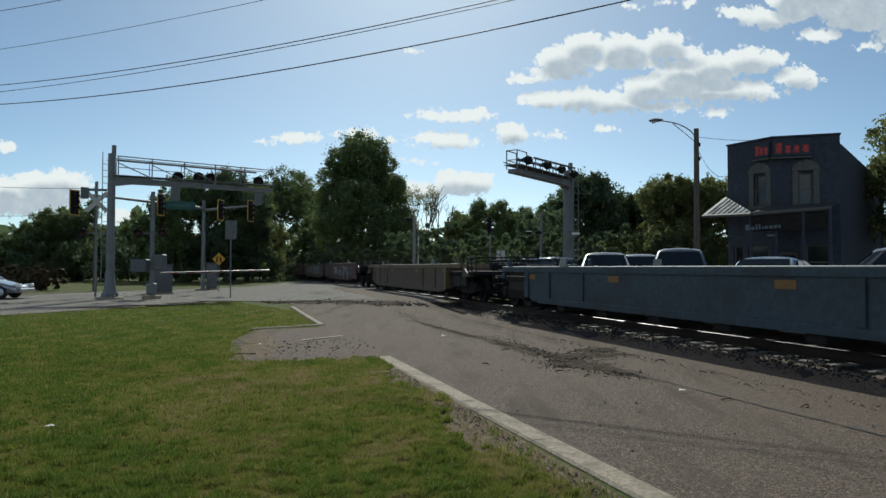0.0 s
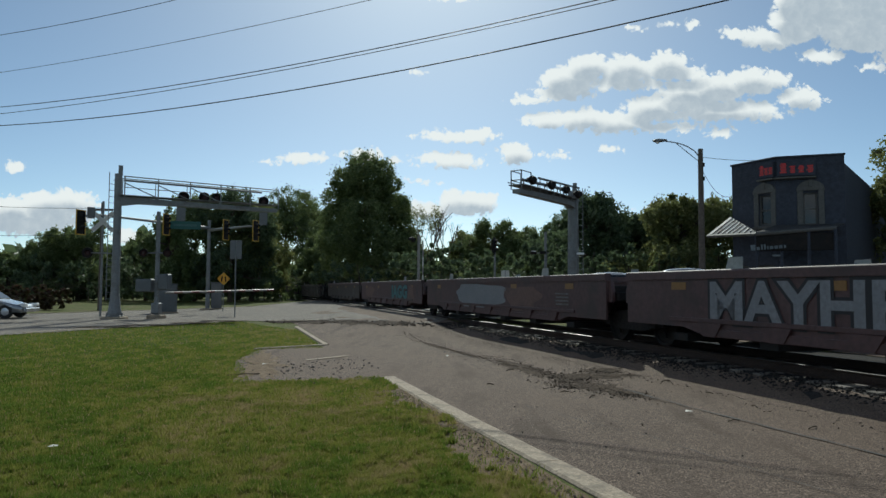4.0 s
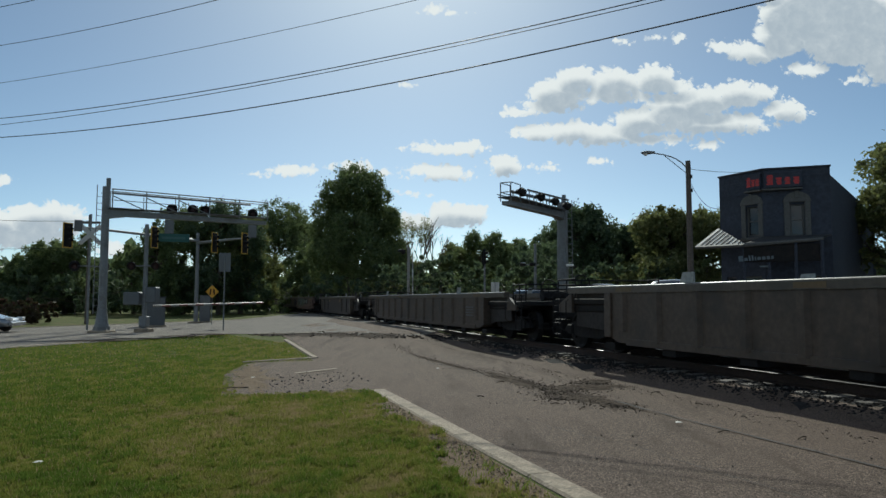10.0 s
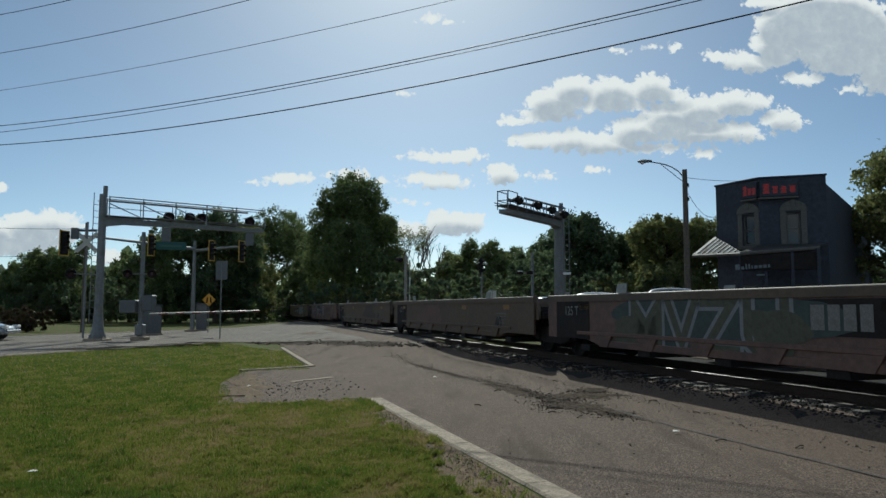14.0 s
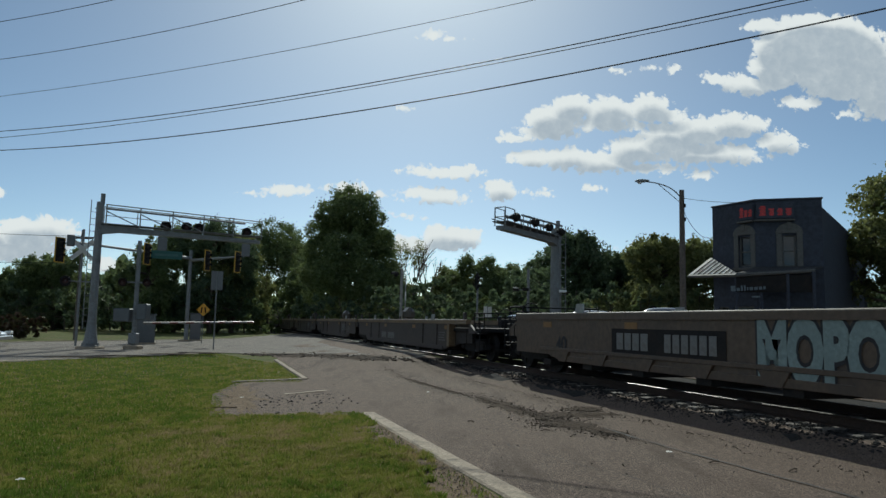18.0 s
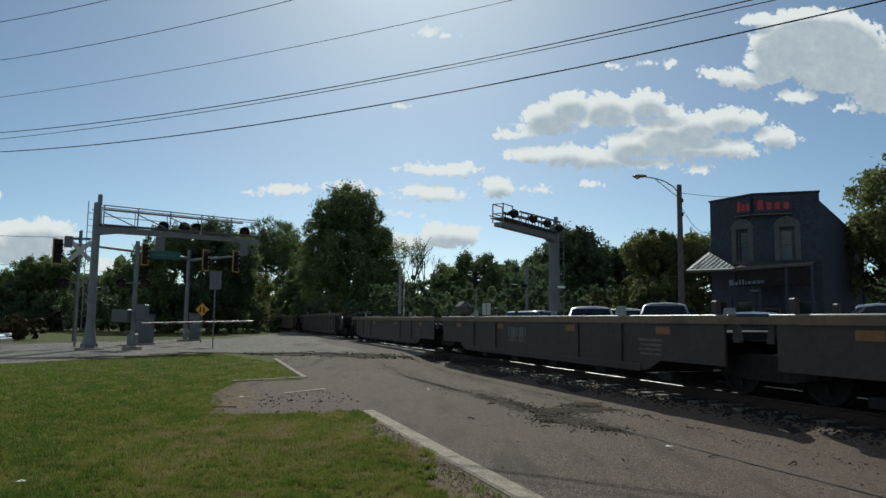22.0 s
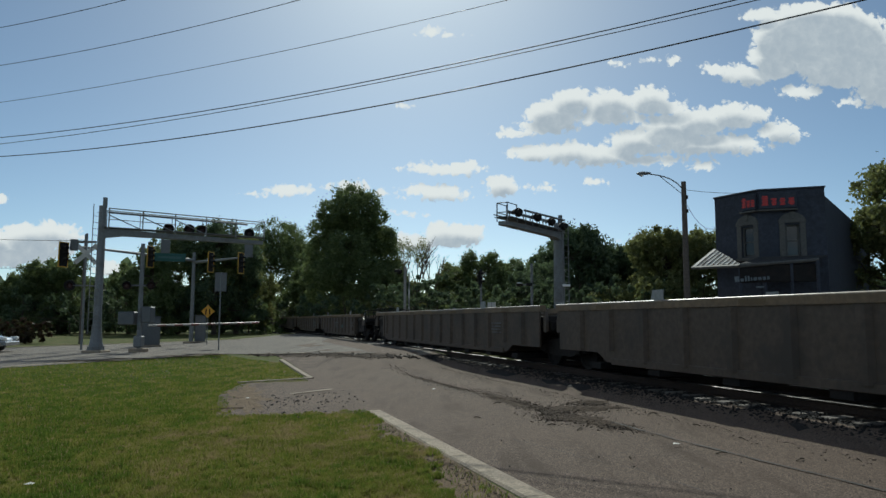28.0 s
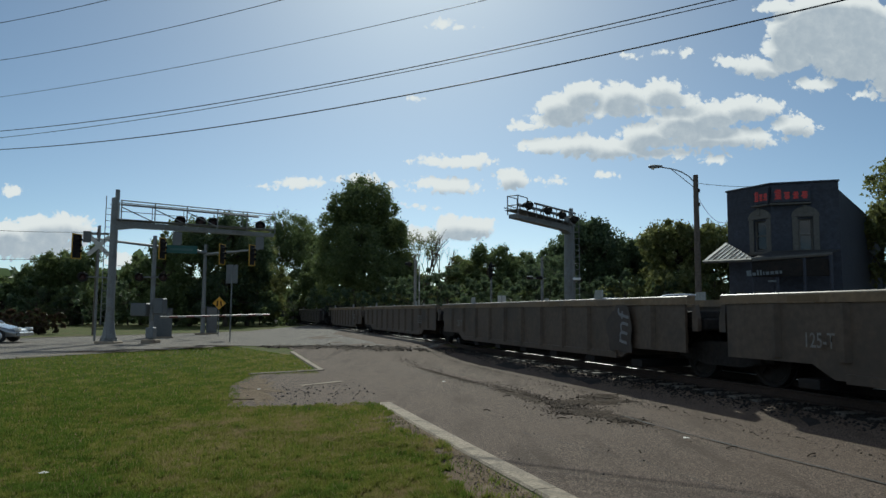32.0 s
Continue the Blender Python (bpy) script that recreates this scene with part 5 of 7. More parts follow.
for z in (-0.9, -1.6):
    part("insulator", Shape().tube((0.12, -0.1, pole_top + z - 0.3), (0.12, -0.1, pole_top + z - 0.12), 0.05, seg=8), BLACK, pole)


def wire(a0, a1, sag, r=0.011, k=20, label="thin black service cable from pole to pub"):
    pts = [a0.lerp(a1, i / k) - Vector((0, 0, sag * 4 * (i / k) * (1 - i / k))) for i in range(k + 1)]
    sh = Shape().path(pts, r, 5)
    return tagged(part("overhead_wire", sh, CABLE), label, "cable", "overhead wires")


wire(base + Vector((0, 0, pole_top - 0.7)), polar(25.2, 38.4, EYE.z + 38 * math.tan(radians(9.65))), 0.12, 0.012, 10)
wire(base + Vector((0, 0, pole_top - 1.2)), polar(21.65, 39.5, EYE.z + 39.5 * math.tan(radians(7.0))), 0.5, 0.012, 12)


def hung(a0, a1, z, drop, r):
    """A wire hung between places (n, s) at one height, running on past both."""
    pts = []
    for i in range(-7, 34):
        q = i / 26
        pts.append(at(a0[0] + (a1[0] - a0[0]) * q, a0[1] + (a1[1] - a0[1]) * q, z + drop * 4 * q * (q - 1)))
    return tagged(part("overhead_wire", Shape().path(pts, r, 5), CABLE), "black overhead cable sagging across the street", "cable", "overhead wires")


hung((-8.3, 31.4), (12.4, 9.9), 8.0, 0.55, 0.017)
hung((-8.6, 32.44), (11.9, 11.91), 9.0, 0.454, 0.015)
hung((-9.0, 33.73), (11.9, 12.4), 9.0, 0.371, 0.012)
hung((-8.2, 30.73), (7.5, 15.93), 10.0, 0.214, 0.009)
hung((-7.1, 26.17), (6.0, 13.55), 10.0, 0.283, 0.010)
hung((-6.2, 22.66), (4.0, 12.92), 10.0, 0.226, 0.010)

# a second pole, thin and dark, behind the tall mast, with two wires to it
base = polar(-26.75, 53)
pole2 = thing("utility_pole", "thin dark wooden pole behind the signal mast", "utility pole", Matrix.Translation(base))
part("pole", Shape().tube((0, 0, -0.3), (0, 0, 7.35), 0.15, 0.10, 10), WOOD, pole2)
part("cross_arm", Shape().box(-0.7, 0.7, -0.06, 0.06, 6.75, 6.9, 0.01), WOOD, pole2)
for z, far_z, r in ((6.95, 7.9, 0.016), (5.2, 5.6, 0.016)):
    wire(base + Vector((0, 0, z)), polar(-41, 62, far_z), 0.35, r, 16, "thin black wire to the pole behind the mast")
# a pale shed glimpsed between the trees
shed = thing("shed", "small pale shed glimpsed between trees", "shed", facing(polar(17.3, 50, 0.3)))
part("wall", Shape().box(-1.0, 1.0, -0.8, 0.8, 0, 2.2, 0.02), SIGN_WHITE, shed)
part("roof", Shape().prism([(-1.2, 2.18), (1.2, 2.18), (0, 2.8)], -1.0, 1.0, "y"), BLACK, shed)

# ---- pub ----
PUB_WALL = material("dark_blue_boards", (0.040, 0.048, 0.068), 0.8, spread=0.3, grain=6, blotch=0.8)
PUB_TRIM = material("pale_trim", (0.105, 0.104, 0.096), 0.7, spread=0.25, grain=9)
METAL_ROOF = material("bare_metal_roof", (0.74, 0.70, 0.62), 0.45, 0.1, spread=0.2, grain=4, blotch=2, second=(0.3, 0.24, 0.18))
GLASS = material("dark_glass", (0.015, 0.018, 0.022), 0.06, spread=0.2, grain=2, bump=0)
SHINGLE = material("dark_shingle", (0.03, 0.03, 0.032), 0.9, spread=0.4, grain=14, blotch=2, bump=0.4)
LED = material("led_red", (0.2, 0.02, 0.02), 0.4, emit=(1.0, 0.05, 0.05, 0.10))
DIM_SIGN = material("sign_letters", (0.12, 0.15, 0.17), 0.5, spread=0.2)
Z0, ZT = 0.3, 8.05
A, B, C, D = polar(21.71, 39.7), polar(24.72, 38.0), polar(29.17, 38.4), polar(31.6, 56)
F_ = polar(21.9, 52)
pub = thing("pub", "two-storey dark blue corner pub with a metal porch roof", "building")


def wall_piece(p, q, z0, z1, holes=(), thick=0.3):
    """A wall from p to q with openings (along from, along to, z from, z to)."""
    way = q - p
    way.z = 0
    length = way.length
    m = Matrix.Translation((p.x, p.y, 0)) @ pose(0, 0, 0, 0, 0, math.degrees(math.atan2(way.y, way.x)))
    sh = Shape()
    x = 0.0
    for h0, h1, b0, b1 in holes:
        sh.box(x, h0, 0, thick, z0, z1, m=m)
        sh.box(h0, h1, 0, thick, z0, b0, m=m), sh.box(h0, h1, 0, thick, b1, z1, m=m)
        x = h1
    sh.box(x, length, 0, thick, z0, z1, m=m)
    return part("wall", sh, PUB_WALL, pub), m, length


def sash(m, h0, h1, b0, b1, trim=True):
    w = part("window", Shape().box(h0, h1, 0.14, 0.16, b0, b1, m=m), GLASS, pub)
    frame_ = Shape()
    for x in (h0 + 0.04, h1 - 0.04):
        frame_.box(x - 0.045, x + 0.045, 0.08, 0.2, b0, b1, m=m)
    for z in (b0 + 0.04, (b0 + b1) / 2, b1 - 0.04):
        frame_.box(h0 + 0.085, h1 - 0.085, 0.1, 0.19, z - 0.035, z + 0.035, m=m)
    part("sash", frame_, PUB_TRIM, w)
    if trim:
        for x in (h0 - 0.14, h1 + 0.14):
            part("casing", Shape().box(x - 0.13, x + 0.13, -0.06, 0.0, b0 - 0.05, b1 + 0.1, 0.012, m=m), PUB_TRIM, w)
        arch = []
        mid, half = (h0 + h1) / 2, (h1 - h0) / 2 + 0.3
        for f in range(13):
            a0 = math.pi * f / 12
            arch.append((mid + half * math.cos(a0), b1 + 0.1 + 0.5 * math.sin(a0)))
        hood = Shape().prism(arch, -0.09, 0.0, "y")
        hood.v = [tuple(m @ Vector(v)) for v in hood.v]
        part("hood_mould", hood, PUB_TRIM, w, "pale arched window hood")
        part("keystone", Shape().box(mid - 0.1, mid + 0.1, -0.13, -0.09, b1 + 0.28, b1 + 0.64, 0.015, m=m), PUB_TRIM, w)
        part("sill", Shape().box(h0 - 0.32, h1 + 0.32, -0.12, 0.02, b0 - 0.2, b0 - 0.05, 0.015, m=m), PUB_TRIM, w)


def along(p, q, az):
    """How far along p to q the bearing az cuts it."""
    d, e = (q - p).xy, Vector((math.sin(radians(az)), math.cos(radians(az))))
    return (p.x * e.y - p.y * e.x) / (d.y * e.x - d.x * e.y) * d.length


h = [(along(A, B, 23.55), along(A, B, 24.38), 4.8, 6.3)]
_, mA, lA = wall_piece(A, B, 3.6, ZT, h)
sash(mA, *h[0])
h = [(along(B, C, 26.5), along(B, C, 27.45), 4.75, 6.3)]
_, mB, lB = wall_piece(B, C, 3.6, ZT, h)
sash(mB, *h[0])
wall_piece(C, D, Z0 - 0.2, ZT - 0.4)
wall_piece(D, F_, Z0 - 0.2, ZT - 0.4)
wall_piece(F_, A, Z0 - 0.2, ZT - 0.2)
roof = Shape()
roof.add([(*v.xy, ZT - 0.6) for v in (A, B, C, D, F_)], [(0, 1, 2, 3, 4)])
roof.add([(*v.xy, ZT - 0.75) for v in (A, B, C, D, F_)], [(4, 3, 2, 1, 0)])
part("roof", roof, BLACK, pub)
for p, q, zt in ((A, B, ZT), (B, C, ZT)):
    way = q - p
    m = Matrix.Translation((p.x, p.y, 0)) @ pose(0, 0, 0, 0, 0, math.degrees(math.atan2(way.y, way.x)))
    part("coping", Shape().box(-0.05, way.xy.length + 0.05, -0.08, 0.38, zt, zt + 0.09, 0.02, m=m), PUB_WALL, pub)
for k in range(9):
    for p, q in ((A, B), (B, C)):
        way = q - p
        m = Matrix.Translation((p.x, p.y, 0)) @ pose(0, 0, 0, 0, 0, math.degrees(math.atan2(way.y, way.x)))
        part("board", Shape().box(0.02, way.xy.length - 0.02, -0.02, 0.0, 6.78 + k * 0.14, 6.9 + k * 0.14, m=m), PUB_WALL, pub)
# ground floor under the porch: piers, shop windows, door
_, mg, _ = wall_piece(A, B, Z0 - 0.2, 3.6, [(0.35, 0.95, 1.1, 2.8), (1.25, lA - 0.2, 1.1, 2.8)])
sash(mg, 0.35, 0.95, 1.1, 2.8, False), sash(mg, 1.25, lA - 0.2, 1.1, 2.8, False)
_, mg2, _ = wall_piece(B, C, Z0 - 0.2, 3.6, [(0.3, 1.2, 0.35, 2.5), (1.5, lB - 0.3, 1.1, 2.8)])
sash(mg2, 1.5, lB - 0.3, 1.1, 2.8, False)
door = part("door", Shape().box(0.32, 1.18, 0.12, 0.17, 0.3, 2.48, 0.01, m=mg2), WOOD, pub)
part("door_pane", Shape().box(0.48, 1.02, 0.10, 0.118, 1.2, 2.3, m=mg2), GLASS, door)
# porch: hipped metal roof that runs along the front
apex, left_eave, corner, right_eave, right_top = polar(21.55, 39.3, EYE.z + 39.3 * math.tan(radians(5.48))), polar(19.95, 40.3, 4.55), polar(23.35, 36.1, 4.3), polar(28.6, 36.4, 4.5), polar(29.1, 38.2, 4.75)
for name, loop, ribs in (("porch_roof", (left_eave, corner, apex), 9), ("porch_roof", (corner, right_eave, right_top, polar(24.6, 37.95, 4.75)), 0)):
    nrm = (loop[1] - loop[0]).cross(loop[2] - loop[0]).normalized()
    nrm = nrm if nrm.z > 0 else -nrm
    sh = Shape()
    k = len(loop)
    sh.add([v for v in loop] + [v - nrm * 0.06 for v in loop], [tuple(range(k)), tuple(range(2 * k - 1, k - 1, -1))] + [(i, (i + 1) % k, k + (i + 1) % k, k + i) for i in range(k)])
    pr = part(name, sh, METAL_ROOF if ribs else SHINGLE, pub, "bare metal porch roof with standing seams" if ribs else "dark shingled porch roof")
    for i in range(1, ribs):
        f = i / ribs
        low = loop[0].lerp(loop[1], f)
        hi_ = loop[2].lerp(loop[1], f)
        part("seam", Shape().tube(low + nrm * 0.02, hi_ + nrm * 0.02, 0.02, seg=5), RUST, pr)
for p, q in ((left_eave, corner), (corner, right_eave)):
    part("eave_board", Shape().tube(p - Vector((0, 0, 0.1)), q - Vector((0, 0, 0.1)), 0.09, seg=6), PUB_TRIM, pub)
for az in (23.3, 25.0, 26.8, 28.5):
    foot = polar(az, 36.3, 0.2)
    part("porch_post", Shape().tube(foot, foot + Vector((0, 0, 4.15)), 0.08, seg=8), PUB_WALL, pub)
part("sign_board", Shape().box(0, 3.25, -0.04, 0.04, 3.4, 4.2, 0.02, m=Matrix.Translation(polar(23.3, 36.2)) @ pose(0, 0, 0, 0, 0, math.degrees(math.atan2(*reversed((polar(28.5, 36.4) - polar(23.3, 36.2)).xy))))), BLACK, pub, "dark fascia sign board with pale lettering")
mS = Matrix.Translation(polar(23.1, 36.0, -0.2)) @ pose(0, 0, 0, 0, 0, math.degrees(math.atan2(*reversed((polar(28.5, 36.4) - polar(23.3, 36.2)).xy))))
x = 0.15
for w, hgt in ((0.2, 0.36), (0.14, 0.2), (0.08, 0.34), (0.08, 0.34), (0.06, 0.22), (0.15, 0.2), (0.15, 0.2), (0.14, 0.2), (0.1, 0.2)):
    part("sign_bar", Shape().box(x, x + w, -0.055, -0.045, 3.62, 3.62 + hgt * 0.72, m=mS @ pose(0, 0, 0, 0, -4, 0)), DIM_SIGN, pub)
    x += w + 0.05
part("sign_bar", Shape().box(0.8, 1.15, -0.055, -0.045, 3.34, 3.42, m=mS), DIM_SIGN, pub)
# red light sign in two panels round the corner, its letters as plain bars
for m, x0, x1, widths in ((mA, along(A, B, 23.75), lA - 0.02, (0.24, 0.22, 0.24)), (mB, 0.05, along(B, C, 27.35), (0.3, 0.26, 0.26, 0.28))):
    board = part("led_sign", Shape().box(x0, x1, -0.16, -0.03, 7.12, 7.9, 0.02, m=m), PUB_WALL, pub, "dark panel with red glowing lettering")
    gap = (x1 - x0 - sum(widths)) / (len(widths) + 1)
    x = x0 + gap
    for i, w in enumerate(widths):
        hgt = 0.5 if i == 0 else 0.36
        rows = 6 if i == 0 else 4
        for r in range(rows):
            cut = (0.0, 0.05, 0.02, 0.06)[(r + i) % 4]
            part("led_bar", Shape().box(x + cut, x + w - cut * 0.5, -0.175, -0.165, 7.28 + r * hgt / rows, 7.28 + (r + 0.72) * hgt / rows, m=m), LED, board)
        x += w + gap
    part("sign_ledge", Shape().box(x0 - 0.1, x1, -0.25, -0.02, 7.0, 7.08, 0.01, m=m), PUB_TRIM, pub)

# ---- parked and waiting vehicles ----
TYRE = material("tyre_rubber", (0.02, 0.02, 0.021), 0.85, spread=0.2, grain=30)
CHROME = material("wheel_alloy", (0.5, 0.5, 0.52), 0.3, 0.9, spread=0.1)
TAIL = material("tail_lamp", (0.3, 0.02, 0.02), 0.2, spread=0.1)


def vehicle(name, label, m, paint_, length, height, kind, width=1.82):
    """kind gives the side profile: sedan, suv or van."""
    L, H = length, height
    belt = H * {"sedan": 0.62, "suv": 0.60, "van": 0.58}[kind]
    prof = {
        "sedan": [(0, 0.30), (0, 0.55), (0.03, 0.68), (0.10, 0.72), (0.27, belt + 0.03), (0.42, H - 0.03), (0.50, H), (0.62, H - 0.02), (0.82, belt + 0.08), (0.97, belt), (1.0, belt - 0.15), (1.0, 0.35)],
        "suv": [(0, 0.35), (0, 0.75), (0.03, 0.88), (0.22, belt), (0.36, H - 0.04), (0.44, H), (0.85, H - 0.02), (0.96, belt), (1.0, belt - 0.2), (1.0, 0.4)],
        "van": [(0, 0.35), (0, 0.75), (0.03, 0.9), (0.14, belt), (0.27, H - 0.06), (0.34, H), (0.96, H - 0.02), (0.99, belt), (1.0, 0.9), (1.0, 0.4)],
    }[kind]
    prof = [(x * L - L / 2, z) for x, z in prof]
    ob = thing(name, label, "car" if kind != "van" else "van", m)
    def half(z):
        return width / 2 * (1 - 0.02 * abs(z - 0.7)) if z < belt else width / 2 * (1 - 0.26 * (z - belt) / (H - belt))
    sh = Shape()
    sh.smooth = True
    k = len(prof)
    cols = (-1.0, -0.96, -0.86, -0.6, 0.0, 0.6, 0.86, 0.96, 1.0)
    v = []
    for c in cols:
        # upper surfaces crown towards the middle and roll over at the shoulders
        for x, z in prof:
            up = max(0.0, (z - 0.5) / (H - 0.5))
            nose = 1 - 0.05 * (abs(x) / (L / 2)) ** 4 * c * c
            v.append((x * nose, c * half(z), z - up * (0.05 * c * c + 0.05 * abs(c) ** 10)))
    for a0 in range(len(cols) - 1):
        sh.f += [(a0 * k + i, a0 * k + (i + 1) % k, (a0 + 1) * k + (i + 1) % k, (a0 + 1) * k + i) for i in range(k)]
        sh.m += [0] * k
    sh.v = [tuple(q) for q in v]
    n_ = len(cols) - 1
    sh.f += [tuple(range(k)), tuple(n_ * k + i for i in range(k - 1, -1, -1))]
    sh.m += [0, 0]
    body = part("body", sh, paint_, ob)
    top = [p for p in prof if p[1] > belt - 0.001]
    front, back = min(top), max(top)
    roof_x = [p[0] for p in prof if p[1] > H - 0.07]
    r0, r1 = min(roof_x), max(roof_x)
    for s in (-1, 1):
        splits = [0.0, 0.5, 1.0] if kind != "van" else [0.0, 0.34, 0.68, 1.0]
        for f0, f1 in zip(splits, splits[1:]):
            zb, zt = belt + 0.06, H - 0.12
            xb = [front[0] + 0.35 + (back[0] - 0.2 - front[0] - 0.35) * f for f in (f0, f1)]
            xt = [r0 + 0.12 + (r1 - r0 - 0.2) * f for f in (f0, f1)]
            q = [(xb[0] + 0.04, zb), (xb[1] - 0.04, zb), (xt[1] - 0.04, zt), (xt[0] + 0.04, zt)]
            w = Shape().add([(x, s * (half(z) + 0.012), z) for x, z in q] + [(x, s * (half(z) - 0.02), z) for x, z in q], [(0, 1, 2, 3), (7, 6, 5, 4), (0, 4, 5, 1), (1, 5, 6, 2), (2, 6, 7, 3), (3, 7, 4, 0)])
            part("side_window", w, GLASS, ob)
        part("headlight", Shape().box(-L / 2 - 0.01, -L / 2 + 0.3, s * (width / 2 - 0.38), s * (width / 2 - 0.02), 0.58, 0.74, 0.04), LAMP_GLASS, ob)
        part("tail_light", Shape().box(L / 2 - 0.12, L / 2 + 0.01, s * (width / 2 - 0.3), s * (width / 2 - 0.02), belt - 0.32, belt - 0.1, 0.03), TAIL, ob)
        part("mirror", Shape().box(front[0] + 0.5, front[0] + 0.66, s * (width / 2 - 0.02), s * (width / 2 + 0.2), belt, belt + 0.14, 0.03), paint_, ob)
        for x in (-L * 0.31, L * 0.30):
            wheel = part("wheel", Shape().lathe([(0.2, -0.1), (0.31, -0.11), (0.335, -0.06), (0.335, 0.06), (0.31, 0.11), (0.2, 0.1)], Matrix.Translation((x, s * (width / 2 - 0.1), 0.335)) @ pose(0, 0, 0, 90, 0, 0), 20), TYRE, ob)
            part("rim", Shape().lathe([(0.2, -0.02), (0.19, 0.02), (0.05, 0.035)], Matrix.Translation((x, s * (width / 2 - 0.02), 0.335)) @ pose(0, 0, 0, -90 * s, 0, 0), 14), CHROME, wheel)
    for (xa, za), (xb2, zb2) in ((front, min(p for p in prof if p[1] > H - 0.07)), (back, max(p for p in prof if p[1] > H - 0.07))):
        q = []
        for f, inset in ((0.1, 0.12), (0.9, 0.1)):
            x, z = xa + (xb2 - xa) * f, za + (zb2 - za) * f
            q.append((x, half(z) - inset, z))
        out = Vector((-(zb2 - za), 0, xb2 - xa)).normalized() * 0.015
        out = out if out.z > 0 else -out
        q = [Vector(p_) for p_ in (q[0], (q[0][0], -q[0][1], q[0][2]), (q[1][0], -q[1][1], q[1][2]), q[1])]
        part("windscreen", Shape().add([p_ + out for p_ in q] + [p_ - out for p_ in q], [(0, 1, 2, 3), (7, 6, 5, 4), (0, 4, 5, 1), (1, 5, 6, 2), (2, 6, 7, 3), (3, 7, 4, 0)]), GLASS, ob)
    part("bumper", Shape().box(-L / 2 - 0.06, -L / 2 + 0.1, -width / 2 + 0.06, width / 2 - 0.06, 0.32, 0.52, 0.04), paint_, ob)
    return ob


SILVER = material("silver_car_paint", (0.34, 0.36, 0.38), 0.25, 0.6, spread=0.05, grain=80, bump=0, coat=0.6)
DARK_PAINT = material("dark_car_paint", (0.03, 0.035, 0.05), 0.2, 0.3, spread=0.05, grain=80, bump=0, coat=0.8)
GREY_PAINT = material("grey_car_paint", (0.16, 0.17, 0.19), 0.22, 0.5, spread=0.05, grain=80, bump=0, coat=0.8)
BLUE_PAINT = material("blue_car_paint", (0.05, 0.12, 0.2), 0.2, 0.3, spread=0.05, grain=80, bump=0, coat=0.8)


def parked(az, dist, heading, *args, z=0.31, **more):
    return vehicle(args[0], args[1], Matrix.Translation(polar(az, dist, z)) @ pose(0, 0, 0, 0, 0, heading), *args[2:], **more)


parked(-34.0, 42.0, 190, "sedan", "silver sedan waiting on the road", SILVER, 4.7, 1.45, "sedan", z=0.01)
parked(18.3, 25.0, 70, "van", "dark minivan parked beyond the track", DARK_PAINT, 4.9, 1.98, "van")
parked(12.6, 25.0, 78, "suv", "dark silver car parked beyond the track", GREY_PAINT, 4.6, 1.86, "suv")
parked(15.3, 29.0, 75, "suv", "silver car parked beyond the track", SILVER, 4.6, 1.88, "suv")
parked(8.6, 33.0, 120, "suv", "dark grey car parked far beyond the track", DARK_PAINT, 4.8, 1.84, "suv")
parked(24.6, 20.5, 48, "sedan", "blue-grey sedan parked beyond the track", BLUE_PAINT, 4.4, 1.64, "sedan")
parked(33.2, 19.4, -30, "suv", "dark estate car parked beyond the track", DARK_PAINT, 4.8, 1.83, "suv")
# ---- trees ----
BARK = material("bark", (0.10, 0.08, 0.06), 0.95, spread=0.4, grain=14, blotch=3, bump=0.6)
LEAVES = leafy("oak_leaves", (0.11, 0.15, 0.055), (0.205, 0.245, 0.095), 0.5)
LEAVES_DARK = leafy("dark_leaves", (0.08, 0.115, 0.06), (0.14, 0.185, 0.09), 0.5)
LEAVES_LIGHT = leafy("pale_leaves", (0.14, 0.165, 0.055), (0.25, 0.255, 0.095), 0.5)


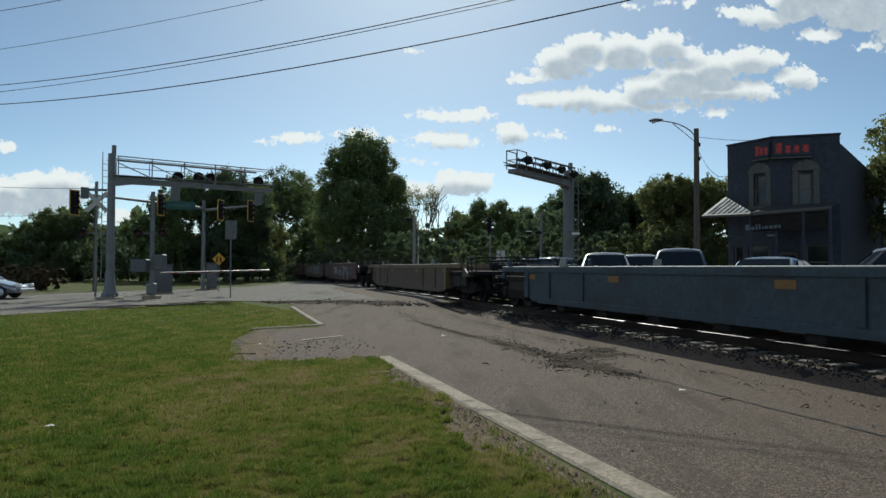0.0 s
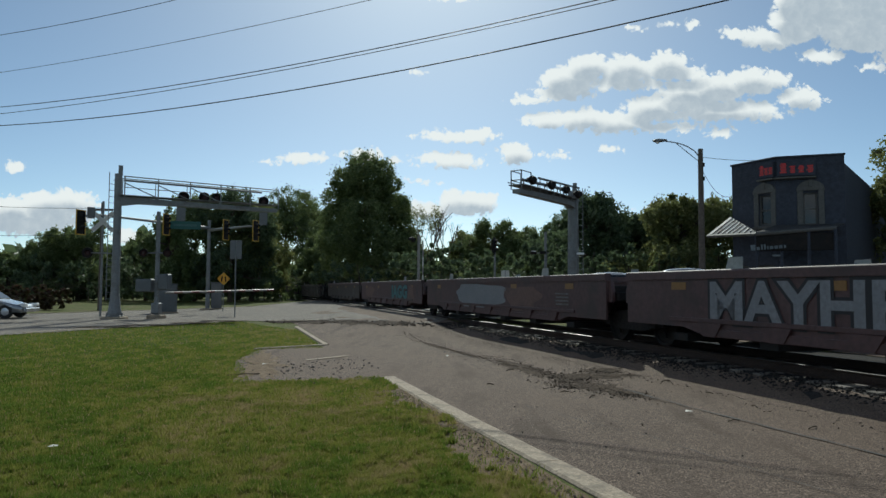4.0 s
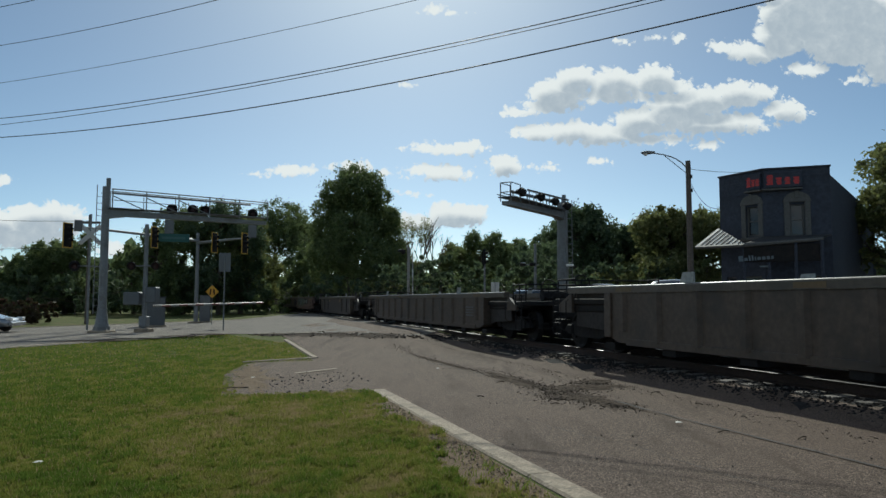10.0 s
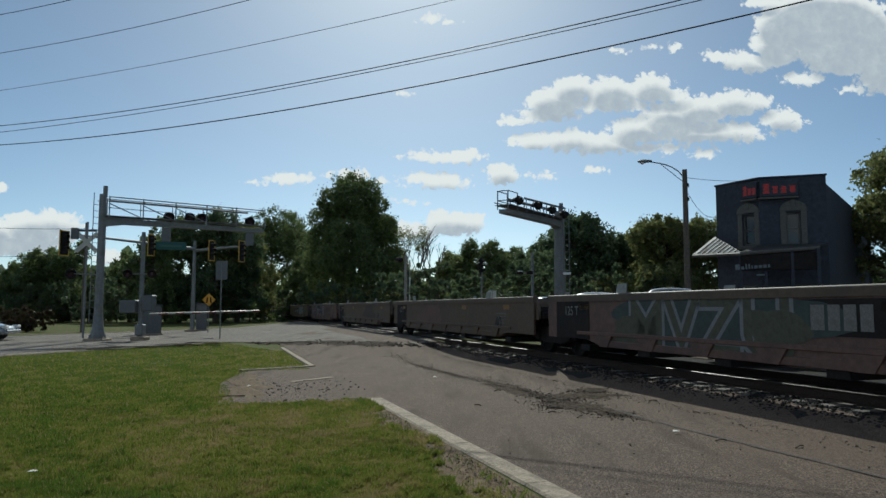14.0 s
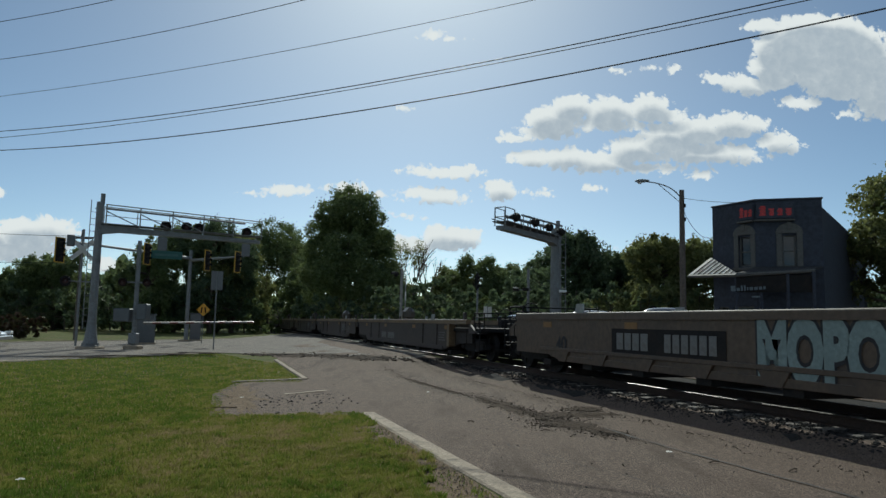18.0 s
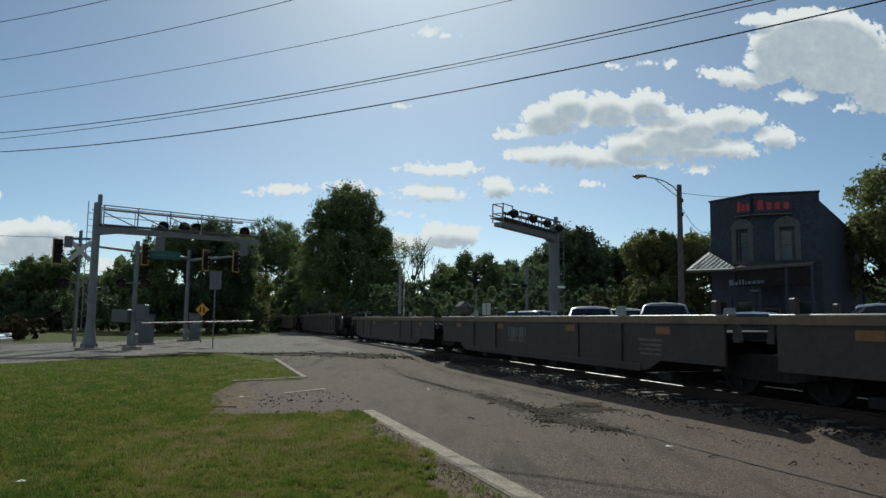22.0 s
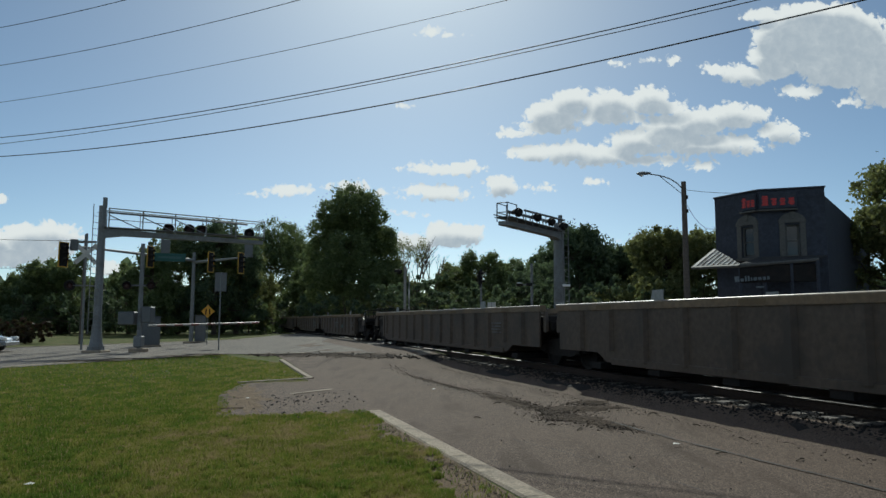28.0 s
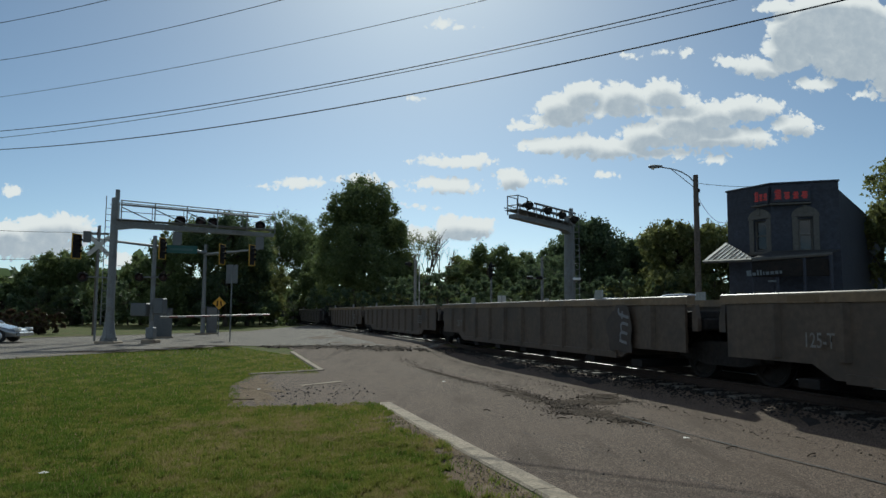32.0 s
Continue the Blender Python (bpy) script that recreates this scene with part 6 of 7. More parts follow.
def tree(place, height, lobes, mat, count, leaf=0.3, trunk=0.3, label="leafy deciduous tree", name="tree", seed=0, low=0.25):
    """lobes: (x, y, z, rx, rz) of crown masses, in parts of the height; leaves lie in clumps near their surface."""
    rng = np.random.default_rng(seed)
    ob = thing(name, label, "tree", Matrix.Translation(place))
    sh = Shape()
    top = height * 0.8
    bend = [Vector((0, 0, -0.1)), Vector((rng.normal(0, 0.02) * height, 0, height * 0.3)), Vector((rng.normal(0, 0.03) * height, 0, height * 0.55)), Vector((rng.normal(0, 0.03) * height, 0, top))]
    for i, (p, q) in enumerate(zip(bend, bend[1:])):
        sh.tube(p, q, trunk * (1 - 0.3 * i), trunk * (0.7 - 0.3 * i) + 0.02, 9)
    for x, y, z, rx, rz in lobes:
        tip = Vector((x, y, z)) * height
        h = min(max(low * height, tip.z - rx * height * 0.9), top * 0.9)
        root = Vector((0, 0, h))
        mid = root.lerp(tip, 0.5) + Vector((0, 0, -0.02 * height))
        sh.tube(root, mid, trunk * 0.38, trunk * 0.24, 6), sh.tube(mid, tip, trunk * 0.24, trunk * 0.08, 6)
        for _ in range(5):
            d = Vector(rng.normal(size=3)).normalized()
            sh.tube(mid.lerp(tip, 0.6), tip + Vector((d.x * rx, d.y * rx, d.z * rz)) * height * 0.8, trunk * 0.1, 0.015, 5)
    part("trunk", sh, BARK, ob)
    # clumps on the lobes, leaves in the clumps
    weights = np.array([rx * rx * rz for *_, rx, rz in lobes]) ** 0.7
    clumps = max(10, count // 90)
    pick = rng.choice(len(lobes), clumps, p=weights / weights.sum())
    L = np.array(lobes)[pick]
    d = rng.normal(size=(clumps, 3))
    d /= np.linalg.norm(d, axis=1)[:, None]
    rad = rng.uniform(0.55, 1.04, clumps) ** 0.6
    centre = (L[:, :3] + d * np.stack([L[:, 3], L[:, 3], L[:, 4]], 1) * rad[:, None]) * height
    size = rng.uniform(0.5, 1.25, clumps) * 0.055 * height * (0.5 + 8 / (height + 8))
    each = count // clumps
    c = np.repeat(centre, each, 0) + rng.normal(size=(clumps * each, 3)) * np.repeat(size, each)[:, None] * 0.46
    k = len(c)
    u = rng.normal(size=(k, 3))
    u /= np.linalg.norm(u, axis=1)[:, None]
    w = np.cross(u, rng.normal(size=(k, 3)))
    w /= np.linalg.norm(w, axis=1)[:, None]
    s = rng.uniform(0.6, 1.2, k)[:, None] * leaf
    tips = np.stack([c - u * s * 0.6 - w * s * 0.3, c + w * s * 0.5, c + u * s * 0.6 - w * s * 0.3], 1).reshape(-1, 3)
    tips[:, 2] = np.maximum(tips[:, 2], 0.05)
    data = bpy.data.meshes.new("crown")
    data.vertices.add(3 * k), data.loops.add(3 * k), data.polygons.add(k)
    data.vertices.foreach_set("co", tips.astype(np.float32).ravel())
    data.loops.foreach_set("vertex_index", np.arange(3 * k, dtype=np.int32))
    data.polygons.foreach_set("loop_start", np.arange(0, 3 * k, 3, dtype=np.int32))
    data.polygons.foreach_set("loop_total", np.full(k, 3, dtype=np.int32))
    data.materials.append(mat)
    data.update()
    part("crown", data, None, ob)
    return ob


def lobed(seed, k=9, wide=0.22, lo=0.35, hi=0.9, r=0.16):
    """A crown's masses, wider in the middle than at the top."""
    rng = np.random.default_rng(seed)
    out = [(0, 0, (lo + hi) / 2, wide * 0.8, (hi - lo) / 2)]
    for _ in range(k):
        z = rng.uniform(lo, hi)
        q = wide * (1 - 0.75 * max(0, (z - (lo + hi) / 2) / ((hi - lo) / 2)) ** 2)
        a0 = rng.uniform(0, 2 * math.pi)
        out.append((q * math.cos(a0), q * math.sin(a0), z, r * rng.uniform(0.7, 1.15), r * rng.uniform(0.6, 1.0)))
    return out


def plant(az, dist, top_el, seed, mat=None, wide=0.22, count=7000, **more):
    """A tree whose top stands at an elevation seen from the eye."""
    place = polar(az, dist)
    place.z = 0.0 if place.dot(NV) < 5 else 0.3
    height = EYE.z + dist * math.tan(radians(top_el)) - place.z
    shape = {k: more.pop(k) for k in ("k", "lo", "hi", "r") if k in more}
    return tree(place, height / 1.0, lobed(seed, wide=wide, **shape), mat or LEAVES, count, seed=seed, **more)


# the tall tree: broad, with a wide, knobbly, nearly level top and gaps along its rim
TALL = [
    (0.0, 0.0, 0.50, 0.13, 0.34), (-0.07, 0.03, 0.90, 0.075, 0.06), (0.02, 0.0, 0.92, 0.08, 0.065), (0.11, 0.02, 0.87, 0.07, 0.06), (-0.14, 0.0, 0.80, 0.085, 0.07),
    (0.15, 0.0, 0.78, 0.08, 0.065), (0.0, -0.08, 0.80, 0.13, 0.10), (-0.20, 0.02, 0.68, 0.09, 0.075), (0.20, 0.0, 0.64, 0.10, 0.08), (-0.19, 0.0, 0.55, 0.11, 0.08),
    (0.23, 0.03, 0.50, 0.10, 0.09), (-0.21, 0.0, 0.42, 0.10, 0.09), (0.23, 0.0, 0.37, 0.11, 0.10), (-0.17, 0.02, 0.28, 0.12, 0.11), (0.17, 0.0, 0.25, 0.13, 0.11),
    (0.0, -0.18, 0.55, 0.12, 0.10), (0.08, -0.16, 0.38, 0.13, 0.12), (-0.09, -0.17, 0.40, 0.12, 0.11), (0.1, 0.1, 0.66, 0.12, 0.12), (-0.09, 0.1, 0.66, 0.12, 0.12),
]
tree(polar(-7.1, 75), EYE.z + 75 * math.tan(radians(11.0)), TALL, LEAVES, 80000, leaf=0.22, trunk=0.42, seed=1, label="tall broad deciduous tree, dark green against the light")
GREEN_TREE = "leafy green tree at the edge of the wood"
DARK_TREE = "dense dark green tree, backlit"
PALE_TREE = "yellow-green tree with light coming through"
WOOD_TREES = [
    (-38, 72, 3.0, LEAVES, 0.5), (-35, 75, 2.6, LEAVES, 0.5), (-32.4, 72, 2.5, LEAVES, 0.5), (-29.8, 72, 3.9, LEAVES, 0.36), (-28.2, 70, 5.0, LEAVES, 0.34), (-26.3, 74, 2.6, LEAVES_DARK, 0.5),
    (-23.6, 70, 4.6, LEAVES, 0.22), (-22.3, 62, 5.8, LEAVES, 0.22), (-20.2, 66, 7.2, LEAVES, 0.26), (-17.6, 64, 7.8, LEAVES_DARK, 0.30), (-16.0, 66, 7.0, LEAVES_LIGHT, 0.26),
    (-13.5, 84, 8.0, LEAVES, 0.24), (-11.5, 88, 7.5, LEAVES, 0.20), (-9.5, 90, 5.4, LEAVES, 0.3), (-4.0, 92, 5.2, LEAVES_LIGHT, 0.26), (1.1, 98, 4.9, LEAVES_LIGHT, 0.32), (3.2, 95, 5.9, LEAVES, 0.30), (6.2, 98, 5.6, LEAVES, 0.32),
    (9.3, 72, 6.9, LEAVES_DARK, 0.34), (11.6, 64, 7.8, LEAVES_DARK, 0.36), (14.2, 66, 7.0, LEAVES_DARK, 0.34), (18.0, 58, 7.3, LEAVES_LIGHT, 0.34), (20.6, 60, 7.9, LEAVES_LIGHT, 0.30),
    (33.6, 50, 12.4, LEAVES_LIGHT, 0.20), (37, 48, 12.0, LEAVES, 0.26),
]
for i, (az, dist, el, mat, wide) in enumerate(WOOD_TREES):
    dist *= 1.28 if az < -10 else 1.0
    sparse = az > 30 or -24.5 < az < -21
    plant(az, dist, el, 20 + i, mat, wide, 20000 if sparse else 46000, lo=0.3 if az > 30 else 0.10, hi=0.88, k=20, r=0.11 if sparse else 0.145, leaf=0.22, label=DARK_TREE if mat is LEAVES_DARK else PALE_TREE if mat is LEAVES_LIGHT else GREEN_TREE)

plant(34.6, 62, 7.6, 61, LEAVES_DARK, 0.27, 36000, lo=0.12, hi=0.85, k=18, r=0.15, leaf=0.22, label="dense dark tree beside the pub")


def half_bare(place, height, seed):
    """A dying tree: upright forking branches, with leaves left on one side only."""
    rng = np.random.default_rng(seed)
    ob = thing("tree", "half-bare tree with thin upright twigs showing", "tree", Matrix.Translation(place))
    sh = Shape()
    ends = []

    def fork(p, d, length, r, depth):
        q = p + d * length
        sh.tube(p, q, r, r * 0.65, 6)
        if depth == 0:
            ends.append(q)
            return
        for _ in range(3 if depth > 2 else 2):
            turn = Vector((rng.normal(0, 0.42), rng.normal(0, 0.42), 0.25 + rng.uniform(0, 0.3)))
            fork(p.lerp(q, rng.uniform(0.6, 1.0)), (d + turn).normalized(), length * rng.uniform(0.55, 0.78), r * 0.6, depth - 1)
    for lean in (-0.16, 0.02, 0.2):
        fork(Vector((lean * 4, 0, -0.1)), Vector((lean, 0, 1)).normalized(), height * 0.44, 0.15, 4)
    part("trunk", sh, BARK, ob)
    ends = [q for q in ends if q.x < 0.1 * height] or ends
    c = np.array([ends[i] for i in rng.integers(0, len(ends), 2600)]) + rng.normal(size=(2600, 3)) * 0.28
    u, w = rng.normal(size=c.shape), rng.normal(size=c.shape)
    tips = np.stack([c - u * 0.07, c + w * 0.07, c + u * 0.07], 1).reshape(-1, 3)
    part("crown", Shape().add(tips.tolist(), [(3 * i, 3 * i + 1, 3 * i + 2) for i in range(len(c))]), LEAVES_LIGHT, ob)


half_bare(polar(-1.9, 78, 0.3), EYE.z + 78 * math.tan(radians(7.2)), 77)


def shrub(az, dist, top_el, wide, seed, mat, count=3500, label="dense dark green shrub"):
    place = polar(az, dist)
    place.z = ground_z(place)
    h = EYE.z + dist * math.tan(radians(top_el)) - place.z
    lobes = [(0, 0, 0.45, wide, 0.45)] + [(wide * math.cos(a0) * 0.7, wide * math.sin(a0) * 0.7, 0.4 + 0.1 * math.sin(3 * a0), wide * 0.6, 0.42) for a0 in (0.4, 1.7, 2.9, 4.2, 5.4)]
    t = tree(place, h, lobes, mat, count * 2, leaf=0.22, trunk=0.08, name="shrub", seed=seed, label=label)
    return tagged(t, category="shrub")


for i, (az, dist, el, wide, mat) in enumerate([
    (-2.0, 62, 4.1, 0.65, LEAVES_DARK), (0.0, 64, 3.9, 0.6, LEAVES_DARK), (-7.5, 66, 2.6, 1.0, LEAVES_DARK), (-5.2, 66, 2.2, 1.2, LEAVES_LIGHT), (-10.2, 70, 2.6, 1.2, LEAVES), (-12.8, 72, 2.4, 1.3, LEAVES_DARK),
    (-15.0, 66, 2.6, 1.3, LEAVES), (-18.5, 68, 2.6, 1.3, LEAVES_DARK), (-21.5, 66, 2.6, 1.3, LEAVES_DARK), (-24.5, 68, 2.8, 1.2, LEAVES_DARK), (-27.5, 66, 2.5, 1.3, LEAVES_DARK), (-30.5, 68, 2.4, 1.3, LEAVES_DARK), (-33.5, 68, 2.0, 1.4, LEAVES_DARK), (-36.5, 68, 2.0, 1.4, LEAVES_DARK),
    (2.6, 70, 2.8, 1.2, LEAVES), (5.4, 66, 3.2, 1.1, LEAVES_DARK), (8.2, 60, 3.4, 1.1, LEAVES_DARK), (11.2, 56, 4.0, 1.0, LEAVES_DARK), (14.0, 56, 4.0, 1.0, LEAVES_DARK), (17.0, 54, 3.4, 1.0, LEAVES_LIGHT), (20.5, 56, 3.6, 1.0, LEAVES)]):
    shrub(az, dist * (1.3 if az < -9 else 1.0), el, wide, 300 + i, mat)
RED_LEAVES = leafy("reddish_leaves", (0.07, 0.03, 0.025), (0.08, 0.08, 0.03))
for i, (az, dist, el) in enumerate([(-31.6, 55, 0.25), (-30.2, 55, 0.0), (-33.2, 55, 0.4)]):
    shrub(az, dist, el, 0.8, 360 + i, RED_LEAVES, 1800, "low reddish flowering shrub behind the road")

# woods in the distance, closing the view all round
def far_woods():
    rng = np.random.default_rng(5)
    k = 60000
    az = rng.uniform(-180, 180, k)
    dist = rng.uniform(125, 160, k)
    top = 6.5 + 2.5 * np.sin(az * 0.21) + 1.6 * np.sin(az * 0.77 + 1.3) + 1.0 * np.sin(az * 2.3)
    z = rng.uniform(0, 1, k) ** 0.8 * np.maximum(top, 3.0)
    c = np.stack([np.sin(np.radians(az)) * dist, np.cos(np.radians(az)) * dist, z], 1)
    u = rng.normal(size=(k, 3))
    u /= np.linalg.norm(u, axis=1)[:, None]
    w = np.cross(u, rng.normal(size=(k, 3)))
    w /= np.linalg.norm(w, axis=1)[:, None]
    s = rng.uniform(0.8, 1.6, k)[:, None]
    quads = np.stack([c - u * s, c + w * s * 0.7, c + u * s, c - w * s * 0.7], 1).reshape(-1, 3)
    data = bpy.data.meshes.new("far_woods")
    data.from_pydata(quads.tolist(), [], np.arange(4 * k).reshape(-1, 4).tolist())
    data.materials.append(LEAVES_DARK)
    tagged(new("far_woods", data), "distant dark green woods round the place", "woods", kind="stuff")


far_woods()
# ---- grass, soil and litter on the ground ----
def blades_material(name, green, lush, straw):
    """Blades from lush through plain green to straw, by each blade's dryness."""
    mat = bpy.data.materials.new(name)
    mat.use_nodes = True
    nt = mat.node_tree
    nt.nodes.clear()
    dry = nt.nodes.new("ShaderNodeAttribute")
    dry.attribute_name = "dryness"
    ramp_ = nt.nodes.new("ShaderNodeValToRGB")
    ramp_.color_ramp.elements[0].position, ramp_.color_ramp.elements[0].color = 0.05, (*lush, 1)
    ramp_.color_ramp.elements[1].position, ramp_.color_ramp.elements[1].color = 0.95, (*straw, 1)
    e = ramp_.color_ramp.elements.new(0.45)
    e.color = (*green, 1)
    nt.links.new(dry.outputs["Fac"], ramp_.inputs[0])
    d, tr, m1 = nt.nodes.new("ShaderNodeBsdfDiffuse"), nt.nodes.new("ShaderNodeBsdfTranslucent"), nt.nodes.new("ShaderNodeMixShader")
    m1.inputs[0].default_value = 0.45
    for node in (d, tr):
        nt.links.new(ramp_.outputs[0], node.inputs["Color"])
    nt.links.new(d.outputs[0], m1.inputs[1]), nt.links.new(tr.outputs[0], m1.inputs[2])
    nt.links.new(m1.outputs[0], nt.nodes.new("ShaderNodeOutputMaterial").inputs[0])
    return mat


BLADES = blades_material("grass_blades", (0.235, 0.245, 0.052), (0.118, 0.175, 0.032), (0.36, 0.275, 0.15))


def waves(x, y, size, seed):
    """Soft uneven noise of about a given patch size, from -1 to 1."""
    rng = np.random.default_rng(seed)
    out = np.zeros_like(x)
    for i in range(7):
        a0, ph = rng.uniform(0, 6.28), rng.uniform(0, 6.28)
        k = 6.28 / size * rng.uniform(0.6, 1.8)
        out += np.sin(k * (x * math.cos(a0) + y * math.sin(a0)) + ph + 1.3 * np.sin(k * 0.7 * (y * math.cos(a0) - x * math.sin(a0)) + ph * 2))
    return out / 4.0


def lawn(n, s):
    """Where grass grows, as weights from 0 to 1: the lawns, thin along kerbs and on the worn strip."""
    ragged = 0.16 * waves(n, s, 0.5, 8) + 0.08 * waves(n, s, 0.17, 9)
    near = (s < 12.5 + ragged) & (n < 2.66)
    side = 0.3 + 0.55 * np.clip((s - 16.0) / 2.8, 0, 1) + ragged
    drive = (s >= 12.5 + ragged) & (s < 18.8) & (n < side)
    corner = (s >= 18.8) & (n < np.where(s > 27, 2.3 - (s - 27) * 0.22, 2.5))
    # the road's near kerb bounds the corner lawn
    ok = (near | drive | corner) & ~(s > 26.8 + (n + 6.7) * 1.19)
    w = ok.astype(float)
    bare = np.clip((n - (2.28 + 1.3 * ragged - 0.25 * np.exp(-((s - 6.4) / 0.7) ** 2) + 0.35 * np.exp(-((s - 8.4) / 0.5) ** 2))) / 0.08, 0, 1) * (s < 11.0 + ragged)
    thin = np.clip(0.35 + 0.8 * waves(n, s, 0.35, 4), 0, 0.75) * np.exp(-(((n - 0.2) / 1.5) ** 2 + ((s - 8.6) / 2.2) ** 2))
    return np.clip(w - (bare * 0.96 + thin) * near, 0, 1)


def grass(count, seed):
    rng = np.random.default_rng(seed)
    az = np.radians(rng.uniform(-37, 37, count * 3))
    dist = 1 / rng.uniform(1 / 42, 1 / 4.2, count * 3)
    x, y = np.sin(az) * dist, np.cos(az) * dist
    n, s = x * NV.x + y * NV.y, x * SV.x + y * SV.y
    keep = rng.uniform(size=len(n)) < lawn(n, s)
    n, s, dist, x, y = (q[keep][:count] for q in (n, s, dist, x, y))
    k = len(n)
    # straw-coloured in the trodden middle and towards the street, lush in scattered tufts
    worn = np.exp(-(((n - 0.1) / 1.5) ** 2 + ((s - 9.8) / 2.4) ** 2))
    tuft = waves(x, y, 0.28, 1) + 0.6 * waves(x, y, 0.8, 2)
    dry = 0.26 + 0.36 * worn + 0.26 * waves(x, y, 1.7, 3) + 0.22 * waves(x, y, 0.45, 5) + 0.14 * waves(x, y, 0.2, 13) + 0.12 * np.clip(n / 2, -0.6, 1) - 0.16 * tuft + 0.13 * rng.normal(size=k)
    dry = np.where(rng.uniform(size=k) < 0.06, 0.95, dry)
    h = np.clip(0.043 * (1.0 + 0.75 * tuft - 0.35 * worn + 0.25 * rng.normal(size=k)), 0.02, 0.17) * np.clip(1.15 - dist / 26, 0.5, 1.0)
    w = 0.0026 + 0.00068 * dist
    a0 = rng.uniform(0, 2 * math.pi, k)
    lean = rng.normal(0, 0.5, (k, 2)) * h[:, None]
    side = np.stack([np.cos(a0), np.sin(a0)], 1) * w[:, None]
    base = np.stack([x, y], 1)
    z = np.array([rise(p, q) for p, q in zip(n, s)]) - 0.02
    lo0 = np.column_stack([base - side, z])
    lo1 = np.column_stack([base + side, z])
    tip = np.column_stack([base + lean, z + 0.02 + h])
    v = np.stack([lo0, lo1, tip], 1).reshape(-1, 3)
    data = bpy.data.meshes.new("grass")
    data.vertices.add(3 * k), data.loops.add(3 * k), data.polygons.add(k)
    data.vertices.foreach_set("co", v.astype(np.float32).ravel())
    data.loops.foreach_set("vertex_index", np.arange(3 * k, dtype=np.int32))
    data.polygons.foreach_set("loop_start", np.arange(0, 3 * k, 3, dtype=np.int32))
    data.polygons.foreach_set("loop_total", np.full(k, 3, dtype=np.int32))
    data.attributes.new("dryness", "FLOAT", "FACE").data.foreach_set("value", np.clip(dry, 0, 1).astype(np.float32))
    data.materials.append(BLADES)
    data.update()
    return tagged(new("grass", data), "mown green grass with dry yellow patches", "grass", kind="stuff")


grass(520000, 3)

STONE = material("street_stone", (0.115, 0.086, 0.062), 0.9, spread=0.7, grain=20, blotch=4, bump=0.5)
PEBBLE = material("soil_pebble", (0.2, 0.155, 0.11), 0.9, spread=0.6, grain=9, blotch=4, bump=0.3)
CLOD = material("soil_clod", (0.055, 0.04, 0.029), 0.95, spread=0.6, grain=40, blotch=6, bump=0.8, spec=0.1)
COAL = material("dark_stone", (0.05, 0.045, 0.042), 0.9, spread=0.4, grain=20, blotch=4, bump=0.5)


def lump(rng, r):
    v = [(1, 0, 0), (-1, 0, 0), (0, 1, 0), (0, -1, 0), (0, 0, 0.75), (0, 0, -0.6), (0.6, 0.6, 0.4), (-0.6, 0.55, 0.35), (0.6, -0.6, 0.35), (-0.6, -0.6, 0.4)]
    f = [(0, 2, 6), (2, 4, 6), (4, 0, 6), (2, 1, 7), (1, 4, 7), (4, 2, 7), (3, 0, 8), (0, 4, 8), (4, 3, 8), (1, 3, 9), (3, 4, 9), (4, 1, 9), (0, 5, 2), (2, 5, 1), (1, 5, 3), (3, 5, 0)]
    q = rng.uniform(0.6, 1.2, (len(v), 3)) * r
    return (np.array(v) * q), f


def scatter(name, label, places, sizes, mat, seed, lift=0.0):
    """Loose stones at places (n, s), joined into one."""
    rng = np.random.default_rng(seed)
    sh = Shape()
    for (n, s), r in zip(places, sizes):
        v, f = lump(rng, r)
        a0 = rng.uniform(0, 6.3)
        c0, s0 = math.cos(a0), math.sin(a0)
        p = at(n, s, rise(n, s) + lift + r * 0.3)
        sh.add([(p.x + x * c0 - y * s0, p.y + x * s0 + y * c0, p.z + z) for x, y, z in v], f)
    return tagged(part(name, sh, mat), label, "stones", kind="stuff")


rng = np.random.default_rng(11)
k = 80
scatter("pebbles", "small loose stones scattered on the street", zip(rng.uniform(3.0, 8.0, k), 1 / rng.uniform(1 / 36, 1 / 4.5, k)), rng.uniform(0.005, 0.016, k), COAL, 1)


def strewn(pts, width, count, rng):
    """Places strewn along a line of (n, s), denser near its middle."""
    p = np.array(pts, dtype=float)
    i = rng.integers(0, len(p) - 1, count)
    f = rng.uniform(size=(count, 1))
    return p[i] * (1 - f) + p[i + 1] * f + rng.normal(size=(count, 2)) * np.array(width) * rng.uniform(0.2, 1.2, (count, 1))


LONG_BREAK = [(5.75, 23.0), (5.5, 17.0), (5.85, 14.0), (5.75, 11.6), (5.75, 10.2), (5.88, 9.2)]
CROSS_BREAK = [(5.2, 10.3), (5.9, 11.2), (6.9, 12.2), (7.9, 12.4)]
scatter("rubble", "crumbled asphalt and soil along a break in the street", np.vstack([strewn(LONG_BREAK[2:], (0.2, 0.3), 1100, rng), strewn(LONG_BREAK[:3], (0.26, 0.4), 600, rng), strewn(CROSS_BREAK, (0.28, 0.38), 1000, rng)]), rng.uniform(0.006, 0.02, 2700), STONE, 2)
scatter("soil_clods", "dark soil clods along a break in the street", np.vstack([strewn(LONG_BREAK[2:], (0.16, 0.25), 500, rng), strewn(CROSS_BREAK, (0.22, 0.3), 500, rng)]), rng.uniform(0.006, 0.022, 1000), CLOD, 9)
k = 130
scatter("driveway_gravel", "dark gravel strewn over the drive entrance", zip(np.clip(rng.normal(1.7, 0.65, k), 0.5, 2.9), rng.normal(14.3, 0.9, k)), rng.uniform(0.01, 0.03, k), COAL, 4)
k = 900
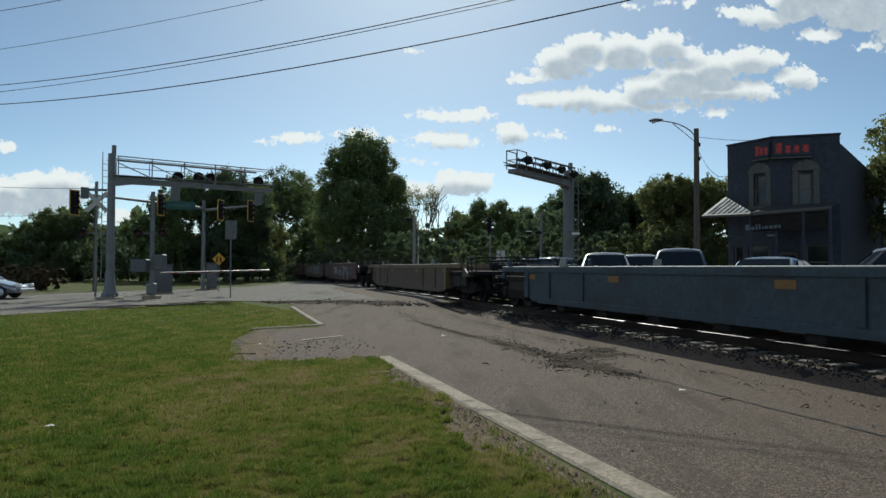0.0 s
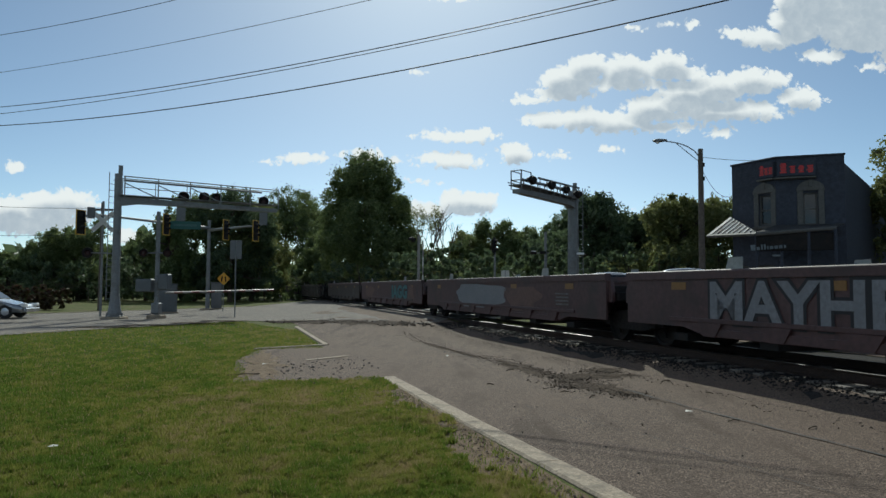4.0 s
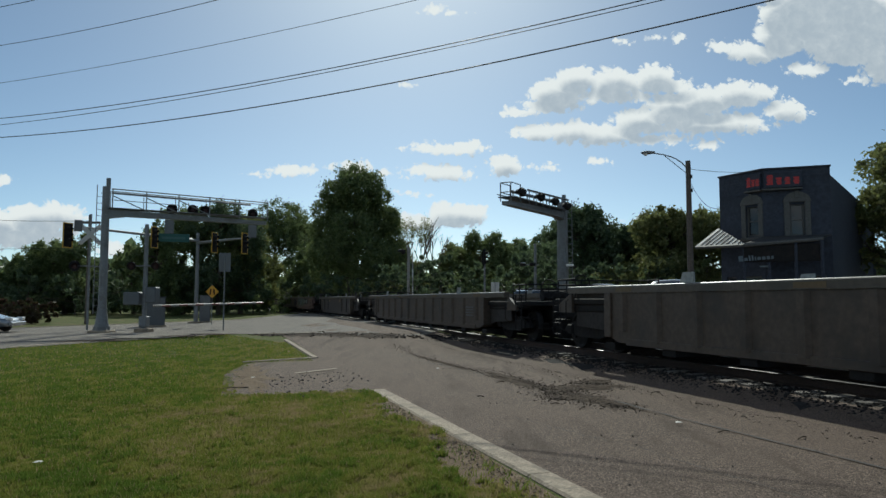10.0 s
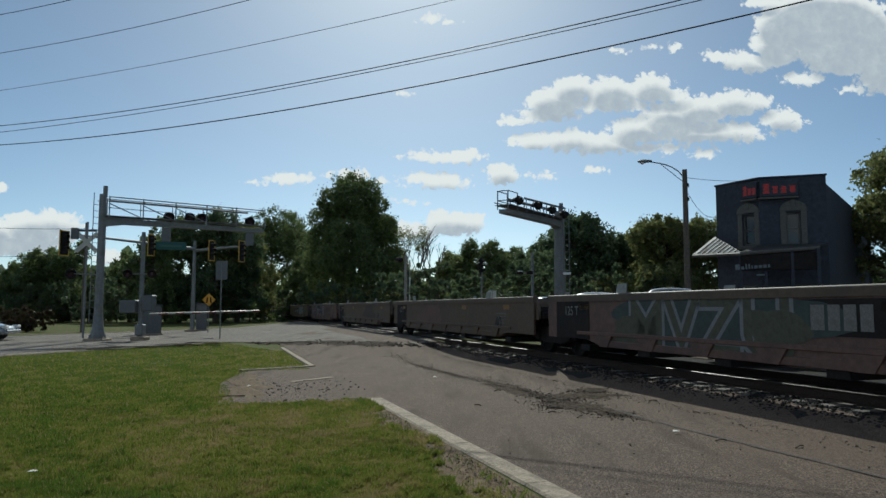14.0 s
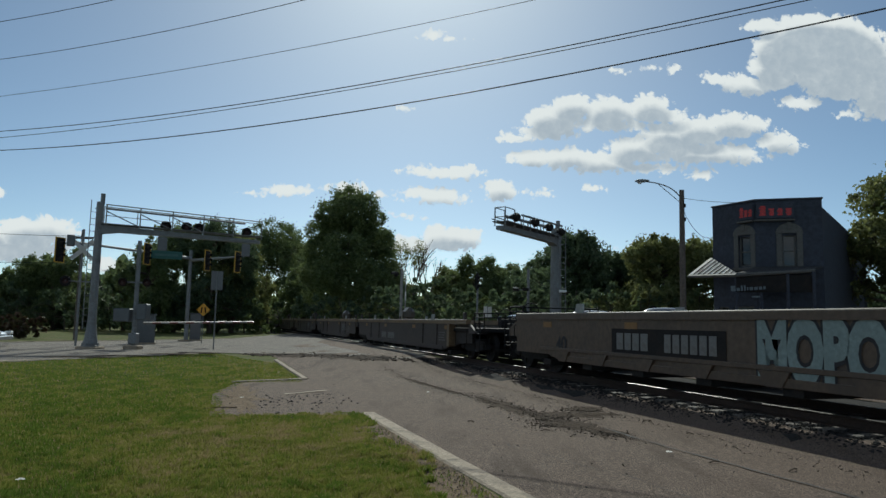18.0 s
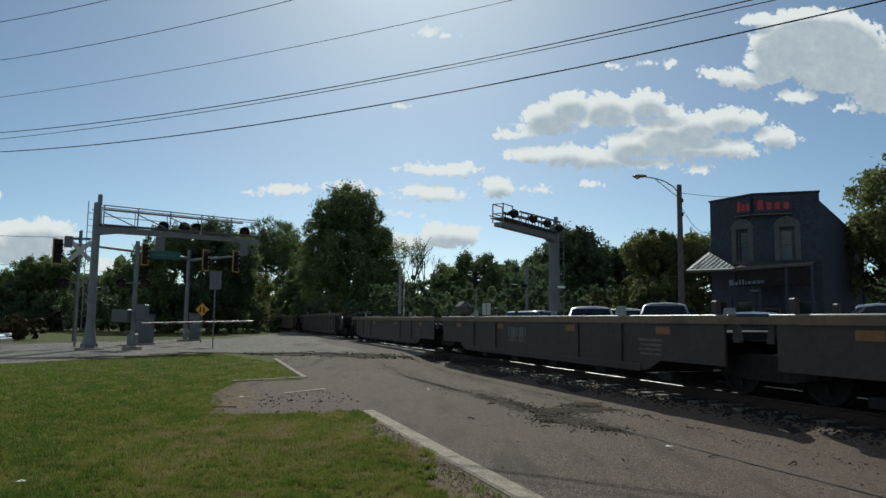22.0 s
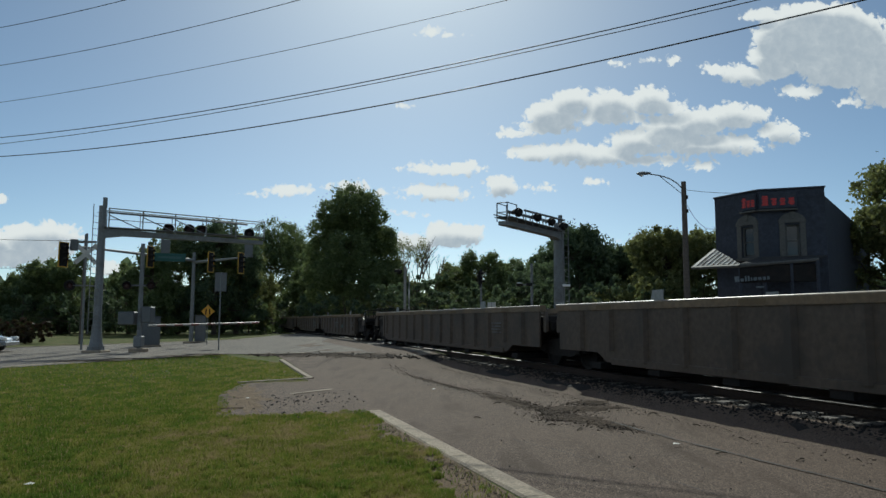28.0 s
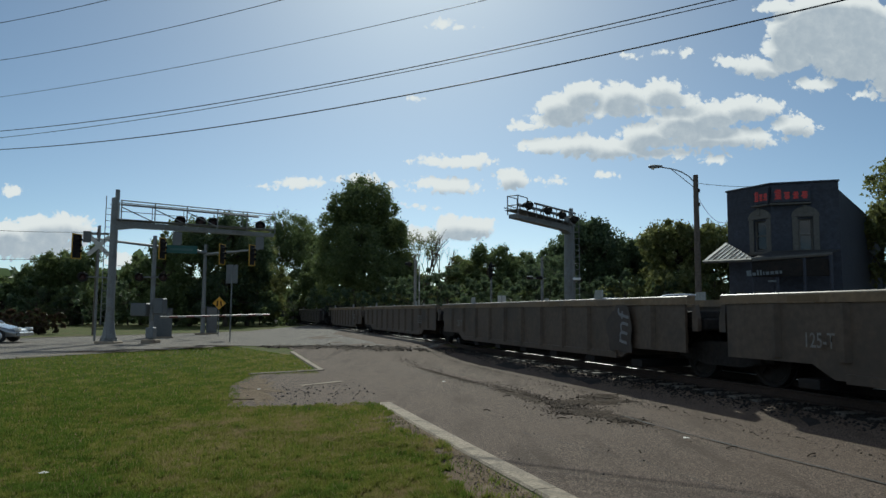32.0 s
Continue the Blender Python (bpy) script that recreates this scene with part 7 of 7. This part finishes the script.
scatter("soil_crumbs", "small stones and crumbs on bare soil behind the kerb", zip(2.66 - np.abs(rng.normal(0, 0.22, k)), rng.uniform(3.2, 10.8, k)), rng.uniform(0.004, 0.016, k), PEBBLE, 8)
k = 500
scatter("crossing_rubble", "broken asphalt along the road edge", strewn([(1.8, 33.6), (3.0, 32.0), (4.5, 28.8), (5.8, 26.4), (7.2, 25.3)], (0.35, 0.5), k, rng), rng.uniform(0.02, 0.07, k), STONE, 5)
k = 9000
nn = TRACK_N - rng.uniform(0.0, 2.0, k)
ss = rng.uniform(2.0, 26.0, k)
scatter("ballast_stones", "loose crushed ballast stones beside the rails", zip(nn, ss), rng.uniform(0.016, 0.036, k), BALLAST, 6, -0.005)
k = 3200
scatter("shoulder_gravel", "gravel spilling from the track onto the street", zip(TRACK_N - 1.9 - np.abs(rng.normal(0, 0.35, k)), rng.uniform(3.0, 25.0, k)), rng.uniform(0.004, 0.017, k), STONE, 7)


def stain(name, label, n0, s0, rn, rs, mat, seed, lift=0.007, k=90):
    """A thin ragged patch lying on the street."""
    rng = np.random.default_rng(seed)
    ph = rng.uniform(0, 6.28, 5)
    sh = Shape()
    rim = []
    for i in range(k):
        a0 = 2 * math.pi * i / k
        q = 1 + 0.22 * math.sin(2 * a0 + ph[0]) + 0.16 * math.sin(5 * a0 + ph[1]) + 0.10 * math.sin(9 * a0 + ph[2]) + 0.13 * math.sin(17 * a0 + ph[3]) + 0.2 * rng.normal()
        rim.append((n0 + rn * q * math.cos(a0), s0 + rs * q * math.sin(a0)))
    v = [at(n0, s0, rise(n0, s0) + lift + 0.012)] + [at(n0 + (p - n0) * f, s0 + (q - s0) * f, rise(n0 + (p - n0) * f, s0 + (q - s0) * f) + lift + 0.01 * (1 - f)) for f in (0.5, 0.85, 1.0) for p, q in rim]
    f = [(0, 1 + i, 1 + (i + 1) % k) for i in range(k)] + [(1 + j * k + i, 1 + j * k + k + i, 1 + j * k + k + (i + 1) % k, 1 + j * k + (i + 1) % k) for j in (0, 1) for i in range(k)]
    sh.add(v, f)
    return struct(name, sh, mat, label, "soil patch")


DIRT = material("pothole_dirt", (0.058, 0.041, 0.029), 0.95, spread=0.8, grain=34, blotch=9, bump=1.0, second=(0.125, 0.095, 0.071), spec=0.1)
stain("dirt_patch", "dark crumbled soil patch in the street", 5.8, 10.3, 0.34, 1.1, DIRT, 1, k=150)
stain("dirt_patch", "dark crumbled soil patch in the street", 6.4, 11.6, 0.62, 0.45, DIRT, 2, 0.009, 150)
stain("dirt_patch", "dark crumbled soil patch in the street", 5.7, 13.2, 0.24, 1.5, DIRT, 3, k=150)
stain("dirt_patch", "thin soil streak along the street", 5.55, 17.6, 0.13, 2.0, DIRT, 7, k=150)
stain("dirt_patch", "dark crumbled soil patch in the street", 7.4, 12.35, 0.5, 0.32, DIRT, 8, 0.011)
for i, (n, s_, rn, rs) in enumerate(((2.5, 32.7, 0.45, 1.5), (3.6, 30.5, 0.5, 1.7), (4.7, 28.3, 0.5, 1.4), (5.9, 26.4, 0.7, 0.8))):
    stain("dirt_patch", "dark crumbled soil along the broken road edge", n, s_, rn, rs, DIRT, 60 + i, 0.016 + 0.003 * i)
for i, (n, s_) in enumerate(((-4.6, 30.2), (-3.2, 31.4), (-1.6, 33.0), (-0.2, 34.4))):
    stain("dirt_patch", "dark trodden soil berm along the kerb", n, s_, 0.9, 0.45, DIRT, 70 + i, 0.03 + 0.003 * i)
stain("dirt_patch", "trodden soil at the grass edge of the drive", 0.7, 15.2, 0.42, 2.1, SOIL, 9)


def soil_strip():
    """Bare soil between the lawn and the near kerb."""
    sh = Shape()
    rows = spaced((2.0, 11.6, 60))
    v = []
    for s in rows:
        for n in (1.6, 1.9, 2.2, 2.45, 2.7):
            v.append(at(n, s, rise(n, s) - 0.006 + 0.012 * noise.noise(Vector((n * 4, s * 4, 7)))))
    sh.add(v, [(i * 5 + j, i * 5 + j + 1, i * 5 + 6 + j, i * 5 + 5 + j) for i in range(len(rows) - 1) for j in range(4)])
    sh.smooth = True
    return struct("soil_strip", sh, SOIL, "bare brown trodden soil behind the kerb", "soil")


soil_strip()
TAR = material("tar_seam", (0.035, 0.032, 0.03), 0.8, spread=0.3, grain=20)


def seam(name, pts, w, seed):
    rng = np.random.default_rng(seed)
    fine = []
    for (n0, s0), (n1, s1) in zip(pts, pts[1:]):
        k = max(2, int(abs(s1 - s0) / 0.25))
        fine += [(n0 + (n1 - n0) * i / k + rng.normal(0, 0.02), s0 + (s1 - s0) * i / k) for i in range(k)]
    sh = Shape()
    v = []
    for n, s in fine:
        ww = w * rng.uniform(0.3, 1.0)
        v += [at(n - ww, s, rise(n, s) + 0.012), at(n + ww, s, rise(n, s) + 0.012)]
    sh.add(v, [(2 * i, 2 * i + 1, 2 * i + 3, 2 * i + 2) for i in range(len(fine) - 1)])
    return struct(name, sh, TAR, "thin dark crack along the asphalt", "crack")


seam("crack", [(6.05, 9.9), (6.0, 8.0), (6.1, 5.0), (6.2, 2.0)], 0.026, 1)
seam("crack", [(5.0, 20.0), (5.3, 16.0), (5.5, 14.0)], 0.012, 2)
seam("crack", [(3.9, 9.0), (4.4, 6.5), (4.6, 4.0)], 0.007, 3)
# worn white line at the drive entrance, and its kerb stub
struct("painted_line", Shape().add([at(1.7, 15.65, 0.014), at(2.72, 16.4, 0.014), at(2.68, 16.55, 0.014), at(1.66, 15.8, 0.014)], [(0, 1, 2, 3)]), CONCRETE, "worn pale line on the asphalt", "road marking")
# a stick and a few scraps
STICK = material("dry_stick", (0.12, 0.09, 0.06), 0.9, spread=0.3)
for n, s, l, a0 in ((0.3, 13.4, 0.6, 20), (5.2, 9.4, 0.22, 60), (6.8, 11.2, 0.3, 80), (6.5, 6.6, 0.2, 40), (5.0, 9.9, 0.14, 10), (7.1, 9.2, 0.12, 130), (4.7, 7.3, 0.1, 75), (5.9, 7.2, 0.16, 20), (6.9, 8.0, 0.13, 100), (4.2, 11.0, 0.12, 150), (5.3, 12.8, 0.18, 35), (7.3, 10.6, 0.15, 15), (6.2, 15.4, 0.2, 80)):
    p = at(n, s, rise(n, s) + 0.012)
    d = Vector((math.cos(radians(a0)), math.sin(radians(a0)), 0.02)) * l / 2
    tagged(part("stick", Shape().path([p - d, p + Vector((0, 0, 0.015)), p + d], 0.009, 6), STICK), "short dry brown stick on the ground", "stick")
PAPER = material("paper_scrap", (0.7, 0.68, 0.62), 0.8, spread=0.1)
for n, s in ((0.75, 14.9), (4.9, 15.6), (-1.6, 7.8), (5.7, 7.8)):
    p = at(n, s, rise(n, s) + 0.035)
    tagged(part("paper_scrap", Shape().add([(p.x + x, p.y + y, p.z + z) for x, y, z in ((-0.05, -0.03, 0), (0.04, -0.04, 0.006), (0.05, 0.025, 0), (-0.025, 0.04, 0.008), (0, 0, 0.012))], [(0, 1, 4), (1, 2, 4), (2, 3, 4), (3, 0, 4), (3, 2, 1, 0)]), PAPER), "small crumpled white paper scrap on the ground", "litter")
# ---- what moves ----
def motions():
    steps = [0, 8, 16, 24, 32]
    for car, start in CARS:
        walk(car, [(t, Matrix.Translation(at(TRACK_N, start - V * t, RAIL_Z)) @ pose(0, 0, 0, 0, 0, 107.8)) for t in steps])
    # wheels turn while they are near enough to be seen
    for w, place, dx in WHEELS:
        t0, t1 = max(0.0, (place - 85) / V), min(32.0, (place + 2) / V)
        if t1 <= 0 or t0 >= 32:
            continue
        f0, f1 = math.ceil(t0 * FPS), math.floor(t1 * FPS)
        times = sorted({0, 32 * FPS} | set(range(f0, f1 + 1)))
        rows = []
        for f in times:
            turn = -V * (min(max(f, f0), f1) / FPS) / 0.46
            rows.append((f / FPS, Matrix.Translation((dx, 0, 0.46)) @ pose(0, 0, 0, 0, math.degrees(turn) % 360, 0)))
        walk(w, rows)


motions()
